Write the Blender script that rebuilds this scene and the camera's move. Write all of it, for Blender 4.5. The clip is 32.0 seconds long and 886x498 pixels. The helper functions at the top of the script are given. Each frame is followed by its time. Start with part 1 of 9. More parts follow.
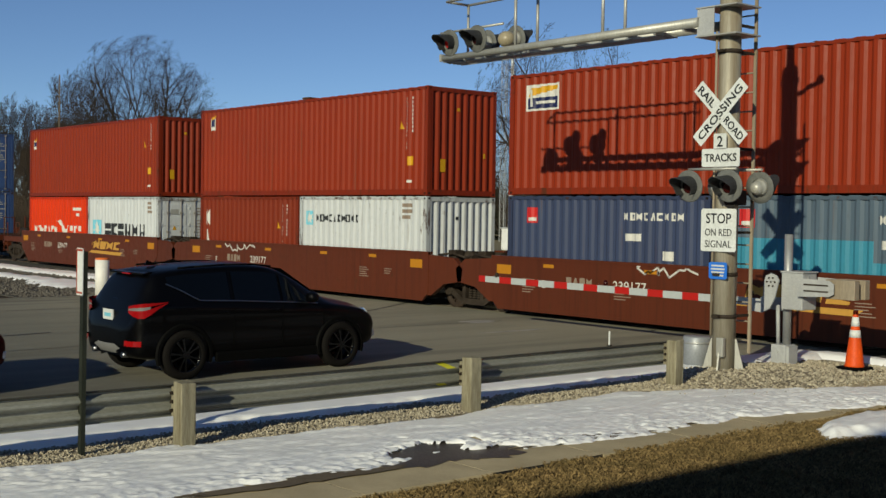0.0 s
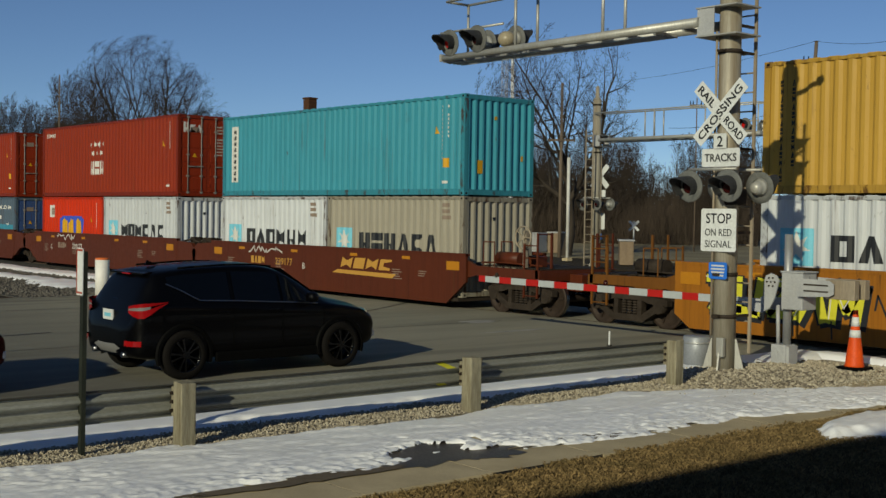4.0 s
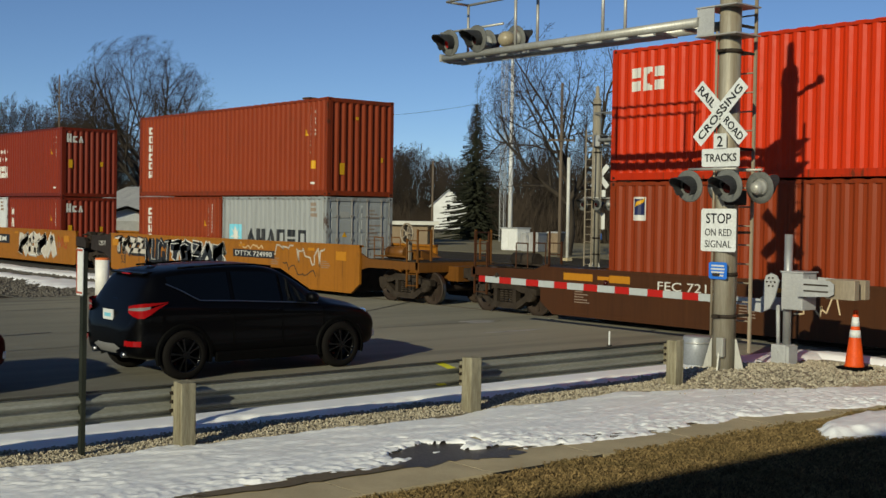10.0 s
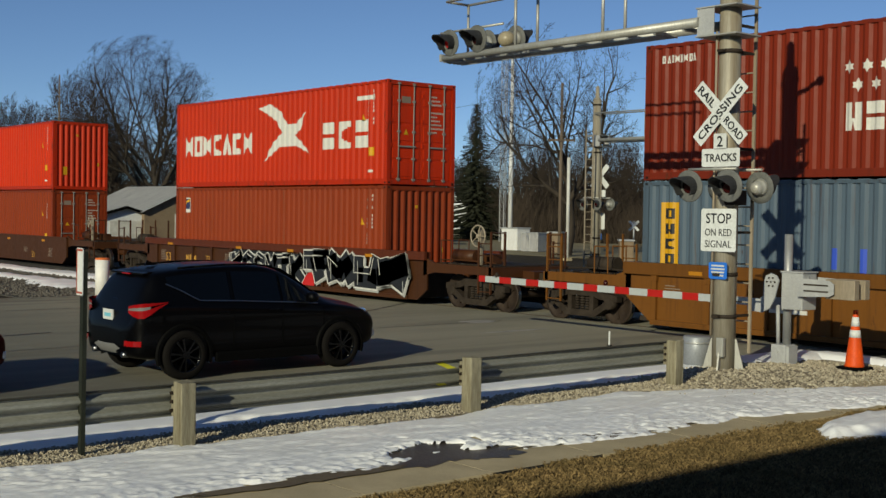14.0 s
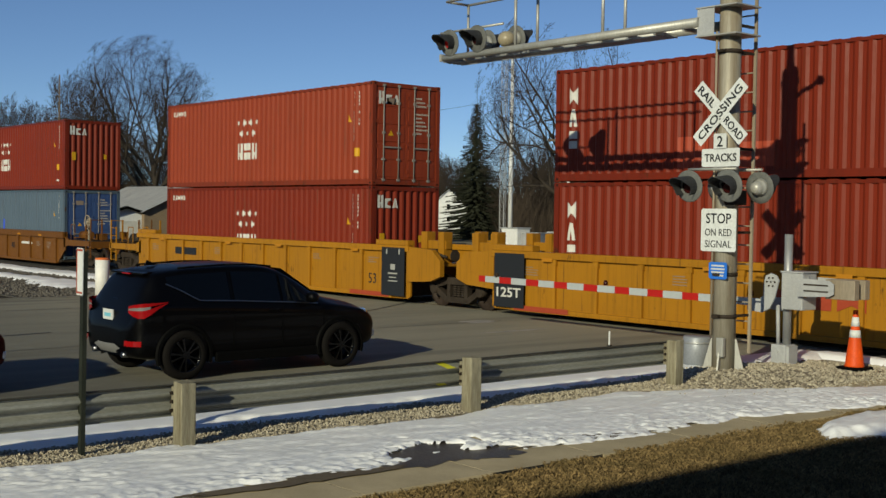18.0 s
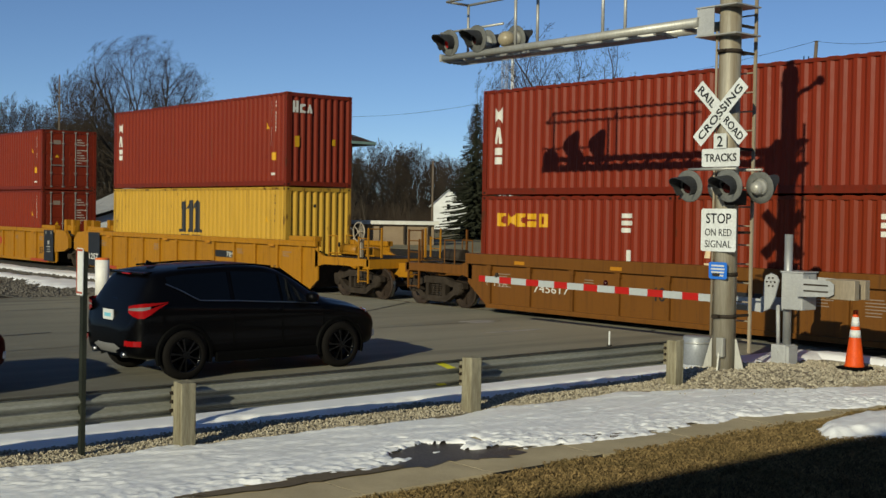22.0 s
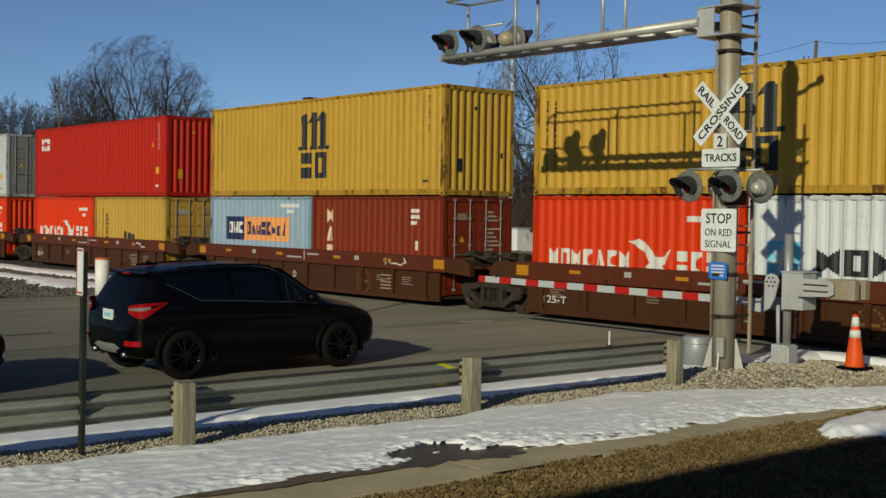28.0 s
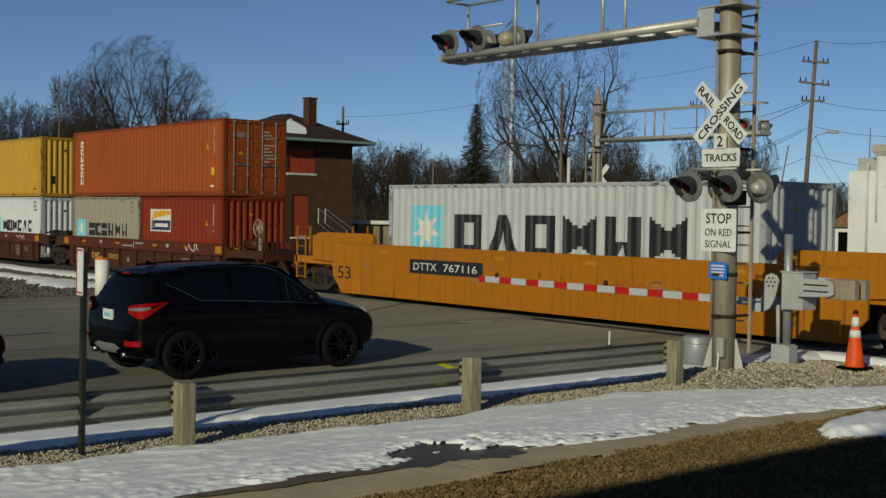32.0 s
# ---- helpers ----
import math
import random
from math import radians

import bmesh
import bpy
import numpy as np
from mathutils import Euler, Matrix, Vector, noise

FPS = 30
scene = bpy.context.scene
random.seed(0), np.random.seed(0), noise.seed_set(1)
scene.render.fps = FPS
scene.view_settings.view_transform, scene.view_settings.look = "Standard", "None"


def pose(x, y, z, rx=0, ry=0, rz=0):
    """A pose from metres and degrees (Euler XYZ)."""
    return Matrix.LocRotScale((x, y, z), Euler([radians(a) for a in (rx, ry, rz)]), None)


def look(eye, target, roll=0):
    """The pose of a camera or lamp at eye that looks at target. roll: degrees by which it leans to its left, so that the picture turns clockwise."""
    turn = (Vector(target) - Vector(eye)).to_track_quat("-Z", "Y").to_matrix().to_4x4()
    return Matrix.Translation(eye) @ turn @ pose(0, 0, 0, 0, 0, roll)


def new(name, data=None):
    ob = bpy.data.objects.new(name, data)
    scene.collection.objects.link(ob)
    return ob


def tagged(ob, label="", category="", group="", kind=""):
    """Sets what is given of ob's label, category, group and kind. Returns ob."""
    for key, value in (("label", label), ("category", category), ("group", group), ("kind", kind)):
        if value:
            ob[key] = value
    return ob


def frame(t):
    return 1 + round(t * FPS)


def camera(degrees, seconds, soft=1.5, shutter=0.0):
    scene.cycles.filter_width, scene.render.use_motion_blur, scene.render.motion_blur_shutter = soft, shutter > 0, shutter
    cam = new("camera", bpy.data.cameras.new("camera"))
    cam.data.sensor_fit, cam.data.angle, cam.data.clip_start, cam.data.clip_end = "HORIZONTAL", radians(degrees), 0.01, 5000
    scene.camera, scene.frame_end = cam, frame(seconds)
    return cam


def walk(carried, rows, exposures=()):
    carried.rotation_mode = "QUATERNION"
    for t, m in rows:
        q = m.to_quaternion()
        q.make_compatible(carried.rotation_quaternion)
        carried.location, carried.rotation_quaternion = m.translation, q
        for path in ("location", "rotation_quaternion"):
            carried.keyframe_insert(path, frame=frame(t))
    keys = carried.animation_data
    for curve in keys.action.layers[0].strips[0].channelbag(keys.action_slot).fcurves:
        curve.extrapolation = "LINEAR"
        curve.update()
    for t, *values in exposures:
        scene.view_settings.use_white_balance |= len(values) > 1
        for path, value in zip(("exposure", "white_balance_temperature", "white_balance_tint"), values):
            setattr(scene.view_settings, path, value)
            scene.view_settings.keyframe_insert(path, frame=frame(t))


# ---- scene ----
# ---------------------------------------------------------------- camera
EYE = Vector((0.0, 0.0, 2.412))
YAW, PITCH, ROLL = radians(50.013), radians(-1.644), 0.887
AIM = EYE + Vector((-math.sin(YAW) * math.cos(PITCH), math.cos(YAW) * math.cos(PITCH), math.sin(PITCH))) * 20
cam = camera(40.28, 32.0, soft=1.5)
STOPS = ((0, -0.28), (2, -0.40), (3, -0.52), (6, -0.60), (7, -0.52), (8, -0.30), (9, -0.42), (10, -0.28), (11, -0.32), (13, -0.22), (14, -0.36), (17, -0.27), (18, -0.30), (19, -0.38), (20, -0.27), (21, -0.40), (22, -0.24), (23, -0.42), (24, -0.40), (25, -0.32), (28, -0.46), (29, -0.48), (30, -0.48), (31, -0.54), (32, -0.68))
walk(cam, [(0.0, look(EYE, AIM, ROLL)), (32.0, look(EYE, AIM, ROLL))], [(t, e, 7150.0, 10.0) for t, e in STOPS])

# ---------------------------------------------------------------- sky and sun
SUN_WAY = Vector((-0.386, 0.860, -0.333)).normalized()
world = bpy.data.worlds.new("world")
scene.world = world
world.use_nodes = True
wn = world.node_tree.nodes
sky = wn.new("ShaderNodeTexSky")
sky.sky_type = "NISHITA"
sky.sun_disc = False
sky.sun_elevation = math.asin(-SUN_WAY.z)
sky.sun_rotation = math.atan2(-SUN_WAY.x, -SUN_WAY.y)
sky.air_density, sky.dust_density, sky.ozone_density = 0.6, 0.0, 5.0
wn["Background"].inputs[1].default_value = 0.108
world.node_tree.links.new(sky.outputs[0], wn["Background"].inputs[0])
sun = new("sun", bpy.data.lights.new("sun", "SUN"))
sun.data.energy, sun.data.angle, sun.data.color = 4.98, radians(0.53), (0.965, 0.965, 0.765)
sun.matrix_world = look((20, -45, 25), Vector((20, -45, 25)) + SUN_WAY)

# ---------------------------------------------------------------- mesh tools
def bx(bm, x0, x1, y0, y1, z0, z1):
    """An upright box."""
    v = [bm.verts.new(p) for p in ((x0, y0, z0), (x1, y0, z0), (x1, y1, z0), (x0, y1, z0), (x0, y0, z1), (x1, y0, z1), (x1, y1, z1), (x0, y1, z1))]
    for q in ((3, 2, 1, 0), (4, 5, 6, 7), (0, 1, 5, 4), (1, 2, 6, 5), (2, 3, 7, 6), (3, 0, 4, 7)):
        bm.faces.new([v[i] for i in q])


def bbx(bm, x0, x1, y0, y1, z0, z1, b=0.012):
    """An upright box with bevelled edges."""
    t = bmesh.new()
    bx(t, x0, x1, y0, y1, z0, z1)
    bmesh.ops.bevel(t, geom=list(t.edges), offset=b, segments=2, affect="EDGES", profile=0.6)
    add_bm(bm, t)


def add_bm(bm, t, m=None):
    """Adds the mesh t to bm, at the pose m."""
    if m is not None:
        t.transform(m)
    me = bpy.data.meshes.new("tmp")
    t.to_mesh(me)
    t.free()
    bm.from_mesh(me)
    bpy.data.meshes.remove(me)


def ring(bm, c, a, b, r, seg):
    return [bm.verts.new(Vector(c) + (a * math.cos(2 * math.pi * i / seg) + b * math.sin(2 * math.pi * i / seg)) * r) for i in range(seg)]


def cyl(bm, p0, p1, r0, r1=None, seg=12, caps=True):
    """A round bar from p0 to p1, tapered from r0 to r1."""
    p0, p1 = Vector(p0), Vector(p1)
    r1 = r0 if r1 is None else r1
    d = (p1 - p0).normalized()
    a = d.orthogonal().normalized()
    b = d.cross(a)
    u, w = ring(bm, p0, a, b, r0, seg), ring(bm, p1, a, b, r1, seg)
    for i in range(seg):
        f = bm.faces.new((u[i], u[(i + 1) % seg], w[(i + 1) % seg], w[i]))
        f.smooth = seg > 6
    if caps:
        bm.faces.new(u[::-1])
        bm.faces.new(w)


def tube(bm, pts, r, seg=8):
    for p, q in zip(pts, pts[1:]):
        cyl(bm, p, q, r, seg=seg)


def lathe(bm, prof, m=None, seg=24, caps=True):
    """Turns a list of (radius, height) round z."""
    t = bmesh.new()
    rows = [[t.verts.new((r * math.cos(2 * math.pi * i / seg), r * math.sin(2 * math.pi * i / seg), z)) for i in range(seg)] for r, z in prof]
    for a, b in zip(rows, rows[1:]):
        for i in range(seg):
            f = t.faces.new((a[i], a[(i + 1) % seg], b[(i + 1) % seg], b[i]))
            f.smooth = True
    if caps and prof[0][0] > 1e-4:
        t.faces.new(rows[0][::-1])
    if caps and prof[-1][0] > 1e-4:
        t.faces.new(rows[-1])
    bmesh.ops.remove_doubles(t, verts=t.verts, dist=1e-5)
    add_bm(bm, t, m)


def prism(bm, pts, y0, y1):
    """A slab with the outline pts in x, z and the depth y0 to y1."""
    a = [bm.verts.new((x, y0, z)) for x, z in pts]
    b = [bm.verts.new((x, y1, z)) for x, z in pts]
    n = len(pts)
    area = sum(pts[i][0] * pts[(i + 1) % n][1] - pts[(i + 1) % n][0] * pts[i][1] for i in range(n))
    if area < 0:
        a, b = a[::-1], b[::-1]
    bm.faces.new(a)
    bm.faces.new(b[::-1])
    for i in range(n):
        j = (i + 1) % n
        bm.faces.new((a[j], a[i], b[i], b[j]))


def mesh_of(bm, name, mat, smooth=False):
    me = bpy.data.meshes.new(name)
    bm.to_mesh(me)
    bm.free()
    me.materials.append(mat)
    if smooth:
        me.shade_smooth()
    return me


def part(name, bm, material, parent, label=""):
    """Links a bmesh, or a mesh made before, as one object under a thing or a part."""
    me = bm if isinstance(bm, bpy.types.Mesh) else mesh_of(bm, name, material)
    ob = new(name, me)
    ob.parent = parent
    return tagged(ob, label)


def thing(name, label, category, m=None, group="", kind=""):
    ob = new(name)
    if m is not None:
        ob.matrix_world = m
    ob.empty_display_size = 0.2
    return tagged(ob, label, category, group, kind)


def solid(name, bm, mat, label="", category="", group="", kind="", m=None):
    ob = new(name, mesh_of(bm, name, mat))
    if m is not None:
        ob.matrix_world = m
    return tagged(ob, label, category, group, kind)


def text_bm(text, size, width=None, bold=0.0):
    """A bmesh of letters in the x, z plane that face -y, centred at the origin."""
    cu = bpy.data.curves.new("t", "FONT")
    cu.body, cu.size, cu.align_x, cu.align_y = text, size, "CENTER", "CENTER"
    cu.resolution_u = 3
    cu.offset = bold
    cu.extrude = 0.002
    ob = bpy.data.objects.new("t", cu)
    me = bpy.data.meshes.new_from_object(ob)
    bm = bmesh.new()
    bm.from_mesh(me)
    bpy.data.meshes.remove(me)
    bpy.data.objects.remove(ob)
    bpy.data.curves.remove(cu)
    xs = [v.co.x for v in bm.verts] or [0, 1]
    zs = [v.co.y for v in bm.verts] or [0, 1]
    k = width / max(1e-6, max(xs) - min(xs)) if width else 1
    cx, cz = (max(xs) + min(xs)) / 2, (max(zs) + min(zs)) / 2
    for v in bm.verts:
        v.co = Vector(((v.co.x - cx) * k, -v.co.z, v.co.y - cz))
    return bm

# ---------------------------------------------------------------- materials
def mat_base(name):
    m = bpy.data.materials.new(name)
    m.use_nodes = True
    nt = m.node_tree
    return m, nt, nt.nodes["Principled BSDF"]


def nd(nt, kind, **kw):
    n = nt.nodes.new(kind)
    for k, v in kw.items():
        n.inputs[k].default_value = v
    return n


COLOUR_SCALE = 0.9      # darkens every mixed colour, to deepen the shade under a stronger sun


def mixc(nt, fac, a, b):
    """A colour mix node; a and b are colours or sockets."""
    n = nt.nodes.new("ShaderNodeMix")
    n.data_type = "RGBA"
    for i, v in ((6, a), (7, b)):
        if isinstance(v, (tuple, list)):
            n.inputs[i].default_value = (*[x * COLOUR_SCALE for x in v[:3]], 1)
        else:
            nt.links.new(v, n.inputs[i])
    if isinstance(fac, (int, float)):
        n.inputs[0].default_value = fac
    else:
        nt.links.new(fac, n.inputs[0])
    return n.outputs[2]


def ramp(nt, sock, lo, hi, a=0.0, b=1.0):
    n = nt.nodes.new("ShaderNodeMapRange")
    nt.links.new(sock, n.inputs[0])
    for i, v in enumerate((lo, hi, a, b)):
        n.inputs[i + 1].default_value = v
    return n.outputs[0]


def noise_of(nt, scale, stretch=(1, 1, 1), detail=6.0, rough=0.6, coords="Object", shift=True):
    tc = nt.nodes.new("ShaderNodeTexCoord")
    mp = nt.nodes.new("ShaderNodeMapping")
    mp.inputs["Scale"].default_value = stretch
    nt.links.new(tc.outputs[coords], mp.inputs[0])
    src = mp.outputs[0]
    if shift:
        oi = nt.nodes.new("ShaderNodeObjectInfo")
        ml = nt.nodes.new("ShaderNodeMath")
        ml.operation = "MULTIPLY"
        ml.inputs[1].default_value = 37.0
        nt.links.new(oi.outputs["Random"], ml.inputs[0])
        cb = nt.nodes.new("ShaderNodeCombineXYZ")
        for i in range(3):
            nt.links.new(ml.outputs[0], cb.inputs[i])
        ad = nt.nodes.new("ShaderNodeVectorMath")
        nt.links.new(src, ad.inputs[0])
        nt.links.new(cb.outputs[0], ad.inputs[1])
        src = ad.outputs[0]
    n = nd(nt, "ShaderNodeTexNoise", Scale=scale, Detail=detail, Roughness=rough)
    nt.links.new(src, n.inputs["Vector"])
    return n.outputs["Fac"]


def bump(nt, bsdf, height, strength, dist):
    b = nd(nt, "ShaderNodeBump", Strength=strength, Distance=dist)
    nt.links.new(height, b.inputs["Height"])
    nt.links.new(b.outputs[0], bsdf.inputs["Normal"])


def surface(name, rgb, rgb2=None, scale=4.0, fine=40.0, rough=0.6, metal=0.0, bumps=0.2, depth=0.01, stretch=(1, 1, 1), lo=0.35, hi=0.65, coat=0.0, spec=0.2):
    """A surface of two tones, with fine grain and relief."""
    m, nt, bs = mat_base(name)
    rgb2 = rgb2 or tuple(c * 0.6 for c in rgb)
    big = noise_of(nt, scale, stretch)
    small = noise_of(nt, fine, stretch)
    c = mixc(nt, ramp(nt, big, lo, hi), rgb, rgb2)
    c = mixc(nt, ramp(nt, small, 0.3, 0.7, 0.0, 0.45), c, tuple(x * 0.55 for x in rgb2))
    nt.links.new(c, bs.inputs["Base Color"])
    bs.inputs["Metallic"].default_value = metal
    bs.inputs["Coat Weight"].default_value = coat
    bs.inputs["Specular IOR Level"].default_value = spec
    nt.links.new(ramp(nt, small, 0.2, 0.8, rough - 0.08, min(1, rough + 0.12)), bs.inputs["Roughness"])
    if bumps:
        bump(nt, bs, small, bumps, depth)
    return m


def paint(name, rgb, wear=0.5, rust=0.56, rough=0.5):
    """Weathered paint on steel: faded patches, streaks that run down, dirt and rust."""
    m, nt, bs = mat_base(name)
    fade = noise_of(nt, 0.7, (0.5, 1, 1), 4)
    streak = noise_of(nt, 5.0, (2.2, 2.2, 0.10), 5)
    grime = noise_of(nt, 9.0, (1, 1, 0.6), 8, 0.7)
    c = mixc(nt, ramp(nt, fade, 0.3, 0.7, 0, 0.45 * wear), rgb, tuple(min(1, x * 0.80 + 0.003) for x in rgb))
    c = mixc(nt, ramp(nt, streak, 0.5, 0.75, 0, 0.5 * wear), c, tuple(x * 0.5 + 0.002 for x in rgb))
    c = mixc(nt, ramp(nt, grime, 0.62, 0.75, 0, 0.6 * wear), c, (0.055, 0.027, 0.014))
    spots = noise_of(nt, 3.2, (1.3, 1.3, 0.45), 9, 0.72)
    c = mixc(nt, ramp(nt, spots, rust + 0.06, rust + 0.13, 0, 0.85), c, (0.06, 0.022, 0.009))
    runs = noise_of(nt, 4.0, (2.6, 2.6, 0.09), 6, 0.65)
    c = mixc(nt, ramp(nt, runs, 0.60, 0.70, 0, 0.55 * wear), c, (0.075, 0.030, 0.012))
    scuff = noise_of(nt, 1.9, (0.35, 1, 1.6), 9, 0.75)
    c = mixc(nt, ramp(nt, scuff, 0.58, 0.72, 0, 0.35 * wear), c, tuple(x * 0.62 + 0.004 for x in rgb))
    oi = nt.nodes.new("ShaderNodeObjectInfo")
    hv = nt.nodes.new("ShaderNodeHueSaturation")
    nt.links.new(ramp(nt, oi.outputs["Random"], 0, 1, 0.92, 1.06), hv.inputs["Value"])
    nt.links.new(c, hv.inputs["Color"])
    nt.links.new(hv.outputs[0], bs.inputs["Base Color"])
    nt.links.new(ramp(nt, grime, 0.3, 0.7, rough - 0.16, rough + 0.04), bs.inputs["Roughness"])
    bs.inputs["Specular IOR Level"].default_value = 0.16
    bump(nt, bs, grime, 0.12, 0.01)
    return m


def plain(name, rgb, rough=0.5, metal=0.0, emit=0.0, coat=0.0, spec=0.3):
    m, nt, bs = mat_base(name)
    n = noise_of(nt, 14.0)
    nt.links.new(mixc(nt, ramp(nt, n, 0.35, 0.7, 0, 0.35), rgb, tuple(c * 0.7 for c in rgb)), bs.inputs["Base Color"])
    bs.inputs["Roughness"].default_value = rough
    bs.inputs["Metallic"].default_value = metal
    bs.inputs["Coat Weight"].default_value = coat
    bs.inputs["Specular IOR Level"].default_value = spec
    if emit:
        bs.inputs["Emission Color"].default_value = (*rgb, 1)
        bs.inputs["Emission Strength"].default_value = emit
    return m


PAINTS = {
    "red": (0.250, 0.0265, 0.0070), "brownred": (0.203, 0.0249, 0.0066), "darkred": (0.192, 0.0215, 0.0075), "orange_red": (0.5413, 0.0300, 0.0045),
    "bright_red": (0.4511, 0.015, 0.0042), "orange": (0.6452, 0.0374, 0.0042), "rust_orange": (0.250, 0.036, 0.0080), "tawny": (0.300, 0.062, 0.0120), "navy": (0.0413, 0.0562, 0.112),
    "blue": (0.0375, 0.075, 0.192), "steel_blue": (0.088, 0.128, 0.172), "teal": (0.04, 0.285, 0.37), "yellow": (0.51, 0.292, 0.038),
    "mustard": (0.47, 0.277, 0.050), "white": (0.555, 0.58, 0.60), "beige": (0.33, 0.3013, 0.2394), "grey": (0.32, 0.338, 0.342),
    "sky": (0.27, 0.375, 0.48), "car_brown": (0.0961, 0.022, 0.009), "car_maroon": (0.062, 0.0225, 0.0085), "car_orange": (0.330, 0.122, 0.0135),
    "car_yellow": (0.3744, 0.1617, 0.012), "car_rust": (0.1555, 0.0594, 0.0109), "car_amber": (0.4032, 0.1452, 0.01), "pale_grey": (0.455, 0.48, 0.495),
    "door_grey": (0.17, 0.175, 0.18), "dark_steel": (0.0279, 0.0198, 0.0144), "faded_red": (0.26, 0.040, 0.015),
}
P = {k: paint("paint_" + k, v, 1.25 if k.startswith("car") else 0.85, 0.56 if k.startswith("car") else (0.57 if k in ("white", "beige", "grey", "yellow", "mustard") else 0.6)) for k, v in PAINTS.items()}
PF = {k: paint("frame_" + k, tuple(c * 0.82 for c in v), 1.35, 0.47 if k in ("white", "beige", "grey", "pale_grey", "yellow", "mustard") else 0.51) for k, v in PAINTS.items() if not k.startswith("car")}     # scuffed frames
MARK = {
    "white": plain("mark_white", (0.60, 0.59, 0.55), 0.6), "black": plain("mark_black", (0.016, 0.018, 0.022), 0.55), "yellow": plain("mark_yellow", (0.60, 0.31, 0.01), 0.5),
    "lightblue": plain("mark_lightblue", (0.16, 0.52, 0.66), 0.55), "navy": plain("mark_navy", (0.012, 0.018, 0.075), 0.5), "orange": plain("mark_orange", (0.75, 0.30, 0.10), 0.5),
    "red": plain("mark_red", (0.55, 0.02, 0.02), 0.5), "teal": plain("mark_teal", (0.03, 0.22, 0.32), 0.6), "amber": plain("mark_amber", (0.45, 0.18, 0.01), 0.5),
    "gold": plain("mark_gold", (0.50, 0.26, 0.05), 0.6), "lime": plain("mark_lime", (0.60, 0.56, 0.04), 0.6), "silver": plain("mark_silver", (0.34, 0.34, 0.32), 0.5),
    "cyan": plain("mark_cyan", (0.05, 0.36, 0.46), 0.6), "rustred": plain("mark_rustred", (0.35, 0.05, 0.02), 0.6), "blue": plain("mark_blue", (0.03, 0.08, 0.5), 0.6), "tan": plain("mark_tan", (0.62, 0.48, 0.30), 0.6),
    "chalk": plain("mark_chalk", (0.46, 0.42, 0.36), 0.7),
    "amber_dim": plain("mark_amber_dim", (0.14, 0.055, 0.012), 0.7),
    "dim": plain("mark_dim", (0.24, 0.18, 0.14), 0.7),
}
ROD = plain("worn_steel_rod", (0.24, 0.22, 0.20), 0.55)
STEEL = surface("galvanised_steel", (0.52, 0.53, 0.53), (0.40, 0.41, 0.42), 3.0, 60, 0.42, 0.55, 0.05, 0.004)
ALU = surface("weathered_aluminium", (0.53, 0.53, 0.50), (0.42, 0.41, 0.37), 2.0, 40, 0.45, 0.35, 0.06, 0.004, (1, 1, 0.25))
TAN_STEEL = surface("stained_steel", (0.42, 0.36, 0.28), (0.30, 0.24, 0.17), 2.0, 40, 0.55, 0.2, 0.06, 0.004, (1, 1, 0.2))
GREY_PAINT = surface("grey_enamel", (0.46, 0.47, 0.48), (0.38, 0.39, 0.40), 3.0, 50, 0.4, 0.0, 0.03, 0.003)
IRON = surface("dirty_cast_iron", (0.050, 0.038, 0.029), (0.026, 0.019, 0.014), 4.0, 30, 0.75, 0.0, 0.3, 0.01, spec=0.15)
WHEEL_STEEL = surface("wheel_steel", (0.055, 0.038, 0.028), (0.03, 0.02, 0.015), 3.0, 20, 0.6, 0.2, 0.1, 0.005)
TREAD_STEEL = plain("polished_tread_steel", (0.35, 0.33, 0.30), 0.35, 0.9)
DARK = plain("matt_black_plastic", (0.003, 0.003, 0.003), 0.65, spec=0.05)
LAMP_BLACK = surface("faded_black_lamp_paint", (0.055, 0.056, 0.058), (0.032, 0.033, 0.035), 5, 40, 0.55, 0, 0.05, 0.004)
SHIELD = surface("faded_grey_shield", (0.17, 0.175, 0.168), (0.12, 0.123, 0.118), 5, 40, 0.6, 0, 0.08, 0.004)
SIGN_WHITE = surface("sign_white", (0.76, 0.785, 0.785), (0.64, 0.66, 0.65), 2.5, 30, 0.4, 0, 0.02, 0.002)
SIGN_BLUE = plain("sign_blue", (0.02, 0.16, 0.62), 0.4)
RED_LENS = plain("lit_red_lens", (0.50, 0.012, 0.01), 0.25, 0, 0.06)
DULL_LENS = plain("dull_red_lens", (0.035, 0.003, 0.003), 0.2)
CLEAR_LENS = plain("clear_lens", (0.33, 0.28, 0.19), 0.35)
MAST = surface("stained_mast_metal", (0.42, 0.39, 0.32), (0.22, 0.165, 0.10), 1.6, 30, 0.5, 0.15, 0.05, 0.004, (4, 4, 0.16), 0.42, 0.7)
STRIPE_RED = plain("reflective_red", (0.44, 0.014, 0.010), 0.4)
STRIPE_WHITE = plain("reflective_white", (0.42, 0.45, 0.46), 0.4)

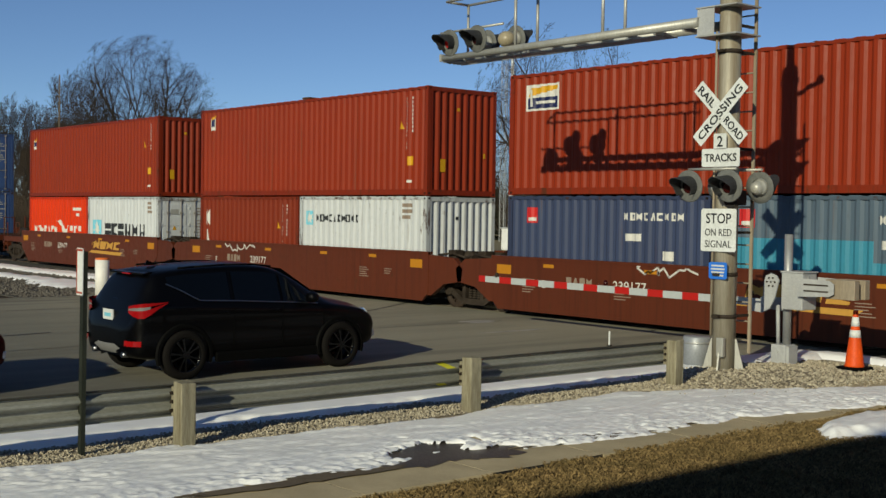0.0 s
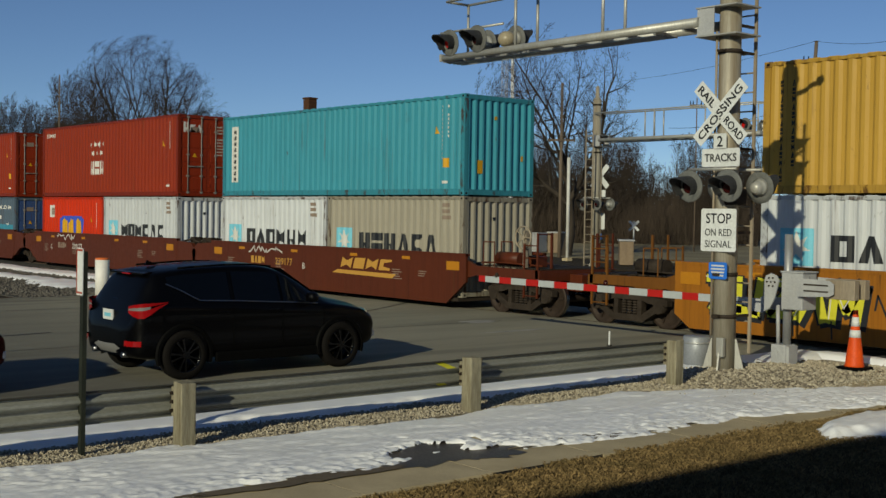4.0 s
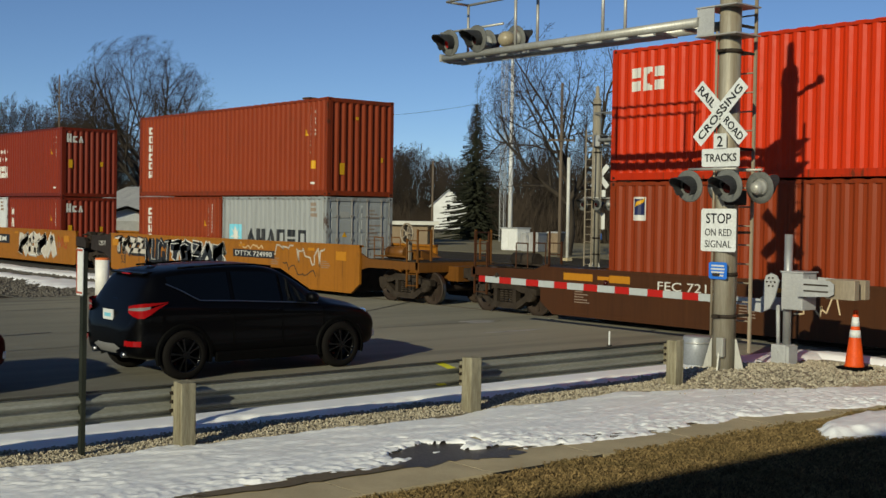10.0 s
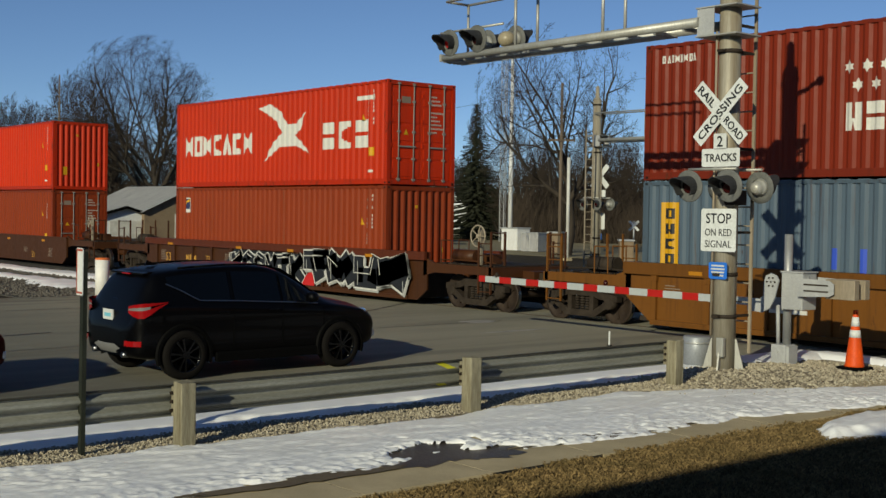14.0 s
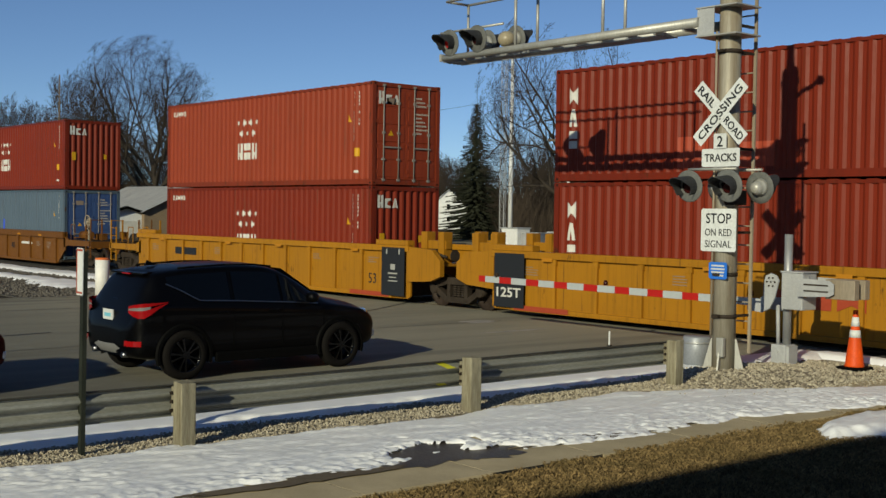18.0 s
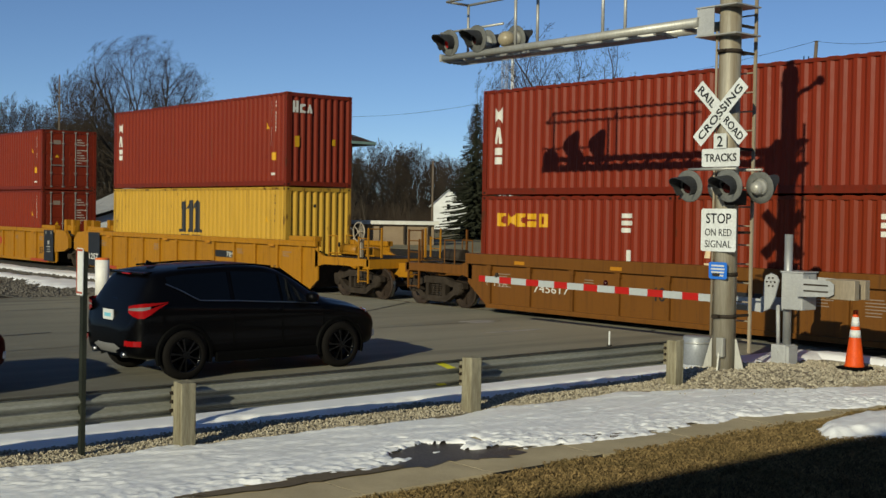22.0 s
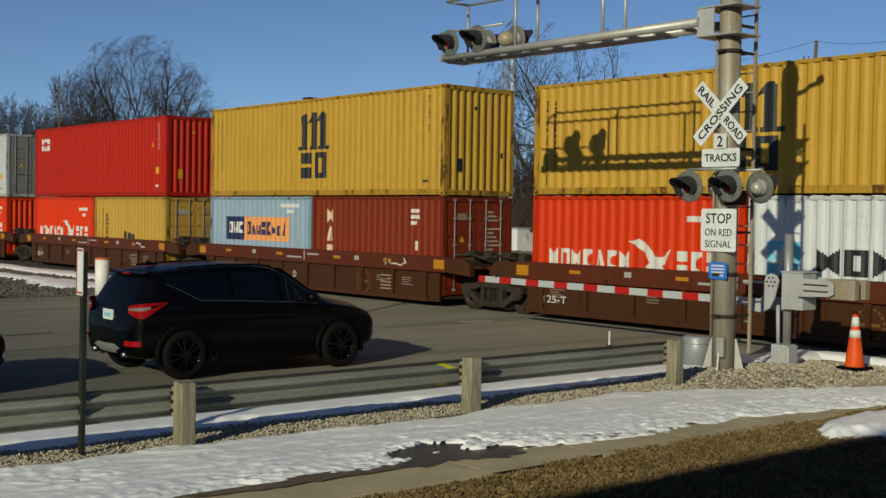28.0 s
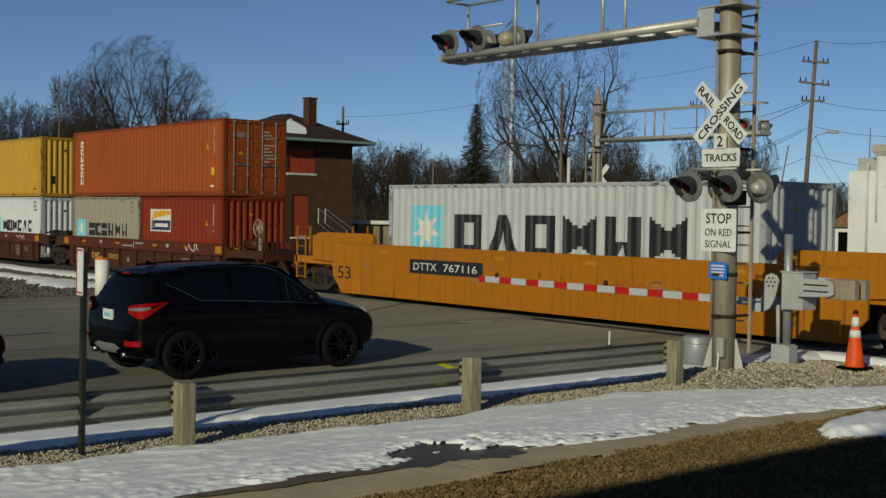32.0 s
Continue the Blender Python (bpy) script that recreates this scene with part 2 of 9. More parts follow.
# ---------------------------------------------------------------- ground
def asphalt_mat():
    """Worn asphalt: pale where wheels and dust have rubbed it, dark bands along the lanes and a darker, older surface before the crossing."""
    m, nt, bs = mat_base("worn_asphalt")
    tc = nt.nodes.new("ShaderNodeTexCoord")
    sp = nt.nodes.new("ShaderNodeSeparateXYZ")
    nt.links.new(tc.outputs["Object"], sp.inputs[0])
    big = noise_of(nt, 0.30, (1, 0.22, 1), 5, shift=False)
    lane = noise_of(nt, 0.9, (1, 0.06, 1), 5, shift=False)
    blot = noise_of(nt, 1.1, (1, 0.5, 1), 8, 0.7, shift=False)
    grit = noise_of(nt, 95.0, shift=False)
    wob = nt.nodes.new("ShaderNodeMath")
    wob.operation = "MULTIPLY_ADD"
    wob.inputs[1].default_value = 6.0
    nt.links.new(big, wob.inputs[0])
    nt.links.new(sp.outputs[1], wob.inputs[2])
    c = mixc(nt, ramp(nt, big, 0.35, 0.65), (0.350, 0.325, 0.246), (0.280, 0.260, 0.198))
    c = mixc(nt, ramp(nt, wob.outputs[0], 15.5, 9.5, 0, 0.75), c, (0.135, 0.132, 0.112))
    c = mixc(nt, ramp(nt, lane, 0.50, 0.66, 0, 0.55), c, (0.105, 0.100, 0.082))
    c = mixc(nt, ramp(nt, blot, 0.55, 0.75, 0, 0.5), c, (0.38, 0.350, 0.275))
    c = mixc(nt, ramp(nt, grit, 0.35, 0.7, 0, 0.4), c, (0.09, 0.085, 0.07))
    nt.links.new(c, bs.inputs["Base Color"])
    bs.inputs["Roughness"].default_value = 0.88
    bs.inputs["Specular IOR Level"].default_value = 0.18
    bump(nt, bs, grit, 0.4, 0.012)
    return m


ASPHALT = asphalt_mat()
DIRT = surface("dry_winter_turf", (0.055, 0.04, 0.02), (0.032, 0.023, 0.012), 1.2, 60, 0.95, 0, 0.6, 0.03)
CONCRETE = surface("old_concrete", (0.60, 0.49, 0.31), (0.46, 0.375, 0.235), 1.4, 90, 0.88, 0, 0.25, 0.006)
STONE = surface("pale_gravel", (0.36, 0.31, 0.235), (0.22, 0.18, 0.13), 14.0, 120, 0.9, 0, 0.3, 0.004, lo=0.3, hi=0.7)
BALLAST = surface("grey_ballast", (0.13, 0.122, 0.108), (0.07, 0.065, 0.058), 6.0, 30, 0.95, 0, 0.9, 0.05)
TAR = surface("tar_seam", (0.02, 0.02, 0.02), (0.03, 0.03, 0.03), 3, 40, 0.6, 0, 0.1, 0.004)
WET = surface("wet_concrete", (0.125, 0.098, 0.066), (0.070, 0.057, 0.041), 2.0, 40, 0.4, 0, 0.1, 0.003, spec=0.2)
DAMP = surface("damp_concrete", (0.20, 0.155, 0.098), (0.14, 0.108, 0.07), 2.0, 40, 0.7, 0, 0.1, 0.003, spec=0.2)
ROAD_WHITE = surface("worn_road_paint", (0.5, 0.48, 0.44), (0.25, 0.24, 0.22), 5, 40, 0.8, 0, 0.1, 0.004)


def snow_material():
    m, nt, bs = mat_base("old_snow")
    big = noise_of(nt, 2.2, (1, 1, 1), 5)
    fine = noise_of(nt, 16.0, (1.6, 0.6, 1), 8, 0.68)
    dirt = noise_of(nt, 5.0, (1.4, 0.7, 1), 10, 0.75)
    c = mixc(nt, ramp(nt, big, 0.35, 0.7), (1.0, 1.0, 1.0), (0.92, 0.925, 0.93))
    c = mixc(nt, ramp(nt, fine, 0.60, 0.78, 0, 0.25), c, (0.62, 0.62, 0.61))
    c = mixc(nt, ramp(nt, dirt, 0.64, 0.78, 0, 0.4), c, (0.46, 0.42, 0.35))
    nt.links.new(c, bs.inputs["Base Color"])
    nt.links.new(ramp(nt, fine, 0.3, 0.7, 0.3, 0.6), bs.inputs["Roughness"])
    bump(nt, bs, fine, 0.4, 0.02)
    return m


SNOW = snow_material()


def sheet(name, x0, x1, y0, y1, z, mat, label, category, nx=1, ny=1):
    bm = bmesh.new()
    for i in range(nx):
        for j in range(ny):
            bx(bm, x0 + (x1 - x0) * i / nx, x0 + (x1 - x0) * (i + 1) / nx, y0 + (y1 - y0) * j / ny, y0 + (y1 - y0) * (j + 1) / ny, z - 0.3, z)
    return solid(name, bm, mat, label, category, kind="structure")


bm = bmesh.new()
bmesh.ops.create_grid(bm, x_segments=8, y_segments=8, size=2500, matrix=Matrix.Translation((0, 0, -0.045)))
solid("ground", bm, DIRT, "brown winter turf that reaches the horizon", "ground", kind="structure")
sheet("road", -32.0, -12.35, -160, 18.9, 0.0, ASPHALT, "worn grey asphalt road that crosses the tracks", "road")
sheet("road", -32.0, -12.35, 28.4, 320, 0.0, ASPHALT, "worn grey asphalt road beyond the tracks", "road")
sheet("crossing_panel", -32.0, -12.35, 18.904, 20.53, -0.004, ASPHALT, "grey crossing surface beside the rail", "road")
sheet("crossing_panel", -32.0, -12.35, 20.68, 22.00, -0.004, ASPHALT, "grey crossing surface between the rails", "road")
sheet("crossing_panel", -32.0, -12.35, 22.15, 25.10, -0.004, ASPHALT, "grey crossing surface between the tracks", "road")
sheet("crossing_panel", -32.0, -12.35, 25.25, 26.58, -0.004, ASPHALT, "grey crossing surface of the second track", "road")
sheet("crossing_panel", -32.0, -12.35, 26.73, 28.396, -0.004, ASPHALT, "grey crossing surface beyond the tracks", "road")
for x0, x1 in ((-260.0, -32.004), (-12.346, 160.0)):
    sheet("track_bed", x0, x1, 19.3, 28.4, -0.03, BALLAST, "grey stone ballast under the tracks", "track bed")
sheet("verge", -60.0, -32.004, 12.2, 19.296, -0.02, BALLAST, "grey gravel verge beside the road", "verge")
sheet("lot", -130.0, -32.01, 52.0, 190.0, -0.03, surface("dry_pale_ground", (0.30, 0.26, 0.165), (0.20, 0.17, 0.105), 0.25, 8, 0.95, 0, 0.4, 0.03), "pale dry ground beyond the tracks", "ground")
RAIL = surface("rail_steel", (0.16, 0.11, 0.08), (0.10, 0.07, 0.05), 3, 30, 0.55, 0.5, 0.1, 0.004, (0.1, 1, 1))
for y in (20.607, 22.072, 25.175, 26.655):
    bm = bmesh.new()
    bx(bm, -260, 160, y - 0.035, y + 0.035, -0.04, -0.001)
    bx(bm, -260, 160, y - 0.012, y + 0.012, -0.14, -0.04)
    bx(bm, -260, 160, y - 0.07, y + 0.07, -0.17, -0.14)
    solid("rail", bm, RAIL, "steel rail, bright where wheels run", "rail", "rails of the tracks", "structure")


def smooth(a, b, x):
    k = min(1.0, max(0.0, (x - a) / (b - a)))
    return k * k * (3 - 2 * k)


def drift(name, x0, x1, y0, y1, step, height, label):
    """A sheet of snow, whose height falls below the ground where no snow lies."""
    nx, ny = int((x1 - x0) / step), int((y1 - y0) / step)
    verts, idx, faces = [], {}, []
    for i in range(nx + 1):
        for j in range(ny + 1):
            x, y = x0 + i * step, y0 + j * step
            h = height(x, y)
            if h > -0.05:
                idx[i, j] = len(verts)
                verts.append((x, y, h))
    for i in range(nx):
        for j in range(ny):
            q = [(i, j), (i + 1, j), (i + 1, j + 1), (i, j + 1)]
            if all(k in idx for k in q):
                faces.append([idx[k] for k in q])
    me = bpy.data.meshes.new(name)
    me.from_pydata(verts, [], faces)
    me.materials.append(SNOW)
    me.shade_smooth()
    return tagged(new(name, me), label, "snow", kind="stuff")


def nz(x, y, s, k=0.0):
    return noise.noise(Vector((x * s, y * s, k)))


def lump(x, y, rough=0.35):
    """Crusted snow: low swells, thin wind-cut steps and, where it is rough, broken crust."""
    a = 0.016 * nz(x, y * 0.5, 1.1, 3)
    warp = 0.18 * nz(x, y, 2.0, 17)
    cut = 0.009 * smooth(0.10, 0.16, nz(x * 2.6 + warp, y * 0.7, 2.2, 11)) + 0.004 * smooth(0.05, 0.11, nz(x * 2.4 + warp, y * 0.9, 4.6, 13)) + 0.002 * smooth(0.0, 0.08, nz(x * 1.8, y, 9.5, 14))
    chunk = 0.016 * smooth(0.0, 0.07, nz(x * 1.5, y, 7.5, 15)) + 0.012 * nz(x * 1.2, y, 17.0, 7)
    return a + cut + 0.002 * nz(x, y, 16.0, 9) + rough * chunk - 0.01


def lerp(k, pts):
    for (a, u), (b, w) in zip(pts, pts[1:]):
        if k <= b:
            return u + (w - u) * max(0.0, (k - a) / (b - a))
    return pts[-1][1]


def strip_kerb(x, y):
    e = 0.14 * nz(x * 0.3, y, 0.9, 21) + 0.07 * nz(x, y, 4.0, 22)
    d = min(x + 12.78 + e * 0.5, -11.80 + e - x)
    return -0.06 + 0.13 * smooth(-0.12, 0.28, d) + 0.35 * lump(x, y) if d > -0.3 else -1


def strip_walk(x, y):
    e = 0.20 * nz(0, y, 0.55, 31) + 0.20 * nz(x, y, 1.6, 32) + 0.07 * nz(x, y, 5.0, 33) + 0.025 * nz(x, y, 13.0, 34)
    left = lerp(y, [(0, -11.3), (6, -11.15), (9.5, -11.0), (12.4, -11.2), (13.6, -10.7), (15.0, -9.9), (17, -9.0), (24, -8.6)])
    right = lerp(y, [(0, -8.75), (4.5, -8.90), (5.9, -9.10), (7.0, -9.08), (7.6, -9.15), (8.4, -8.92), (9.0, -8.82), (9.8, -8.72), (11.5, -8.70), (14.0, -8.45), (17, -8.0), (24, -7.5)])
    # the thaw pool that eats into the edge, and the slush left standing in it
    pool = math.hypot((x + 9.32) / 0.46, (y - 7.98 + 0.3 * (x + 9.32)) / 0.52) - 1 + 1.3 * nz(x, y, 2.6, 36) + 0.6 * nz(x, y, 6.0, 37)
    slush = 0.9 * smooth(0.12, 0.35, nz(x * 1.6, y * 0.7, 3.0, 38))
    d = min(x - left + e * 0.6, right + e - x, 0.42 * (pool + slush))
    if d < -0.35:
        return -1
    rough = 0.12 + 0.8 * smooth(0.9, 0.05, right + e - x) + 0.45 * smooth(0.05, 0.25, nz(x, y, 0.8, 35))
    return -0.07 + 0.095 * smooth(-0.10, 0.16, d) + lump(x, y, rough) * smooth(-0.2, 0.25, d)


def patch_lawn(x, y):
    e = 0.25 * nz(x, y, 1.3, 41) + 0.1 * nz(x, y, 5.0, 42)
    left = lerp(y, [(11.4, -7.15), (12.2, -7.9), (13.4, -8.15), (15.0, -7.95), (18, -7.4)])
    right = lerp(y, [(11.4, -7.25), (12.2, -7.2), (13.6, -6.6), (18, -5.0)])
    d = min(x - left + e * 0.5, right + e - x)
    return -0.07 + 0.17 * smooth(-0.12, 0.3, d) + lump(x, y) * smooth(-0.2, 0.25, d) if d > -0.35 else -1


def patch_track(x, y):
    e = 0.3 * nz(x, y, 0.8, 51) + 0.12 * nz(x, y, 3.5, 52)
    d = min(x + 12.3 + e, y - 18.55 + e * 0.7, 19.35 + e * 0.5 - y)
    return -0.07 + 0.15 * smooth(-0.12, 0.3, d) + lump(x, y) * 0.8 if d > -0.35 else -1


def patch_verge(x, y):
    e = 1.1 * nz(x * 0.35, y, 0.5, 61) + 0.4 * nz(x, y, 1.6, 62)
    d = max(min(y - 17.0 + e, 18.55 + e * 0.5 - y, -33.2 - x), min(y - 14.6 + e * 1.2, 16.4 + e - y, -35.2 + e - x))
    return -0.08 + 0.16 * smooth(-0.2, 0.5, d) + lump(x, y) if d > -0.4 else -1


drift("snow_by_the_road", -13.1, -11.6, 0.5, 19.0, 0.04, strip_kerb, "strip of white snow under the guardrail")
drift("snow_by_the_walk", -11.7, -7.2, 1.5, 24.0, 0.027, strip_walk, "crusted old snow beside the pavement")
drift("snow_on_the_lawn", -8.6, -4.5, 11.0, 18.0, 0.04, patch_lawn, "patch of crusted snow on the lawn")
drift("snow_by_the_track", -12.8, -2.0, 18.0, 20.0, 0.07, patch_track, "strip of snow beside the track")
drift("snow_on_the_verge", -58.0, -32.6, 13.4, 19.2, 0.13, patch_verge, "patches of snow on the gravel verge")

# Pavement: concrete slabs with open joints
walkway = thing("pavement", "pale concrete pavement with open joints", "pavement", kind="structure")
SLABS = []
for k in range(3):
    bm = bmesh.new()
    bbx(bm, -9.75, -8.27, 0.006, 1.494, -0.10, 0.006, 0.002)
    for v in bm.verts:
        v.co.z += 0.0015 * nz(v.co.x, v.co.y + k * 9, 1.0, 71) if v.co.z > -0.05 else 0
    SLABS.append(mesh_of(bm, "slab", CONCRETE))
for i in range(26):
    part("slab", SLABS[i % 3], None, walkway).location = (0.012 * math.sin(i * 5.1), -2.9 + 1.5 * i, 0.0)


bm = bmesh.new()
bx(bm, -9.74, -8.28, -2.9, 36.0, -0.12, 0.0035)
part("joint_filler", bm, TAR, walkway, "dark dirt in the joints")


def blot(name, cx, cy, rx, ry, z, mat, label, category, seed, n=48, rough=0.35):
    bm = bmesh.new()
    top = []
    for i in range(n):
        a = 2 * math.pi * i / n
        k = 1 + rough * noise.noise(Vector((math.cos(a) * 1.6, math.sin(a) * 1.6, seed))) + rough * 0.5 * noise.noise(Vector((math.cos(a) * 5, math.sin(a) * 5, seed)))
        top.append(bm.verts.new((cx + rx * k * math.cos(a), cy + ry * k * math.sin(a), z)))
    bm.faces.new(top)
    return solid(name, bm, mat, label, category, kind="structure")


blot("puddle", -9.30, 7.98, 0.58, 0.72, 0.012, WET, "dark meltwater on the pavement", "puddle", 3, 64, 0.8)
blot("puddle", -8.98, 10.2, 0.16, 1.5, 0.016, DAMP, "damp edge of the melting snow", "puddle", 5, 64, 0.8)
blot("puddle", -9.0, 6.0, 0.16, 0.9, 0.020, DAMP, "damp edge of the melting snow", "puddle", 6, 64, 0.8)
blot("road_mark", -20.35, 18.1, 0.28, 0.50, 0.004, ROAD_WHITE, "worn white mark on the asphalt", "road marking", 9)
blot("road_mark", -18.3, 17.4, 0.10, 0.9, 0.004, ROAD_WHITE, "worn white mark on the asphalt", "road marking", 10)
for i, (x0, y0, x1, y1, w) in enumerate(((-23.4, 16.9, -25.8, 20.45, 0.06), (-27.4, -30, -28.2, 18.8, 0.05), (-31.2, -30, -31.6, 18.8, 0.07), (-22.6, 8.2, -22.8, 9.2, 0.10), (-22.2, 9.6, -22.4, 10.4, 0.10), (-19.9, -20, -20.3, 18.8, 0.03), (-15.0, -20, -15.2, 18.8, 0.025))):
    bm = bmesh.new()
    n = 24
    d = Vector((x1 - x0, y1 - y0)).normalized()
    o = Vector((-d.y, d.x)) * w / 2
    rows = []
    for k in range(n + 1):
        p = Vector((x0, y0)).lerp(Vector((x1, y1)), k / n) + Vector((0.05 * nz(k, i, 0.7, 3), 0.03 * nz(k, i, 0.9, 4)))
        rows.append((bm.verts.new((p.x + o.x, p.y + o.y, 0.0045)), bm.verts.new((p.x - o.x, p.y - o.y, 0.0045))))
    for a, b in zip(rows, rows[1:]):
        bm.faces.new((a[0], b[0], b[1], a[1]))
    bmesh.ops.recalc_face_normals(bm, faces=bm.faces)
    solid("tar_seam", bm, TAR, "black tar seam in the asphalt", "road seam", kind="structure")


def scatter(name, spots, mat, label, category):
    """Many small uneven stones in one mesh."""
    r = random.Random(5)
    base = [(1, 0, 0), (-1, 0, 0), (0, 1, 0), (0, -1, 0), (0, 0, 1), (0, 0, -0.6)]
    tri = ((0, 2, 4), (2, 1, 4), (1, 3, 4), (3, 0, 4), (2, 0, 5), (1, 2, 5), (3, 1, 5), (0, 3, 5))
    verts, faces = [], []
    for x, y, z, s in spots:
        n = len(verts)
        a = r.uniform(0, 6.28)
        ca, sa = math.cos(a), math.sin(a)
        for bxx, by, bz in base:
            px, py, pz = bxx * s * r.uniform(0.7, 1.3), by * s * r.uniform(0.6, 1.2), bz * s * r.uniform(0.5, 0.9)
            verts.append((x + px * ca - py * sa, y + px * sa + py * ca, z + pz))
        faces += [(n + i, n + j, n + k) for i, j, k in tri]
    me = bpy.data.meshes.new(name)
    me.from_pydata(verts, [], faces)
    me.materials.append(mat)
    return tagged(new(name, me), label, category, kind="stuff")


def stone_mat():
    m, nt, bs = mat_base("gravel_stones")
    g = nt.nodes.new("ShaderNodeNewGeometry")
    v = ramp(nt, g.outputs["Random Per Island"], 0, 1, 0, 1)
    c = mixc(nt, v, (0.58, 0.51, 0.38), (0.22, 0.185, 0.13))
    f = noise_of(nt, 60)
    c = mixc(nt, ramp(nt, f, 0.3, 0.7, 0, 0.4), c, (0.2, 0.17, 0.13))
    nt.links.new(c, bs.inputs["Base Color"])
    bs.inputs["Roughness"].default_value = 0.9
    return m


STONES = stone_mat()
bm = bmesh.new()
bx(bm, -12.346, -11.0, 0.0, 19.0, -0.1, -0.012)
solid("gravel_bed", bm, STONE, "bed of pale gravel under the guardrail", "gravel", kind="structure")
bm = bmesh.new()
bmesh.ops.create_grid(bm, x_segments=30, y_segments=44, size=0.5, matrix=Matrix.Translation((-10.75, 15.6, -0.03)) @ Matrix.Diagonal((3.1, 5.8, 1, 1)))
for v in bm.verts:
    d = math.hypot((v.co.x + 11.2) / 1.7, (v.co.y - 15.6) / 3.0)
    v.co.z = -0.04 + 0.12 * smooth(1.0, 0.2, d) + 0.02 * nz(v.co.x, v.co.y, 2.0, 9)
solid("gravel_mound", bm, STONE, "low mound of gravel round the signal mast", "gravel", kind="structure")


def mound(x, y):
    d = math.hypot((x + 11.2) / 1.7, (y - 15.6) / 3.0)
    return -0.04 + 0.12 * smooth(1.0, 0.2, d)


r = random.Random(11)
spots = []
while len(spots) < 13000:
    x, y = r.uniform(-12.2, -10.9), r.uniform(2.0, 14.0)
    if -12.1 + 0.1 * nz(0, y, 1.2, 3) < x < -11.0 + 0.12 * nz(0, y, 0.8, 4):
        spots.append((x, y, -0.008 + r.uniform(0, 0.012), r.choice((0.012, 0.016, 0.02, 0.024))))
while len(spots) < 20000:
    x, y = r.uniform(-12.3, -9.2), r.uniform(13.0, 18.5)
    if math.hypot((x + 11.0) / 1.6, (y - 15.6) / 3.0) < 1.0:
        spots.append((x, y, max(-0.01, mound(x, y)) + r.uniform(-0.004, 0.01), r.choice((0.012, 0.016, 0.02, 0.028, 0.042))))
scatter("gravel", spots, STONES, "pale brown gravel stones", "gravel")
spots = []
for i in range(5200):
    x, y = r.uniform(-48, -32.2), r.uniform(12.3, 19.2)
    spots.append((x, y, -0.012, r.uniform(0.03, 0.075)))
scatter("ballast_stones", spots, surface("ballast_stone", (0.17, 0.155, 0.135), (0.09, 0.08, 0.07), 9, 40, 0.95, 0, 0.2, 0.01), "grey ballast stones on the verge", "ballast")


def grass_mat():
    m, nt, bs = mat_base("dead_grass")
    g = nt.nodes.new("ShaderNodeNewGeometry")
    big = noise_of(nt, 1.6, shift=False)
    c = mixc(nt, g.outputs["Random Per Island"], (0.32, 0.215, 0.095), (0.065, 0.045, 0.02))
    c = mixc(nt, ramp(nt, big, 0.4, 0.65, 0, 0.6), c, (0.09, 0.066, 0.026))
    nt.links.new(c, bs.inputs["Base Color"])
    bs.inputs["Roughness"].default_value = 0.9
    bs.inputs["Specular IOR Level"].default_value = 0.2
    return m


r = random.Random(21)
verts, faces = [], []
for i in range(120000):
    x, y = r.uniform(-8.32, -5.4) if i % 4 else r.uniform(-8.32, -7.0), r.uniform(3.4, 17.5)
    if x < -8.2 and nz(x, y, 2.0, 3) < 0.05:
        continue
    a, s, w = r.uniform(0, 6.28), r.uniform(0.015, 0.05) * (0.8 + 0.6 * nz(x, y, 1.1, 8)), r.uniform(0.0012, 0.0026)
    lean = r.uniform(0.2, 1.3)
    dx, dy = math.cos(a), math.sin(a)
    n = len(verts)
    z = -0.045
    verts += [(x - dy * w, y + dx * w, z), (x + dy * w, y - dx * w, z), (x + dx * s * lean * 0.5 - dy * w * 0.7, y + dy * s * lean * 0.5 + dx * w * 0.7, z + 0.03 + s * 0.7), (x + dx * s * lean * 1.4, y + dy * s * lean * 1.4, z + 0.03 + s)]
    faces += [(n, n + 1, n + 2), (n + 1, n + 3, n + 2)]
me = bpy.data.meshes.new("grass")
me.from_pydata(verts, [], faces)
me.materials.append(grass_mat())
tagged(new("grass", me), "short dead brown grass of the lawn", "grass", kind="stuff")

# The building behind the eye, which shades the lawn
WALL_PALE = surface("pale_siding", (0.35, 0.33, 0.30), (0.28, 0.26, 0.24), 1.5, 30, 0.8, 0, 0.2, 0.01, (1, 1, 6))
bm = bmesh.new()
bx(bm, 1.6, 13.0, -40.0, -5.9, -0.05, 7.0)
prism(bm, [(1.4, 7.004), (13.2, 7.004), (13.2, 7.5), (1.4, 7.5)], -40.2, -5.7)
solid("building", bm, WALL_PALE, "plain pale building across the lawn", "building", kind="structure")

# ---------------------------------------------------------------- containers
NEAR = 20.12          # the train's side that faces the road
CW, C86, C96, L40, L20 = 2.438, 2.591, 2.896, 12.192, 6.058
CACHE = {}


def corrugation(x, pitch=0.2786, x0=0.17):
    """Depth of the pressed side sheet at x."""
    p = ((x - x0) / pitch) % 1.0
    if p < 0.27:
        return 0.010
    if p < 0.50:
        return 0.010 + 0.038 * (p - 0.27) / 0.23
    if p < 0.77:
        return 0.048
    return 0.048 - 0.038 * (p - 0.77) / 0.23


def folds(a, b, pitch=0.2786, x0=0.17):
    """The fold lines between a and b, with both ends."""
    out = [a]
    k = math.floor((a - x0) / pitch) - 1
    while x0 + k * pitch < b:
        for q in (0.0, 0.27, 0.50, 0.77):
            x = x0 + (k + q) * pitch
            if a + 1e-3 < x < b - 1e-3:
                out.append(x)
        k += 1
    return out + [b]


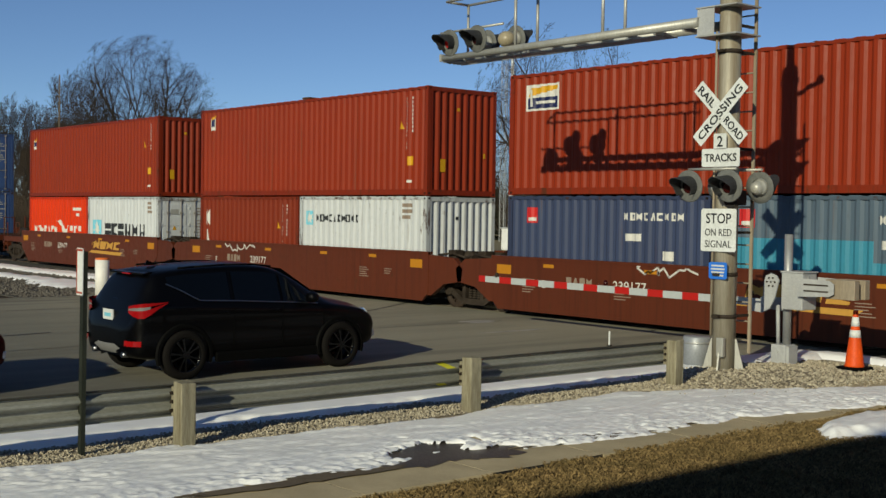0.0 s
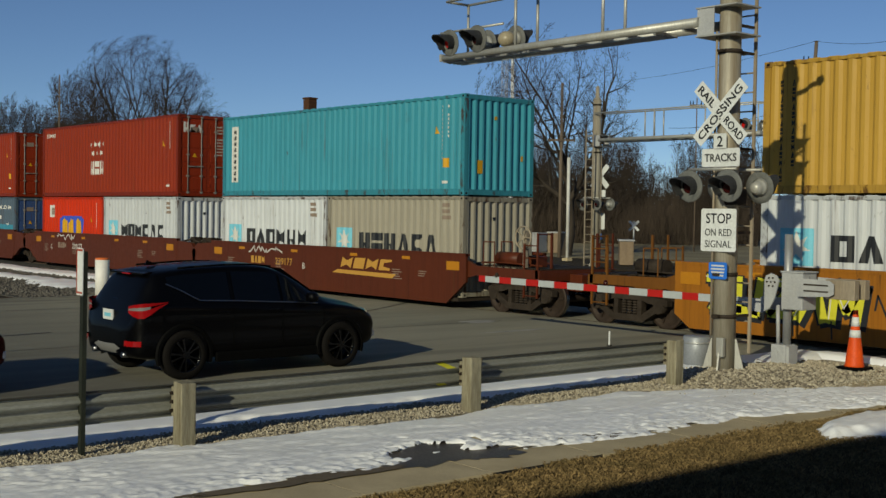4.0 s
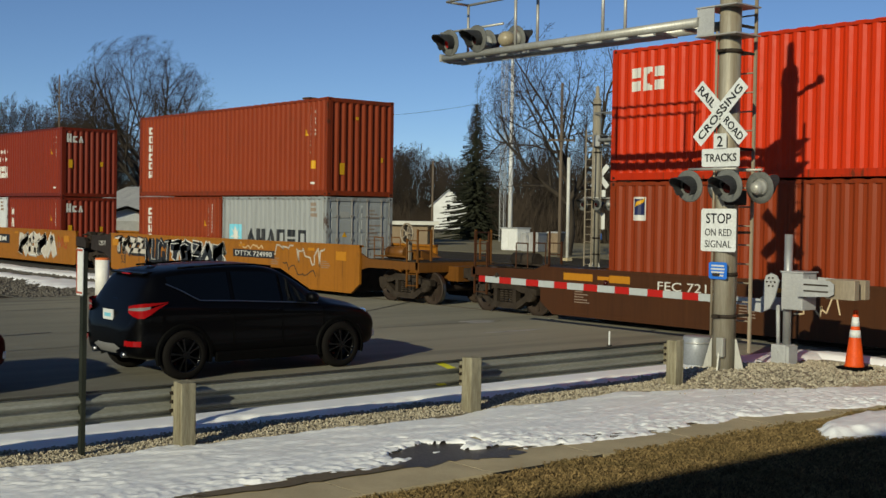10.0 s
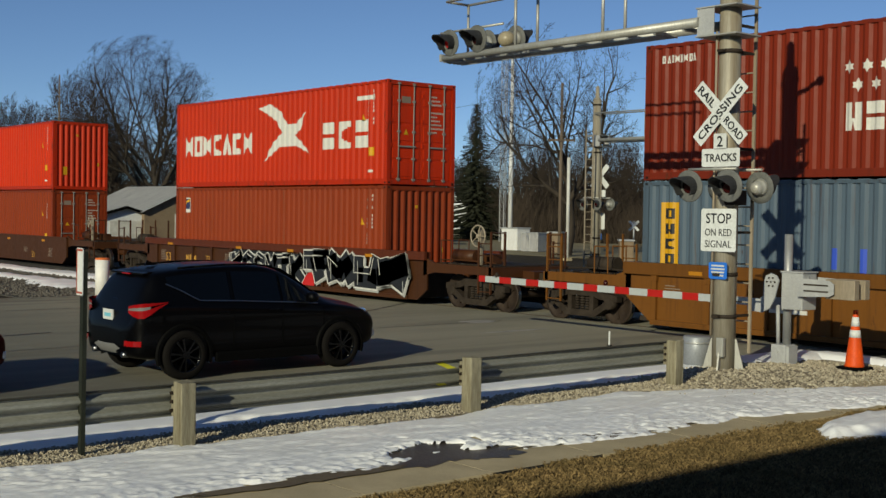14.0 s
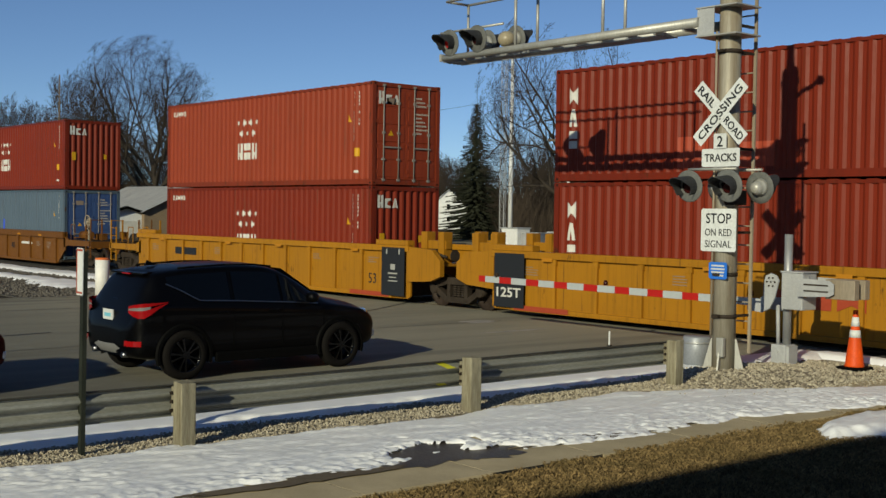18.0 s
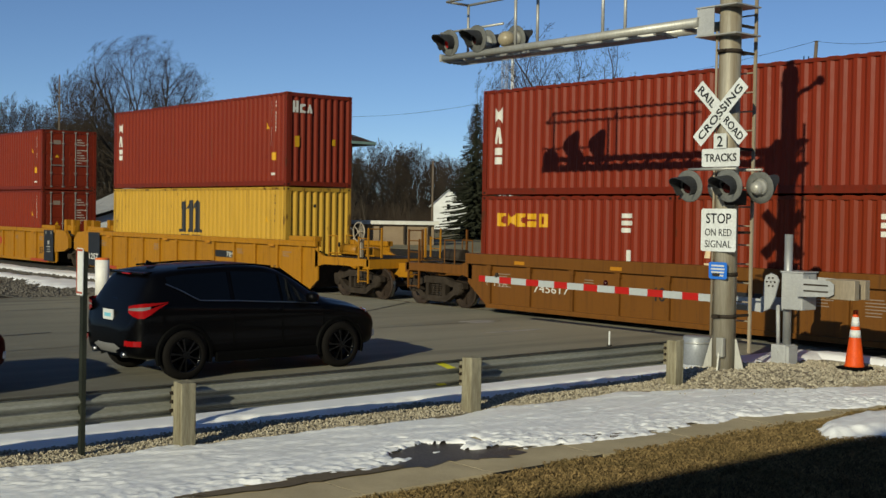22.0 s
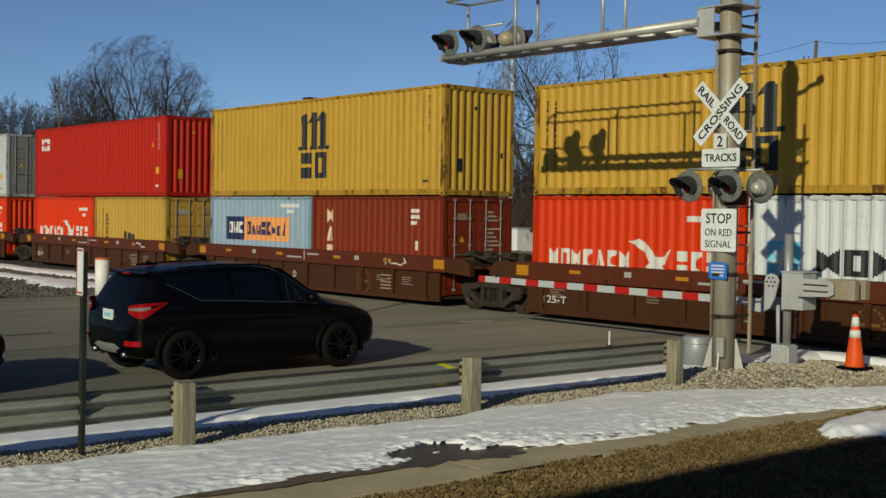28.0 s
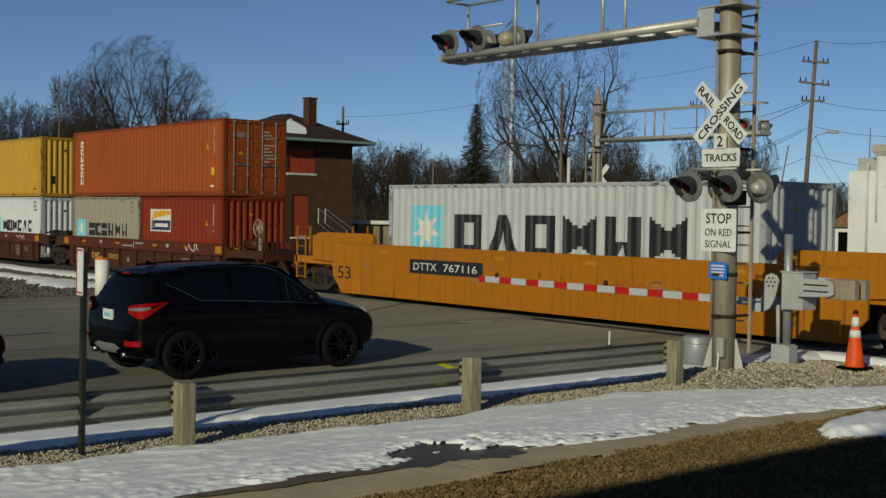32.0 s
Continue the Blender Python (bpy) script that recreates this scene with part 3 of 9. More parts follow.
def strip(bm, x0, x1, z0, z1, lift=0.004, z0b=None, z1b=None):
    """Paint on the pressed side: a patch that follows the folds. z0b and z1b: heights at its right end."""
    z0b, z1b = z0 if z0b is None else z0b, z1 if z1b is None else z1b
    xs = folds(x0, x1)
    lo, hi = [], []
    for x in xs:
        k = (x - x0) / max(1e-6, x1 - x0)
        y = corrugation(x) - lift
        lo.append(bm.verts.new((x, y, z0 + (z0b - z0) * k)))
        hi.append(bm.verts.new((x, y, z1 + (z1b - z1) * k)))
    for i in range(len(xs) - 1):
        bm.faces.new((lo[i], lo[i + 1], hi[i + 1], hi[i]))


def polygon(bm, pts, lift=0.004, dz=0.025):
    """Paint of any outline on the pressed side, laid in rows; pts may be a list of loops."""
    loops = pts if isinstance(pts[0], list) else [pts]
    zs = [p[1] for q in loops for p in q]
    n = max(2, round((max(zs) - min(zs)) / dz))
    for j in range(n):
        z = min(zs) + (max(zs) - min(zs)) * j / n
        z1 = min(zs) + (max(zs) - min(zs)) * (j + 1) / n
        zm = (z + z1) / 2
        cut = []
        for q in loops:
            for (xa, za), (xb, zb) in zip(q, q[1:] + q[:1]):
                if (za <= zm) != (zb <= zm):
                    cut.append(xa + (xb - xa) * (zm - za) / (zb - za))
        cut.sort()
        for a, b in zip(cut[::2], cut[1::2]):
            if b - a > 0.008:
                strip(bm, a, b, z, z1, lift)


def glyph(x, z, w, h, k, stroke=0.3):
    """The outline of one plain block of a painted brand word; no letter."""
    s = w * min(0.42, stroke + 0.06)
    k = k % 6
    q = lambda *p: [(x + a * w, z + b * h) for a, b in p]
    t = s / w
    if k == 0:      # tent
        return [q((0.0, 0.0), (0.36, 1.0), (0.64, 1.0), (1.0, 0.0), (1.0 - t, 0.0), (0.5, 0.62), (t, 0.0))]
    if k == 1:      # block with a window
        return [q((0, 0), (1, 0), (1, 1), (0, 1)), q((t, 0.22), (1 - t * 0.8, 0.22), (1 - t * 0.8, 0.78), (t, 0.78))]
    if k == 2:      # block nipped in the middle
        return [q((0, 0), (0.5, 0.30), (1, 0), (1, 1), (0.5, 0.70), (0, 1))]
    if k == 3:      # notched block
        return [q((0, 0), (1, 0), (1, 0.2), (t, 0.34), (t, 0.66), (1, 0.8), (1, 1), (0, 1))]
    if k == 4:      # stacked slabs
        return [q((0, 0), (1, 0), (1, 0.40), (0.0, 0.40)), q((0.0, 0.56), (1, 0.56), (1, 1), (0, 1))]
    return [q((0, 0), (t, 0), (0.5, 0.36), (1 - t, 0), (1, 0), (1, 1), (1 - t, 1), (1 - t, 0.45), (t, 0.45), (t, 1), (0, 1))]


def word(x, z, h, n, w, gap, seed=0, stroke=0.3):
    return [glyph(x + i * (w + gap), z, w, h, seed + i * 5 + i * i // 2, stroke) for i in range(n)]


def column(x, z, h, n, w, seed=0):
    """A brand word written downwards."""
    step = h / n
    return [glyph(x, z - (i + 1) * step, w, step * 0.8, seed + i * 4 + 1, 0.34) for i in range(n)]


def painted(col, glyphs, lift=0.004, joined=False):
    """Marks for container(): one for each glyph, or one for all."""
    dz = lambda g: max(0.02, (max(p[1] for q in g for p in q) - min(p[1] for q in g for p in q)) / 14)
    if joined:
        return [(col, lambda bm: [polygon(bm, g, lift, dz(g)) for g in glyphs])]
    return [(col, lambda bm, g=g: polygon(bm, g, lift, dz(g))) for g in glyphs]


def codes(bm, x, z1, n, step=0.11, w=0.055, seed=3):
    """Small writing in a column, too small to read."""
    r = random.Random(seed)
    for i in range(n):
        if r.random() < 0.85:
            strip(bm, x, x + w * r.uniform(0.7, 1.1), z1 - i * step - step * 0.62, z1 - i * step)


def star(cx, cz, r, spikes=7, inner=0.42, turn=math.pi / 2):
    return [(cx + (r if i % 2 == 0 else r * inner) * math.cos(turn + math.pi * i / spikes), cz + (r if i % 2 == 0 else r * inner) * math.sin(turn + math.pi * i / spikes)) for i in range(2 * spikes)]


def c_frame(L, H, col):
    key = ("frame", L, H, col)
    if key not in CACHE:
        bm = bmesh.new()
        for x0, x1 in ((0.0, 0.15), (L - 0.15, L)):
            for y0, y1 in ((0.0, 0.12), (CW - 0.12, CW)):
                bx(bm, x0, x1, y0, y1, 0.118, H - 0.118)
        for y0, y1 in ((0.004, 0.064), (CW - 0.064, CW - 0.004)):
            bx(bm, 0.15, L - 0.15, y0, y1, H - 0.085, H - 0.02)
            bx(bm, 0.15, L - 0.15, y0, y1, 0.02, 0.17)
        for x0, x1 in ((0.006, 0.10), (L - 0.10, L - 0.006)):
            bx(bm, x0, x1, 0.12, CW - 0.12, H - 0.13, H - 0.012)
            bx(bm, x0, x1, 0.12, CW - 0.12, 0.02, 0.16)
        CACHE[key] = mesh_of(bm, "frame", PF[col])
    return CACHE[key]


def c_side(L, H, col):
    key = ("side", L, H, col)
    if key not in CACHE:
        bm = bmesh.new()
        xs = folds(0.15, L - 0.15)
        lo = [bm.verts.new((x, corrugation(x), 0.17)) for x in xs]
        hi = [bm.verts.new((x, corrugation(x), H - 0.085)) for x in xs]
        for i in range(len(xs) - 1):
            bm.faces.new((lo[i], lo[i + 1], hi[i + 1], hi[i]))
        CACHE[key] = mesh_of(bm, "side_panel", P[col])
    return CACHE[key]


def c_end(H, col):
    key = ("end", H, col)
    if key not in CACHE:
        bm = bmesh.new()
        n, lo, hi = 9, [], []
        for i in range(n * 4 + 1):
            y = 0.12 + (CW - 0.24) * i / (n * 4)
            x = -0.012 if i % 4 in (0, 1) else -0.058
            lo.append(bm.verts.new((x, y, 0.16)))
            hi.append(bm.verts.new((x, y, H - 0.13)))
        for i in range(n * 4):
            bm.faces.new((lo[i], lo[i + 1], hi[i + 1], hi[i]))
        CACHE[key] = mesh_of(bm, "end_panel", P[col])
    return CACHE[key]


def c_door(H, col):
    """One leaf, 1.09 m wide, with three pressed fields; its rods are parts of their own."""
    key = ("door", H, col)
    if key not in CACHE:
        bm = bmesh.new()
        w = 1.09
        bbx(bm, -0.07, -0.03, 0.0, w, 0.17, H - 0.14, 0.008)
        k = 5
        for i in range(k):
            z0 = 0.24 + (H - 0.42) * i / k
            bbx(bm, -0.045, -0.018, 0.07, w - 0.07, z0, z0 + (H - 0.42) / k - 0.07, 0.012)
        for i in range(4):
            z = 0.35 + (H - 0.8) * i / 3
            bx(bm, -0.035, -0.006, 0.0, 0.06, z, z + 0.10)
        CACHE[key] = mesh_of(bm, "door", P[col])
        r = bmesh.new()
        cyl(r, (-0.002, 0, 0.10), (-0.002, 0, H - 0.08), 0.017, seg=8)
        for z in (0.12, 0.7, H * 0.5, H - 0.6, H - 0.12):
            bx(r, -0.03, 0.014, -0.05, 0.05, z, z + 0.06)
        CACHE["rod", H] = mesh_of(r, "locking_rod", ROD)
        h = bmesh.new()
        bx(h, 0.012, 0.03, -0.02, 0.36, 1.05, 1.09)
        CACHE["grip", H] = mesh_of(h, "door_grip", ROD)
    return CACHE[key]


# holes are near-black blocks on the casting, their inner shade put into colour
HOLE = plain("casting_hole", (0.012, 0.01, 0.009), 0.8, spec=0.1)


def c_casting(col):
    if ("casting", col) not in CACHE:
        bm = bmesh.new()
        bbx(bm, -0.003, 0.175, -0.003, 0.16, 0.0, 0.118, 0.012)
        me = mesh_of(bm, "corner_casting", PF[col])
        bm = bmesh.new()
        bm.from_mesh(me)
        n = len(bm.faces)
        bx(bm, 0.055, 0.12, -0.0045, 0.01, 0.035, 0.085)
        bx(bm, 0.1, 0.1765, 0.05, 0.11, 0.035, 0.085)
        bm.to_mesh(me)
        bm.free()
        me.materials.append(HOLE)
        for f in me.polygons[n:]:
            f.material_index = 1
        CACHE["casting", col] = me
    return CACHE["casting", col]


def c_roof(L, col):
    key = ("roof", L, col)
    if key not in CACHE:
        bm = bmesh.new()
        n = int(L / 0.42)
        line = []
        for i in range(n):
            x = 0.12 + (L - 0.24) * i / n
            w = (L - 0.24) / n
            line += [(x, -0.016), (x + w * 0.1, 0.0), (x + w * 0.6, 0.0), (x + w * 0.7, -0.016)]
        line = [(0.12, -0.04)] + line + [(L - 0.12, -0.016), (L - 0.12, -0.04)]
        prism(bm, line, 0.05, CW - 0.05)
        CACHE[key] = mesh_of(bm, "roof", P[col])
    return CACHE[key]


def pieces(bm):
    """How many separate pieces a mesh has."""
    seen, n = set(), 0
    for v in bm.verts:
        if v in seen:
            continue
        n += 1
        todo = [v]
        while todo:
            q = todo.pop()
            if q in seen:
                continue
            seen.add(q)
            todo += [e.other_vert(q) for e in q.link_edges]
    return n


def fine_part(name, bm, mat, parent):
    """A part of paint; where it is made of many small strokes, of kind stuff."""
    many = pieces(bm) > 2
    ob = part(name, bm, mat, parent)
    if many:
        tagged(ob, kind="stuff")
    return ob


def end_labels(ob, L, H, doors, col, words):
    """Stickers, small writing and, on some, a short white word on the end of a container."""
    if words:
        bm = bmesh.new()
        for k in range(3):
            prism_yz(bm, glyph(0.22 + 0.26 * k, H - 0.62, 0.20, 0.36 if k == 0 else 0.27, (5, 3, 0)[k], 0.34)[0], L - (0.0165 if doors else 0.0115), L - (0.012 if doors else 0.007))
        fine_part("painted_mark", bm, MARK["white"], ob)
    dark = col in ("white", "beige", "grey", "yellow", "mustard")
    if doors:
        bm = bmesh.new()
        for i in range(9):
            z = H - 0.42 - 0.11 * i - (0.12 if i > 2 else 0)
            x = 1.56
            while x < 1.56 + 0.2 + 0.08 * (i % 4):
                bx(bm, L - 0.0165, L - 0.012, x, x + 0.035, z, z + 0.05)
                x += 0.055
        fine_part("stencil", bm, MARK["dim" if dark else "chalk"], ob)
        bm = bmesh.new()
        prism_yz(bm, [(0.57, 1.40), (0.75, 1.40), (0.66, 1.55)], L - 0.0165, L - 0.012)
        part("sticker", bm, MARK["yellow"], ob, "yellow warning sticker")
        bm = bmesh.new()
        bx(bm, L - 0.0165, L - 0.012, 0.50, 0.82, H - 0.62, H - 0.44)
        part("sticker", bm, MARK["silver" if dark else "dim"], ob, "faded sticker")
    else:
        for y, z, w, h, c in ((0.30, H * 0.42, 0.17, 0.34, "yellow"), (1.7, H * 0.45, 0.12, 0.2, "yellow")) if words else ((0.46, H * 0.22, 0.17, 0.34, "yellow"), (1.02, H - 0.62, 0.10, 0.09, "yellow"), (1.98, H * 0.36, 0.07, 0.14, "yellow")):
            bm = bmesh.new()
            bx(bm, L - 0.0115, L - 0.007, y, y + w, z, z + h)
            part("sticker", bm, MARK["black" if dark else c], ob, "small sticker")


def prism_yz(bm, pts, x0, x1):
    """A flat slab with the outline pts in y, z."""
    a = [bm.verts.new((x1, y, z)) for y, z in pts]
    b = [bm.verts.new((x0, y, z)) for y, z in pts]
    bm.faces.new(a)
    bm.faces.new(b[::-1])
    for i in range(len(pts)):
        j = (i + 1) % len(pts)
        bm.faces.new((a[j], a[i], b[i], b[j]))


def container(label, L, H, col, doors, marks=(), door_col=None, frame_col=None):
    """A shipping container, its corner at the origin. marks: pairs of a colour and a function that paints the side that shows."""
    ob = thing("shipping_container", label, "shipping container", group="containers on the train")
    dc = door_col or col
    part("frame", c_frame(L, H, frame_col or col), None, ob)
    part("side_panel", c_side(L, H, col), None, ob)
    far = part("side_panel", c_side(L, H, col), None, ob)
    far.matrix_basis = pose(L, CW, 0, 0, 0, 180)
    roof = part("roof", c_roof(L, col), None, ob)
    roof.location.z = H
    back = part("end_panel", c_end(H, col), None, ob)
    back.matrix_basis = pose(0, CW, 0, 0, 0, 180)
    if doors:
        me = c_door(H, dc)
        for k in (0, 1):
            leaf = part("door", me, None, ob)
            leaf.matrix_basis = pose(L, 0.125 + 1.095 * k, 0)
            for y in (0.27, 0.80):
                rod = part("locking_rod", CACHE["rod", H], None, leaf, "steel locking rod")
                rod.location = (0, y, 0)
                grip = part("door_grip", CACHE["grip", H], None, leaf, "steel handle")
                grip.location = (0, y - (0.3 if y > 0.5 else 0.0), 0)
    else:
        end = part("end_panel", c_end(H, dc), None, ob)
        end.location = (L, 0, 0)
    me = c_casting(frame_col or col)
    for x, m in ((0, 1), (L - 0.172, 1)):
        for y in (0, CW - 0.157):
            for z in (0, H - 0.118):
                part("corner_casting", me, None, ob).location = (x, y, z)
    end_labels(ob, L, H, doors, dc, (col == "darkred" and "vertical" in label) or "white stars" in label)
    for colour, draw in marks:
        bm = bmesh.new()
        draw(bm)
        bmesh.ops.remove_doubles(bm, verts=bm.verts, dist=1e-5)
        bmesh.ops.recalc_face_normals(bm, faces=bm.faces)
        for f in bm.faces:
            if f.normal.y > 0:
                f.normal_flip()
        fine_part("painted_mark", bm, MARK[colour], ob)
    return ob


# Painted marks, as functions of the container's length and height
def m_star(x, z, s, band=True):
    """A light blue square with a white star."""
    def sq(bm):
        strip(bm, x, x + s, z, z + s)
    def st(bm):
        polygon(bm, star(x + s / 2, z + s / 2, s * 0.45), 0.008)
    return [("lightblue", sq), ("white", st)]


def m_word(col, x, z, h, n, w, gap, seed=0, stroke=0.3):
    return painted(col, word(x, z, h, n, w, gap, seed, stroke), joined=h < 0.25)


def m_col(col, x, z, h, n, w, seed=0):
    return painted(col, column(x, z, h, n, w, seed), joined=w < 0.15)


def m_code(col, x, z, n, step=0.11, w=0.055, seed=3):
    return [(col, lambda bm: codes(bm, x, z, n, step, w, seed))]


def m_rect(col, x0, x1, z0, z1):
    return [(col, lambda bm: strip(bm, x0, x1, z0, z1))]


def m_poly(col, pts, lift=0.004):
    return [(col, lambda bm: polygon(bm, pts, lift))]


def m_std(L, H, col="white", seed=1):
    """The codes that every container carries by its right end, and a yellow warning sign."""
    r = random.Random(seed * 7 + 1)
    out = m_code(col, L - 0.95, H - 0.25, 13, 0.11, 0.06, seed) + m_code(col, L - 0.72, H - 0.25, 9, 0.11, 0.05, seed + 5)
    out += m_poly("yellow", [(L - 1.25, H * 0.62), (L - 1.03, H * 0.62), (L - 1.14, H * 0.62 + 0.2)])
    if r.random() < 0.7:
        out += m_rect("yellow", L - 0.86, L - 0.60, H * 0.28, H * 0.28 + 0.24)
    out += m_rect(col, L - 0.9, L - 0.7, H * 0.12, H * 0.12 + 0.07)
    return out


def m_maersk20(H, seed=0, z=1.08):
    x = 0.45
    return m_star(x, z - 0.1, 0.72) + m_word("black", 1.55, z, 0.50, 6, 0.48, 0.11, seed, 0.3) + m_code("dim", L20 - 0.85, H - 0.18, 3, 0.16, 0.4, 4)


BIRD = ((0.02, 0.93), (0.25, 0.99), (0.45, 0.85), (0.58, 0.62), (0.75, 0.62), (0.92, 0.80), (0.82, 0.5), (0.72, 0.42), (0.85, 0.3), (1.0, 0.1), (0.75, 0.24), (0.45, 0.24), (0.15, 0.0), (0.3, 0.3), (0.48, 0.48), (0.38, 0.68), (0.2, 0.82))


def m_hamburg20(H):
    base = m_word("white", 0.55, 0.92, 0.46, 7, 0.28, 0.085, 2, 0.3) + m_word("white", 4.35, 0.92, 0.50, 3, 0.28, 0.09, 4, 0.3)
    wing = [(2.98 + 1.3 * a, 0.66 + 1.0 * b) for a, b in BIRD]
    return base + m_poly("white", wing) + m_rect("white", L20 - 1.5, L20 - 0.7, H - 0.55, H - 0.43) + m_rect("white", L20 - 1.1, L20 - 0.8, H - 0.78, H - 0.66)


def m_zim(L, H, stars=True):
    cx = L * 0.395
    out = m_word("white", cx, H * 0.30, 0.52, 3, 0.34, 0.10, 5, 0.36)
    for i in range(4):
        out += m_poly("white", star(cx + 0.06 + i * 0.37, H * 0.30 + 1.18, 0.13, 6, 0.55), 0.005)
    for i in range(3):
        out += m_poly("white", star(cx + 0.24 + i * 0.37, H * 0.30 + 0.84, 0.13, 6, 0.55), 0.005)
    return out + m_word("white", 0.45, H - 0.42, 0.16, 8, 0.085, 0.03, 1, 0.4)


def m_msc(L, H):
    """A black three-legged block over two smaller ones, in the middle of the side."""
    cx, z0, h = L * 0.5 - 0.68, H * 0.485, H * 0.37
    def big(bm):
        for x, w in ((0.08, 0.28), (0.54, 0.28), (1.0, 0.30)):
            strip(bm, cx + x, cx + x + w, z0, z0 + h * 0.94)
        polygon(bm, [[(cx, z0 + h * 0.72), (cx, z0 + h * 0.9), (cx + 0.26, z0 + h), (cx + 0.36, z0 + h * 0.9), (cx + 0.36, z0 + h * 0.72)]], 0.006)
        polygon(bm, [[(cx + 0.36, z0 + h * 0.7), (cx + 0.62, z0 + h), (cx + 0.82, z0 + h), (cx + 0.82, z0 + h * 0.82), (cx + 0.54, z0 + h * 0.74)]], 0.006)
        polygon(bm, [[(cx + 0.82, z0 + h * 0.7), (cx + 1.06, z0 + h), (cx + 1.24, z0 + h), (cx + 1.3, z0 + h * 0.88), (cx + 1.0, z0 + h * 0.76)]], 0.006)
        for x, w in ((-0.14, 0.52), (0.46, 0.42), (0.94, 0.58)):
            strip(bm, cx + x, cx + x + w, z0 - 0.03, z0 + 0.07, 0.006)
    return [("black", big)] + m_word("black", cx + 0.02, H * 0.18, H * 0.265, 1, 0.6, 0.12, 4, 0.32) + m_word("black", cx + 0.74, H * 0.18, H * 0.265, 1, 0.6, 0.12, 1, 0.32) + m_col("black", 0.36, H - 0.35, 2.0, 13, 0.09, 3) + m_col("black", 0.62, H - 0.35, 1.7, 11, 0.09, 5)


def m_tex(H):
    return m_col("white", 0.42, H - 0.33, 1.5, 3, 0.24, 7)


def m_triton(H, h=1.9):
    return m_col("white", 0.72, H - 0.33, h, 6, 0.28, 2)


def m_beacon(x, z, w=1.0, h=0.68):
    return m_rect("white", x, x + w, z, z + h) + m_poly("yellow", [(x + 0.05, z + h * 0.55), (x + w - 0.04, z + h * 0.78), (x + w - 0.04, z + h - 0.05), (x + 0.2, z + h - 0.07)], 0.008) + \
        m_rect2("navy", x + 0.04, x + w - 0.04, z + 0.05, z + h * 0.5) + m_poly("white", [(x + 0.12, z + 0.1), (x + 0.24, z + 0.1), (x + 0.22, z + h - 0.12), (x + 0.14, z + h - 0.12)], 0.012) + \
        m_rect3("white", x + 0.32, x + w - 0.12, z + 0.16, z + h * 0.36)


def m_rect2(col, x0, x1, z0, z1):
    return [(col, lambda bm: strip(bm, x0, x1, z0, z1, 0.008))]


def m_rect3(col, x0, x1, z0, z1):
    return [(col, lambda bm: strip(bm, x0, x1, z0, z1, 0.012))]


def m_flor(x, z, s=0.42):
    return m_rect("white", x, x + s, z, z + s * 1.35) + m_rect2("navy", x + 0.04, x + s - 0.04, z + 0.12, z + s * 1.35 - 0.04) + \
        m_poly("yellow", [(x + 0.08, z + 0.3), (x + 0.33, z + 0.42), (x + 0.36, z + 0.5), (x + 0.1, z + 0.4)], 0.012)


# ---------------------------------------------------------------- railway cars
def mesh_bogie():
    """The cast side frames, springs and bolster of a two-axle bogie, centred on the track."""
    if "bogie" not in CACHE:
        bm = bmesh.new()
        for y in (-0.99, 0.99):
            upper = [(-1.12, 0.64), (-0.60, 0.70), (-0.40, 0.78), (0.40, 0.78), (0.60, 0.70), (1.12, 0.64), (1.12, 0.50), (0.60, 0.54), (0.40, 0.60), (-0.40, 0.60), (-0.60, 0.54), (-1.12, 0.50)]
            lower = [(-0.80, 0.52), (-0.40, 0.28), (0.40, 0.28), (0.80, 0.52), (0.86, 0.38), (0.44, 0.13), (-0.44, 0.13), (-0.86, 0.38)]
            prism(bm, upper, y - 0.09, y + 0.09)
            prism(bm, lower, y - 0.085, y + 0.085)
            for x in (-0.40, 0.28):
                bx(bm, x, x + 0.12, y - 0.08, y + 0.08, 0.2, 0.7)
            for x in (-0.9, 0.9):
                cyl(bm, (x, y - 0.14, 0.46), (x, y + 0.14, 0.46), 0.13, seg=14)
                bx(bm, x - 0.17, x + 0.17, y - 0.10, y + 0.10, 0.52, 0.66)
            for x in (-0.16, 0.0, 0.16):
                for i in range(5):
                    lathe(bm, [(0.05, 0.0), (0.07, 0.025), (0.05, 0.05)], Matrix.Translation((x, y, 0.29 + i * 0.058)), 8)
        bx(bm, -0.22, 0.22, -0.95, 0.95, 0.55, 0.78)
        bx(bm, -0.5, -0.42, -0.8, 0.8, 0.32, 0.42)
        bx(bm, 0.42, 0.5, -0.8, 0.8, 0.32, 0.42)
        CACHE["bogie"] = mesh_of(bm, "bogie", IRON)
    return CACHE["bogie"]


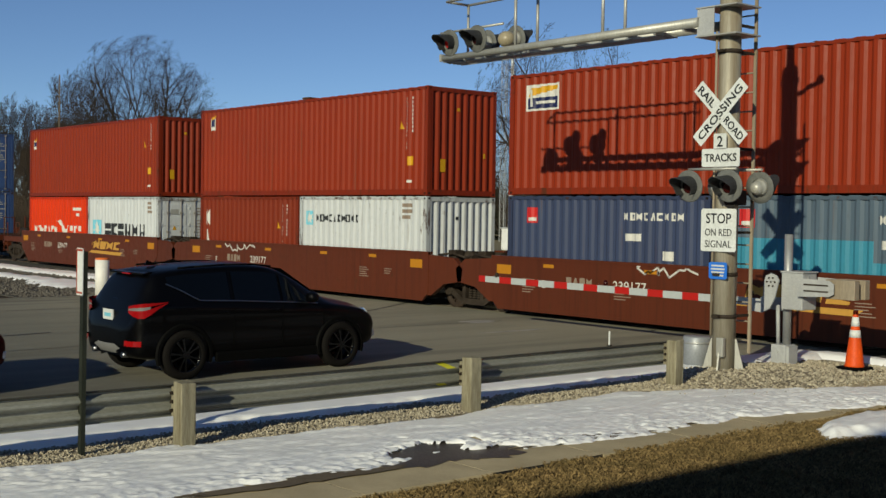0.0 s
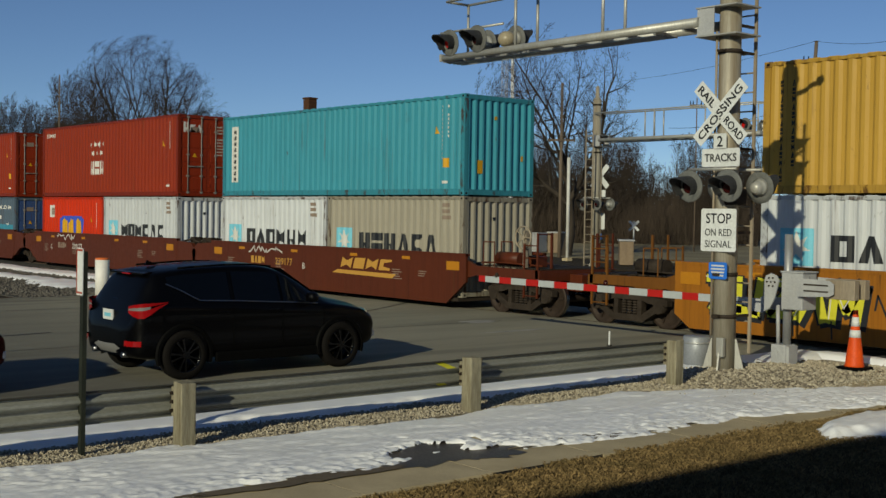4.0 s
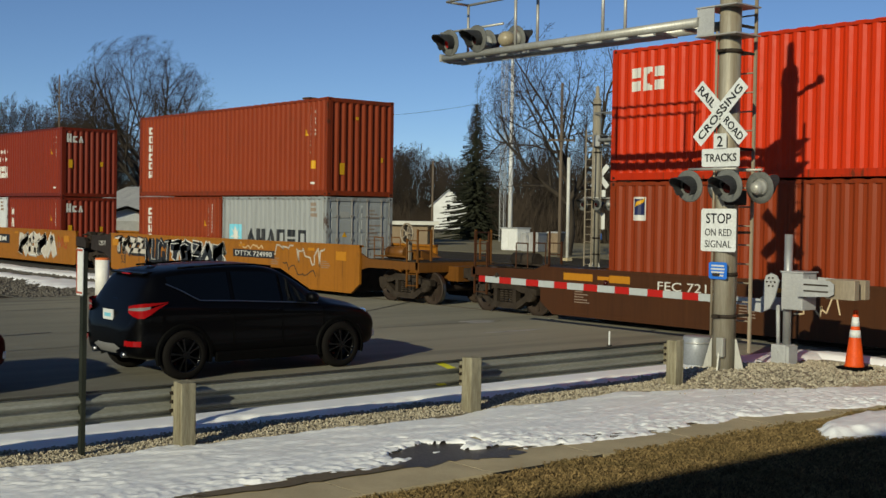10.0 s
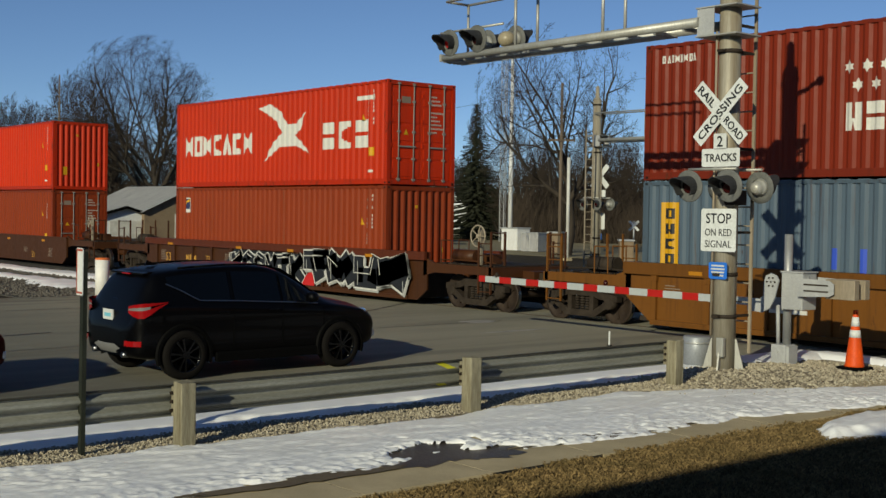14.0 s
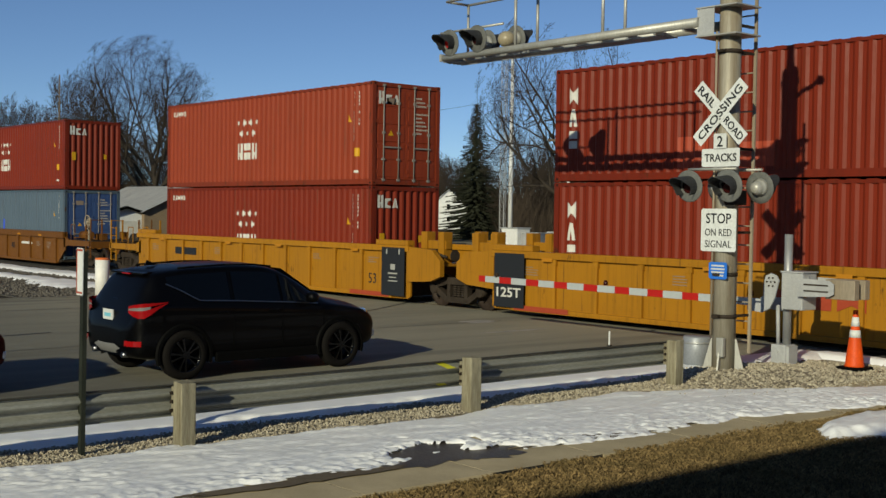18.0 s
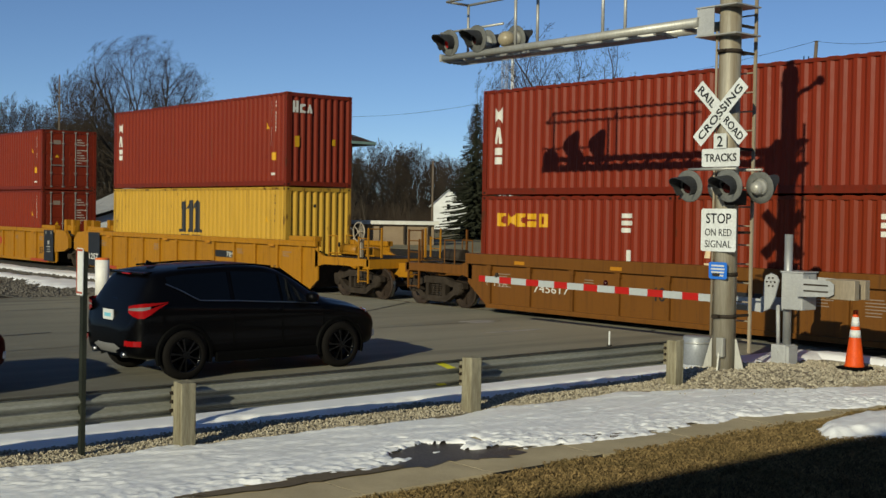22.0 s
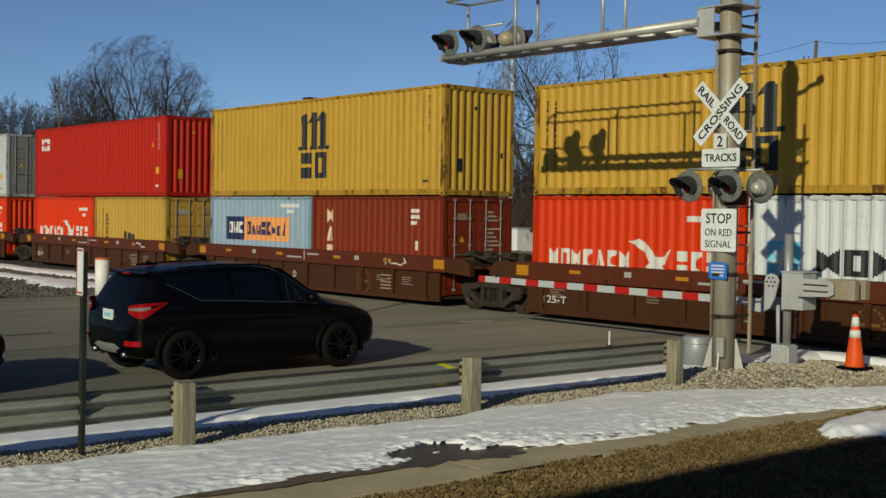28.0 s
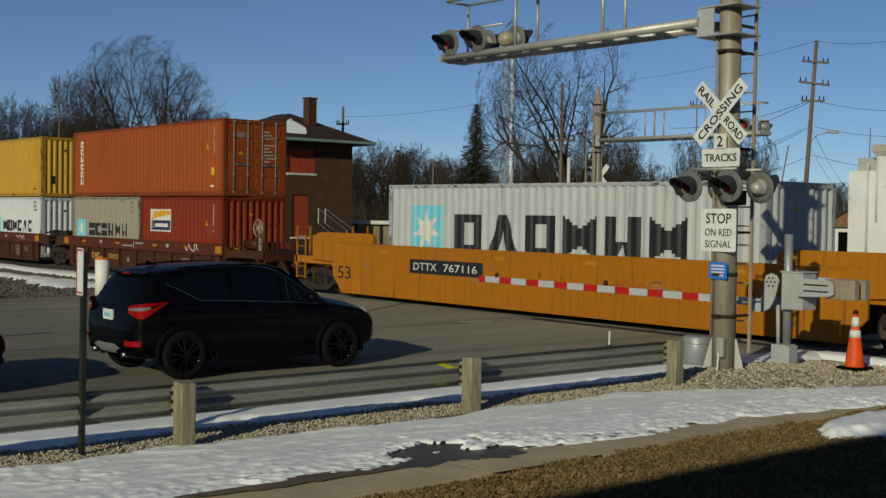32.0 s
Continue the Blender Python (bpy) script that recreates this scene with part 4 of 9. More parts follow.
def mesh_wheelset():
    """Two wheels on their axle, which lies along y through the origin."""
    if "wheelset" not in CACHE:
        bm = bmesh.new()
        cyl(bm, (0, -0.95, 0), (0, 0.95, 0), 0.08, seg=12)
        for s in (-1, 1):
            y = s * 0.752
            prof = [(0.09, -0.10), (0.13, -0.09), (0.14, -0.04), (0.33, -0.02), (0.365, -0.065), (0.42, -0.062), (0.425, 0.045), (0.448, 0.055), (0.445, 0.075), (0.37, 0.075), (0.33, 0.02), (0.13, 0.05), (0.09, 0.07)]
            lathe(bm, prof, Matrix.Translation((0, y, 0)) @ pose(0, 0, 0, 90 if s < 0 else -90) @ Matrix.Scale(1, 4), 28)
            for i in range(3):
                a = 2 * math.pi * i / 3
                t = bmesh.new()
                bx(t, 0.16, 0.31, -0.03, 0.03, -0.03, 0.03)
                add_bm(bm, t, Matrix.Translation((0, y - 0.03 * 1, 0)) @ Matrix.Rotation(a, 4, "Y"))
        me = mesh_of(bm, "wheelset", WHEEL_STEEL)
        me.materials.append(TREAD_STEEL)
        for f in me.polygons:
            c = f.center
            if 0.405 < math.hypot(c.x, c.z) < 0.43 and abs(f.normal.y) < 0.5:
                f.material_index = 1
        CACHE["wheelset"] = me
    return CACHE["wheelset"]


WHEELS = {-1: [], 1: []}


def add_bogie(car, x):
    b = part("bogie", mesh_bogie(), None, car, "rusty cast-iron bogie")
    b.location = (x, CW / 2, 0)
    for s in (-1, 1):
        w = part("wheelset", mesh_wheelset(), None, b, "steel wheels with bright treads")
        w.location = (0.9 * s, 0, 0.425)
        WHEELS[s].append(w)


def flat_marks(car, name, col, rects, y, label=""):
    """Small painted bars on the flat side of a car."""
    if 1 < len(rects) < 5:
        for q in rects:
            flat_marks(car, name, col, [q], y, label)
        return
    bm = bmesh.new()
    for x0, x1, z0, z1 in rects:
        bx(bm, x0, x1, y - 0.004, y + 0.004, z0, z1)
    fine_part(name, bm, MARK[col], car)


def flat_text(car, text, col, x, z, h, y, width=None, bold=0.0):
    bm = text_bm(text, h, width, bold)
    ob = part("lettering", bm, MARK[col], car)
    ob.location = (x, y - 0.004, z)


def flat_word(car, col, x, z, h, n, w, gap, y, seed=0, slant=0.0):
    for g in word(x, z, h, n, w, gap, seed):
        bm = bmesh.new()
        for q in g[:1]:
            prism(bm, [(a + slant * (b - z), b) for a, b in q], y - 0.006, y + 0.002)
        part("painted_mark", bm, MARK[col], car)


def ribbon(bm, pts, w, y, t=0.004):
    """A painted stroke along pts in x, z."""
    for (xa, za), (xb, zb) in zip(pts, pts[1:]):
        d = Vector((xb - xa, zb - za))
        if d.length < 1e-4:
            continue
        n = Vector((-d.y, d.x)).normalized() * w / 2
        e = d.normalized() * w * 0.25
        xa, za, xb, zb = xa - e.x, za - e.y, xb + e.x, zb + e.y
        prism(bm, [(xa + n.x, za + n.y), (xa - n.x, za - n.y), (xb - n.x, zb - n.y), (xb + n.x, zb + n.y)], y - t, y + 0.001)


STROKES = (((0.1, 0.0), (0.12, 1.0), (0.5, 0.3), (0.88, 1.0), (0.9, 0.0)), ((0.1, 1.0), (0.16, 0.08), (0.84, 0.05), (0.9, 1.0)), ((0.92, 0.8), (0.5, 1.0), (0.12, 0.75), (0.2, 0.1), (0.9, 0.06), (0.85, 0.45)),
           ((0.08, 0.0), (0.5, 1.0), (0.92, 0.0)), ((0.15, 0.95), (0.85, 0.9), (0.2, 0.1), (0.95, 0.08)), ((0.1, 1.0), (0.15, 0.0), (0.15, 0.5), (0.9, 0.95), (0.4, 0.55), (0.9, 0.0)), ((0.05, 0.9), (0.95, 0.95), (0.5, 0.95), (0.5, 0.0)))


def graffiti(car, x0, x1, z0, z1, n, fill, edge, y, seed, fat=0.30):
    """Sprayed fat strokes with an outline, a cast shade and thin light lines, which spell nothing."""
    r = random.Random(seed)
    shade, edges, fills, lights = bmesh.new(), bmesh.new(), bmesh.new(), bmesh.new()
    w, h = (x1 - x0) / n, z1 - z0
    for i in range(n):
        s = fat * min(w, h) * r.uniform(0.85, 1.15)
        k = STROKES[r.randint(0, len(STROKES) - 1)]
        lean = r.uniform(-0.15, 0.2)
        pts = [(x0 + w * (i + 0.02 + 0.96 * a + lean * (b - 0.5)) + r.uniform(-0.04, 0.04) * w, z0 + s * 0.6 + (h - s * 1.2) * b * r.uniform(0.94, 1.0)) for a, b in k]
        step = 0.0005 * (i % 2)
        ribbon(shade, [(a + 0.07, b - 0.05) for a, b in pts], s + 0.10, y - step, 0.0015)
        ribbon(edges, pts, s + 0.09, y - step, 0.0030)
        ribbon(fills, pts, s, y - step, 0.0045)
        ribbon(lights, [(a - s * 0.30, b + s * 0.22) for a, b in pts[: r.randint(2, 4)]], 0.022, y - step, 0.0060)
        if r.random() < 0.6:
            c = pts[r.randint(0, len(pts) - 1)]
            ribbon(shade, [(c[0], c[1]), (c[0] + 0.02, max(0.2, c[1] - r.uniform(0.3, 0.7)))], 0.03, y, 0.0065)
    pale = edge == "white"
    fine_part("graffiti", shade, MARK["silver" if pale else "black"], car)
    fine_part("graffiti", edges, MARK[edge], car)
    fine_part("graffiti", fills, MARK[fill], car)
    fine_part("graffiti", lights, MARK["white"], car)


def scrawl(car, x0, x1, z0, z1, col, y, seed, w=0.035):
    """A thin sprayed squiggle."""
    r = random.Random(seed)
    bm = bmesh.new()
    x = x0
    pts = []
    while x < x1:
        pts.append((x + r.uniform(-0.08, 0.1), r.uniform(z0, z1)))
        x += r.uniform(0.05, 0.16)
    ribbon(bm, pts, w, y)
    fine_part("graffiti", bm, MARK[col], car)


def gear(car, x, d, col, brake):
    """The open end of a car beyond its well, towards d: sill, deck, coupler, ladders, grab irons and brake gear. x: the well's end."""
    yc = CW / 2
    bm = bmesh.new()
    bx(bm, *sorted((x, x + d * 3.0)), yc - 0.3, yc + 0.3, 0.62, 1.02)
    prism(bm, [(x - d * 0.1, 1.30), (x + d * 0.35, 1.14), (x + d * 2.55, 1.12), (x + d * 2.55, 0.92), (x + d * 0.35, 0.90), (x - d * 0.1, 0.80)], -0.12, -0.04)
    prism(bm, [(x - d * 0.1, 1.30), (x + d * 0.35, 1.14), (x + d * 2.55, 1.12), (x + d * 2.55, 0.92), (x + d * 0.35, 0.90), (x - d * 0.1, 0.80)], CW + 0.04, CW + 0.12)
    bx(bm, *sorted((x + d * 2.45, x + d * 2.6)), -0.12, CW + 0.12, 0.86, 1.12)
    bx(bm, *sorted((x + d * 0.9, x + d * 1.0)), -0.1, CW + 0.1, 0.9, 1.08)
    part("end_sill", bm, P[col], car)
    bm = bmesh.new()
    for i in range(9):
        bx(bm, *sorted((x + d * (0.15 + i * 0.27), x + d * (0.38 + i * 0.27))), 0.0 if i > 5 else 0.25, CW if i > 5 else CW - 0.25, 1.125, 1.155)
    part("end_deck", bm, IRON, car)
    bm = bmesh.new()
    bx(bm, *sorted((x + d * 2.9, x + d * 3.35)), yc - 0.12, yc + 0.12, 0.72, 0.98)
    bbx(bm, *sorted((x + d * 3.25, x + d * 3.52)), yc - 0.2, yc + 0.16, 0.66, 1.0, 0.03)
    part("coupler", bm, IRON, car, "dark cast coupler")
    bm = bmesh.new()
    tube(bm, [(x + d * 2.7, yc + 0.4, 0.7), (x + d * 3.1, yc + 0.4, 0.36), (x + d * 3.5, yc + 0.3, 0.42)], 0.03)
    part("air_hose", bm, DARK, car)
    for y in (-0.09, CW + 0.09):
        bm = bmesh.new()
        a, b = x + d * 2.5, x + d * 2.05
        for q in (a, b):
            bx(bm, q - 0.022, q + 0.022, y - 0.02, y + 0.02, 0.45, 2.0 if q == a else 1.75)
        for i in range(5):
            cyl(bm, (a, y, 0.5 + i * 0.3), (b, y, 0.5 + i * 0.3), 0.014, seg=6)
        part("ladder", bm, P[col], car)
    for y in (0.35, CW - 0.5):
        bm = bmesh.new()
        bx(bm, x + d * 2.5 - 0.025, x + d * 2.5 + 0.025, y, y + 0.05, 1.12, 2.0)
        part("grab_post", bm, P[col], car)
    bm = bmesh.new()
    cyl(bm, (x + d * 2.5, -0.08, 1.97), (x + d * 2.5, 0.4, 1.97), 0.016, seg=6)
    part("grab_iron", bm, P[col], car)
    for y in (-0.1, 0.5):
        bm = bmesh.new()
        tube(bm, [(x + d * 0.6, y, 1.15), (x + d * 0.6, y, 1.75), (x + d * 1.0, y, 1.75), (x + d * 1.0, y, 1.15)], 0.016, 6)
        part("grab_iron", bm, P[col], car)
    bm = bmesh.new()
    if brake:
        t = bmesh.new()
        n = 20
        q = [(0.27 * math.cos(2 * math.pi * i / n), 0, 0.27 * math.sin(2 * math.pi * i / n)) for i in range(n + 1)]
        tube(t, q, 0.02, 6)
        for i in range(0, n, 4):
            tube(t, [(0, 0, 0), q[i]], 0.014, 6)
        cyl(t, (0, -0.03, 0), (0, 0.12, 0), 0.05, seg=10)
        add_bm(bm, t, Matrix.Translation((x + d * 1.85, 0.05, 1.88)))
        bx(bm, x + d * 1.85 - 0.05, x + d * 1.85 + 0.05, 0.1, 0.2, 1.1, 2.05)
        part("brake_wheel", bm, TAN_STEEL, car, "spoked hand-brake wheel on its stand")
        bm = bmesh.new()
    cyl(bm, (x + d * 0.7, 0.35, 1.34), (x + d * 1.5, 0.35, 1.34), 0.17, seg=14)
    bbx(bm, *sorted((x + d * 1.3, x + d * 1.8)), 0.6, 0.95, 1.15, 1.42, 0.03)
    tube(bm, [(x + d * 0.2, 0.2, 1.22), (x + d * 1.2, 0.1, 1.25), (x + d * 2.3, 0.3, 1.2)], 0.022, 6)
    part("air_tank", bm, P[col] if brake else IRON, car, "air tank and pipes of the brake")


def joint(car, x, d, col, pillars, open_low=False):
    """The end of a well over a shared bogie: shoulder plates, deck and, on some cars, guide posts."""
    yc = CW / 2
    bm = bmesh.new()
    shape = [(x - d * 0.1, 1.36), (x + d * 1.0, 1.30), (x + d * 1.35, 1.05), (x + d * 1.30, 0.72), (x + d * 0.62, 0.62), (x + d * 0.1, 0.30), (x - d * 0.1, 0.30)]
    if pillars:
        shape = [(x - d * 0.1, 1.54), (x + d * 0.95, 1.48), (x + d * 1.30, 1.2), (x + d * 1.30, 0.80), (x + d * 0.9, 0.66), (x - d * 0.1, 0.60)]
    elif open_low:
        shape = [(x - d * 0.1, 1.30), (x + d * 0.75, 1.28), (x + d * 0.95, 1.10), (x + d * 0.95, 0.86), (x + d * 0.4, 0.90), (x - d * 0.1, 0.94)]
    if open_low and d < 0 and col == "dark_steel":
        shape = [(x - d * 0.1, 1.40), (x + d * 1.75, 1.38), (x + d * 1.85, 1.25), (x + d * 1.85, 0.82), (x + d * 0.9, 0.78), (x - d * 0.1, 0.50)]
    prism(bm, shape, -0.19, -0.05)
    prism(bm, shape, CW + 0.05, CW + 0.19)
    bx(bm, *sorted((x - d * 0.1, x + d * 1.45)), yc - 0.35, yc + 0.35, 0.68, 1.05)
    bx(bm, *sorted((x, x + d * 1.2)), -0.05, CW + 0.05, 1.06, 1.12)
    part("end_sill", bm, P[col], car)
    bm = bmesh.new()
    tube(bm, [(x + d * 0.2, 0.0, 1.35), (x + d * 0.8, -0.05, 1.42), (x + d * 1.3, 0.05, 1.3)], 0.035, 8)
    cyl(bm, (x + d * 0.3, 0.5, 1.32), (x + d * 1.1, 0.5, 1.32), 0.16, seg=12)
    bbx(bm, *sorted((x + d * 0.5, x + d * 0.8)), 0.05, 0.35, 1.12, 1.5, 0.03)
    part("brake_gear", bm, IRON, car, "brake pipes and cylinder over the shared bogie")
    if pillars:
        for y in (0.12, CW - 0.42):
            bm = bmesh.new()
            for q in (0.25, 0.95):
                bbx(bm, x + d * q - 0.12, x + d * q + 0.12, y, y + 0.3, 1.12, 1.95, 0.015)
            bbx(bm, *sorted((x + d * 0.1, x + d * 1.1)), y + 0.05, y + 0.25, 1.5, 1.72, 0.01)
            part("guide_post", bm, P[pillars], car)


def well_car(label, style, col, ext, left, right, top, chord=0.30, pillars=False, brake_right=True):
    """A well of a double-stack car. Its origin: below the corner of the containers, on the rail's height."""
    car = thing("well_car", label, "railway car", group="cars of the train")
    a, b = -ext, L40 + ext
    yf = -0.20
    for side in (0, 1):
        bm = bmesh.new()
        cut = 0.75
        body = [(a + cut, 0.14), (b - cut, 0.14), (b - 0.12, 0.62), (b, 0.72), (b, top), (a, top), (a, 0.72), (a + 0.12, 0.62)] if left == "end" or right == "end" else \
            [(a + 0.25, 0.14), (b - 0.25, 0.14), (b, 0.36), (b, top), (a, top), (a, 0.36)]
        if chord > 0.35:
            body = [(a + 0.33, 0.14), (b - 0.33, 0.14), (b - 0.33, top - 0.1), (a + 0.33, top - 0.1)]
        elif ext > 1:
            lo_a, lo_b = (0.4 if left == "end" else 0.1), (0.4 if right == "end" else 0.1)
            body = [(a + lo_a, 0.14), (b - lo_b, 0.14), (b, 0.14 + lo_b * 0.7), (b, top), (a, top), (a, 0.14 + lo_a * 0.7)]
        t = bmesh.new()
        if style == "smooth":
            prism(t, body, yf, yf + 0.07)
            bx(t, a, b, yf - 0.012, yf + 0.14, top - 0.05, top + 0.012)
        else:
            prism(t, body, yf + 0.08, yf + 0.13)
        add_bm(bm, t)
        ob = part("side_sheet", bm, P[col], car)
        if side:
            ob.matrix_basis = pose(L40, CW, 0, 0, 0, 180)
        if style != "smooth":
            bm = bmesh.new()
            bbx(bm, a, b, yf - 0.02, yf + 0.2, top - chord, top, 0.012)
            ob = part("top_chord", bm, P["car_rust" if col == "car_rust" else ("car_brown" if col == "car_maroon" else col)], car)
            if side:
                ob.matrix_basis = pose(L40, CW, 0, 0, 0, 180)
            bm = bmesh.new()
            bbx(bm, a + 0.75, b - 0.75, yf + 0.01, yf + 0.2, 0.13, 0.24, 0.012)
            ob = part("bottom_chord", bm, P[col], car)
            if side:
                ob.matrix_basis = pose(L40, CW, 0, 0, 0, 180)
            n = 9 if ext < 1 else 12
            for i in range(n):
                x = a + 0.85 + (b - a - 1.7) * i / (n - 1)
                if ("rib", col, top) not in CACHE:
                    bm = bmesh.new()
                    prism(bm, [(-0.05, 0.24), (0.05, 0.24), (0.05, top - chord), (-0.05, top - chord)], yf + 0.015, yf + 0.09)
                    bx(bm, -0.075, 0.075, yf + 0.0, yf + 0.09, top - chord - 0.12, top - chord)
                    CACHE["rib", col, top] = mesh_of(bm, "rib", P[col])
                ob = part("rib", CACHE["rib", col, top], None, car)
                ob.matrix_basis = pose(x, 0, 0) if not side else pose(x, CW, 0, 0, 0, 180)
    bm = bmesh.new()
    bx(bm, a + 0.8, b - 0.8, 0.0, CW, 0.16, 0.27)
    bx(bm, a + 0.7, a + 0.85, 0.0, CW, 0.16, 1.1)
    bx(bm, b - 0.85, b - 0.7, 0.0, CW, 0.16, 1.1)
    for x in (0.3, L40 / 2, L40 - 0.3):
        bx(bm, x - 0.25, x + 0.25, -0.1, CW + 0.1, 0.2, 0.292)
    part("well_floor", bm, IRON, car)
    # lamps' reflectors and small stencilled writing
    flat_marks(car, "reflector", "amber", [(x, x + 0.34, top - 0.215, top - 0.135) for x in (a + 1.8, L40 * 0.37, L40 * 0.62, b - 2.6)], yf - 0.024 if style != "smooth" else yf)
    r = random.Random(label)
    rows = []
    for x in (a + 1.1, b - 1.9, L40 * 0.3, L40 * 0.78):
        for i in range(r.randint(3, 6)):
            rows.append((x, x + r.uniform(0.25, 0.5), top - chord - 0.22 - i * 0.06, top - chord - 0.20 - i * 0.06))
    flat_marks(car, "stencil", "dim", rows, yf if style == "smooth" else yf + 0.075)
    if left == "end":
        gear(car, a + 0.05, -1, "car_rust" if col == "car_orange" else col, not brake_right)
        add_bogie(car, a - 1.6)
    else:
        joint(car, a, -1, "dark_steel" if ext > 1 and not pillars else col, pillars and col, chord > 0.35 or ext > 1)
    if right == "end":
        gear(car, b - 0.05, 1, "car_rust" if col == "car_orange" else col, brake_right)
        add_bogie(car, b + 1.6)
    else:
        joint(car, b, 1, "dark_steel" if ext > 1 and not pillars else col, pillars and col, chord > 0.35 or ext > 1)
        add_bogie(car, b + (1.375 if ext < 1 else 1.6))
    return car


FLOOR = 0.292
TRAIN = []      # every moving thing, with its place along the train


def on_train(ob, x, y, z):
    TRAIN.append((ob, x, y, z))
    ob.location = (x, y, z)


def load(u, z, *boxes):
    """Sets containers side by side from u on, on the height z."""
    x = u
    for b, L in boxes:
        on_train(b, x, NEAR, z)
        x += L + 0.076


def low20(u, a, b):
    load(u, FLOOR, (a, L20), (b, L20))
    return FLOOR + C86


def low40(u, a):
    load(u, FLOOR, (a, L40))
    return FLOOR + C96


def high(u, z, a):
    load(u, z + 0.02, (a, L40))


def tag_u(label, H, col, doors, marks=(), L=L40, seed=1, std="white", **kw):
    return container(label, L, H, col, doors, list(marks) + m_std(L, H, std, seed), **kw)


def white20(doors, col="white", seed=0, extra=(), z=1.08):
    return container("white twenty-foot container with black lettering and rust streaks", L20, C86, col, doors, m_maersk20(C86, seed, z) + list(extra), frame_col=col)


def orange20(doors):
    return container("orange-red twenty-foot container with white lettering", L20, C86, "orange", doors, m_hamburg20(C86))


SEALAND = m_word("black", 1.75, 0.10, 0.40, 7, 0.38, 0.13, 3, 0.3)

# The unit that has almost gone by
U = -72.8
on_train(well_car("brown well car with a blue stack", "smooth", "car_brown", 0.35, "end", "end", 1.42), U, NEAR, 0)
high(U, low40(U, tag_u("dark blue forty-foot container with door rods", C96, "blue", True, seed=2)), tag_u("blue forty-foot container with steel door rods", C96, "blue", True, seed=3))

# Five brown wells with smooth sides
BROWN = "smooth-sided brown well car with gold lettering"
for i, U in enumerate((-52.15, -36.83, -21.49, -6.18, 9.16)):
    car = well_car(BROWN, "smooth", "car_brown", 0.35, "end" if i == 0 else "joint", "end" if i == 4 else "joint", 1.42)
    on_train(car, U, NEAR, 0)
    y = -0.2
    if i in (0, 2, 4):
        flat_word(car, "gold", 7.1, 0.86, 0.30, 4, 0.50, 0.10, y, 2, 0.35)
        bm = bmesh.new()
        prism(bm, [(6.7, 0.70), (9.5, 0.66), (9.7, 0.78), (6.95, 0.80)], y - 0.006, y)
        part("painted_mark", bm, MARK["gold"], car)
    flat_word(car, "gold" if i == 4 else "dim", 2.2, 0.80, 0.22, 4, 0.16, 0.05, y, 1)
    flat_text(car, "239177", "gold" if i == 4 else "white", 4.1, 0.90, 0.30, y, 0.95)
    flat_marks(car, "panel_mark", "amber", [(-0.15, 0.35, 1.0, 1.22), (L40 - 0.4, L40 + 0.1, 1.0, 1.22)], y)
    if i > 0:
        scrawl(car, 2.1 if i != 2 else 4.3, 3.9 if i != 2 else 6.0, 1.12, 1.38, "white", y, i, 0.04)
        flat_text(car, "AEDCB"[i], "white", 1.5 if i != 4 else 5.2, 0.82, 0.26, y)
    else:
        scrawl(car, 7.0, 8.6, 0.95, 1.25, "gold", y, 7, 0.035)

U = -52.15
z = low20(U, orange20(False), white20(True, seed=4))
high(U, z, tag_u("weathered red forty-foot container with faded codes", C96, "red", False, m_flor(0.45, 2.05, 0.26), seed=5))
U = -36.83
z = low20(U, container("faded red twenty-foot container with a vertical white word", L20, C86, "brownred", False, m_col("white", 0.35, 2.3, 2.0, 3, 0.24, 7) + m_std(L20, C86, "white", 3)),
          container("white twenty-foot container with small black lettering", L20, C86, "white", False, m_star(0.30, 1.75, 0.42) + m_word("black", 0.85, 1.85, 0.22, 10, 0.16, 0.06, 2) + m_code("dim", 5.0, 2.4, 3, 0.16, 0.45) + m_rect("tan", 3.0, 5.6, 0.28, 0.36)))
high(U, z, tag_u("weathered red forty-foot container with rusty seams", C96, "red", False, m_flor(0.6, 2.2, 0.3), seed=7))
U = -21.49
tal = m_rect("red", 0.62, 1.02, 1.95, 2.32) + m_rect2("white", 0.68, 0.96, 2.0, 2.08) + m_word("white", 3.7, 2.05, 0.17, 9, 0.13, 0.06, 2) + m_rect("white", 3.75, 4.2, 1.60, 1.76) + m_rect("white", 4.8, 5.1, 1.2, 1.4)
z = low20(U, container("faded blue-grey twenty-foot container with a red sticker", L20, C86, "navy", False, tal),
          container("blue-grey twenty-foot container with a teal repaint patch", L20, C86, "steel_blue", True, m_rect("teal", 0.35, 3.6, 0.2, 1.75) + m_rect2("teal", 3.6, 5.7, 0.5, 1.35) + tal, door_col="blue"))
high(U, z, tag_u("red forty-foot container with a yellow and navy sign", C96, "red", True, m_beacon(0.55, 2.0, 1.1, 0.62), seed=9))
U = -6.18
z = low20(U, container("orange-red twenty-foot container with a yellow and blue sign", L20, C86, "orange_red", False,
                       m_rect("white", 0.8, 1.3, 1.75, 2.25) + m_rect2("dim", 0.9, 1.2, 1.85, 2.15) + m_poly("blue", [(1.85, 0.75), (1.85, 1.70), (2.1, 1.82), (3.9, 1.82), (4.2, 1.70), (4.1, 0.75)]) +
                       [("yellow", lambda bm: [polygon(bm, [[(2.05 + 0.68 * k, 0.8), (2.05 + 0.68 * k, 1.5), (2.25 + 0.68 * k, 1.72), (2.55 + 0.68 * k, 1.62), (2.6 + 0.68 * k, 0.8)]], 0.008) for k in range(3)])] + m_std(L20, C86, "white", 2)),
          white20(False, "white", 2))
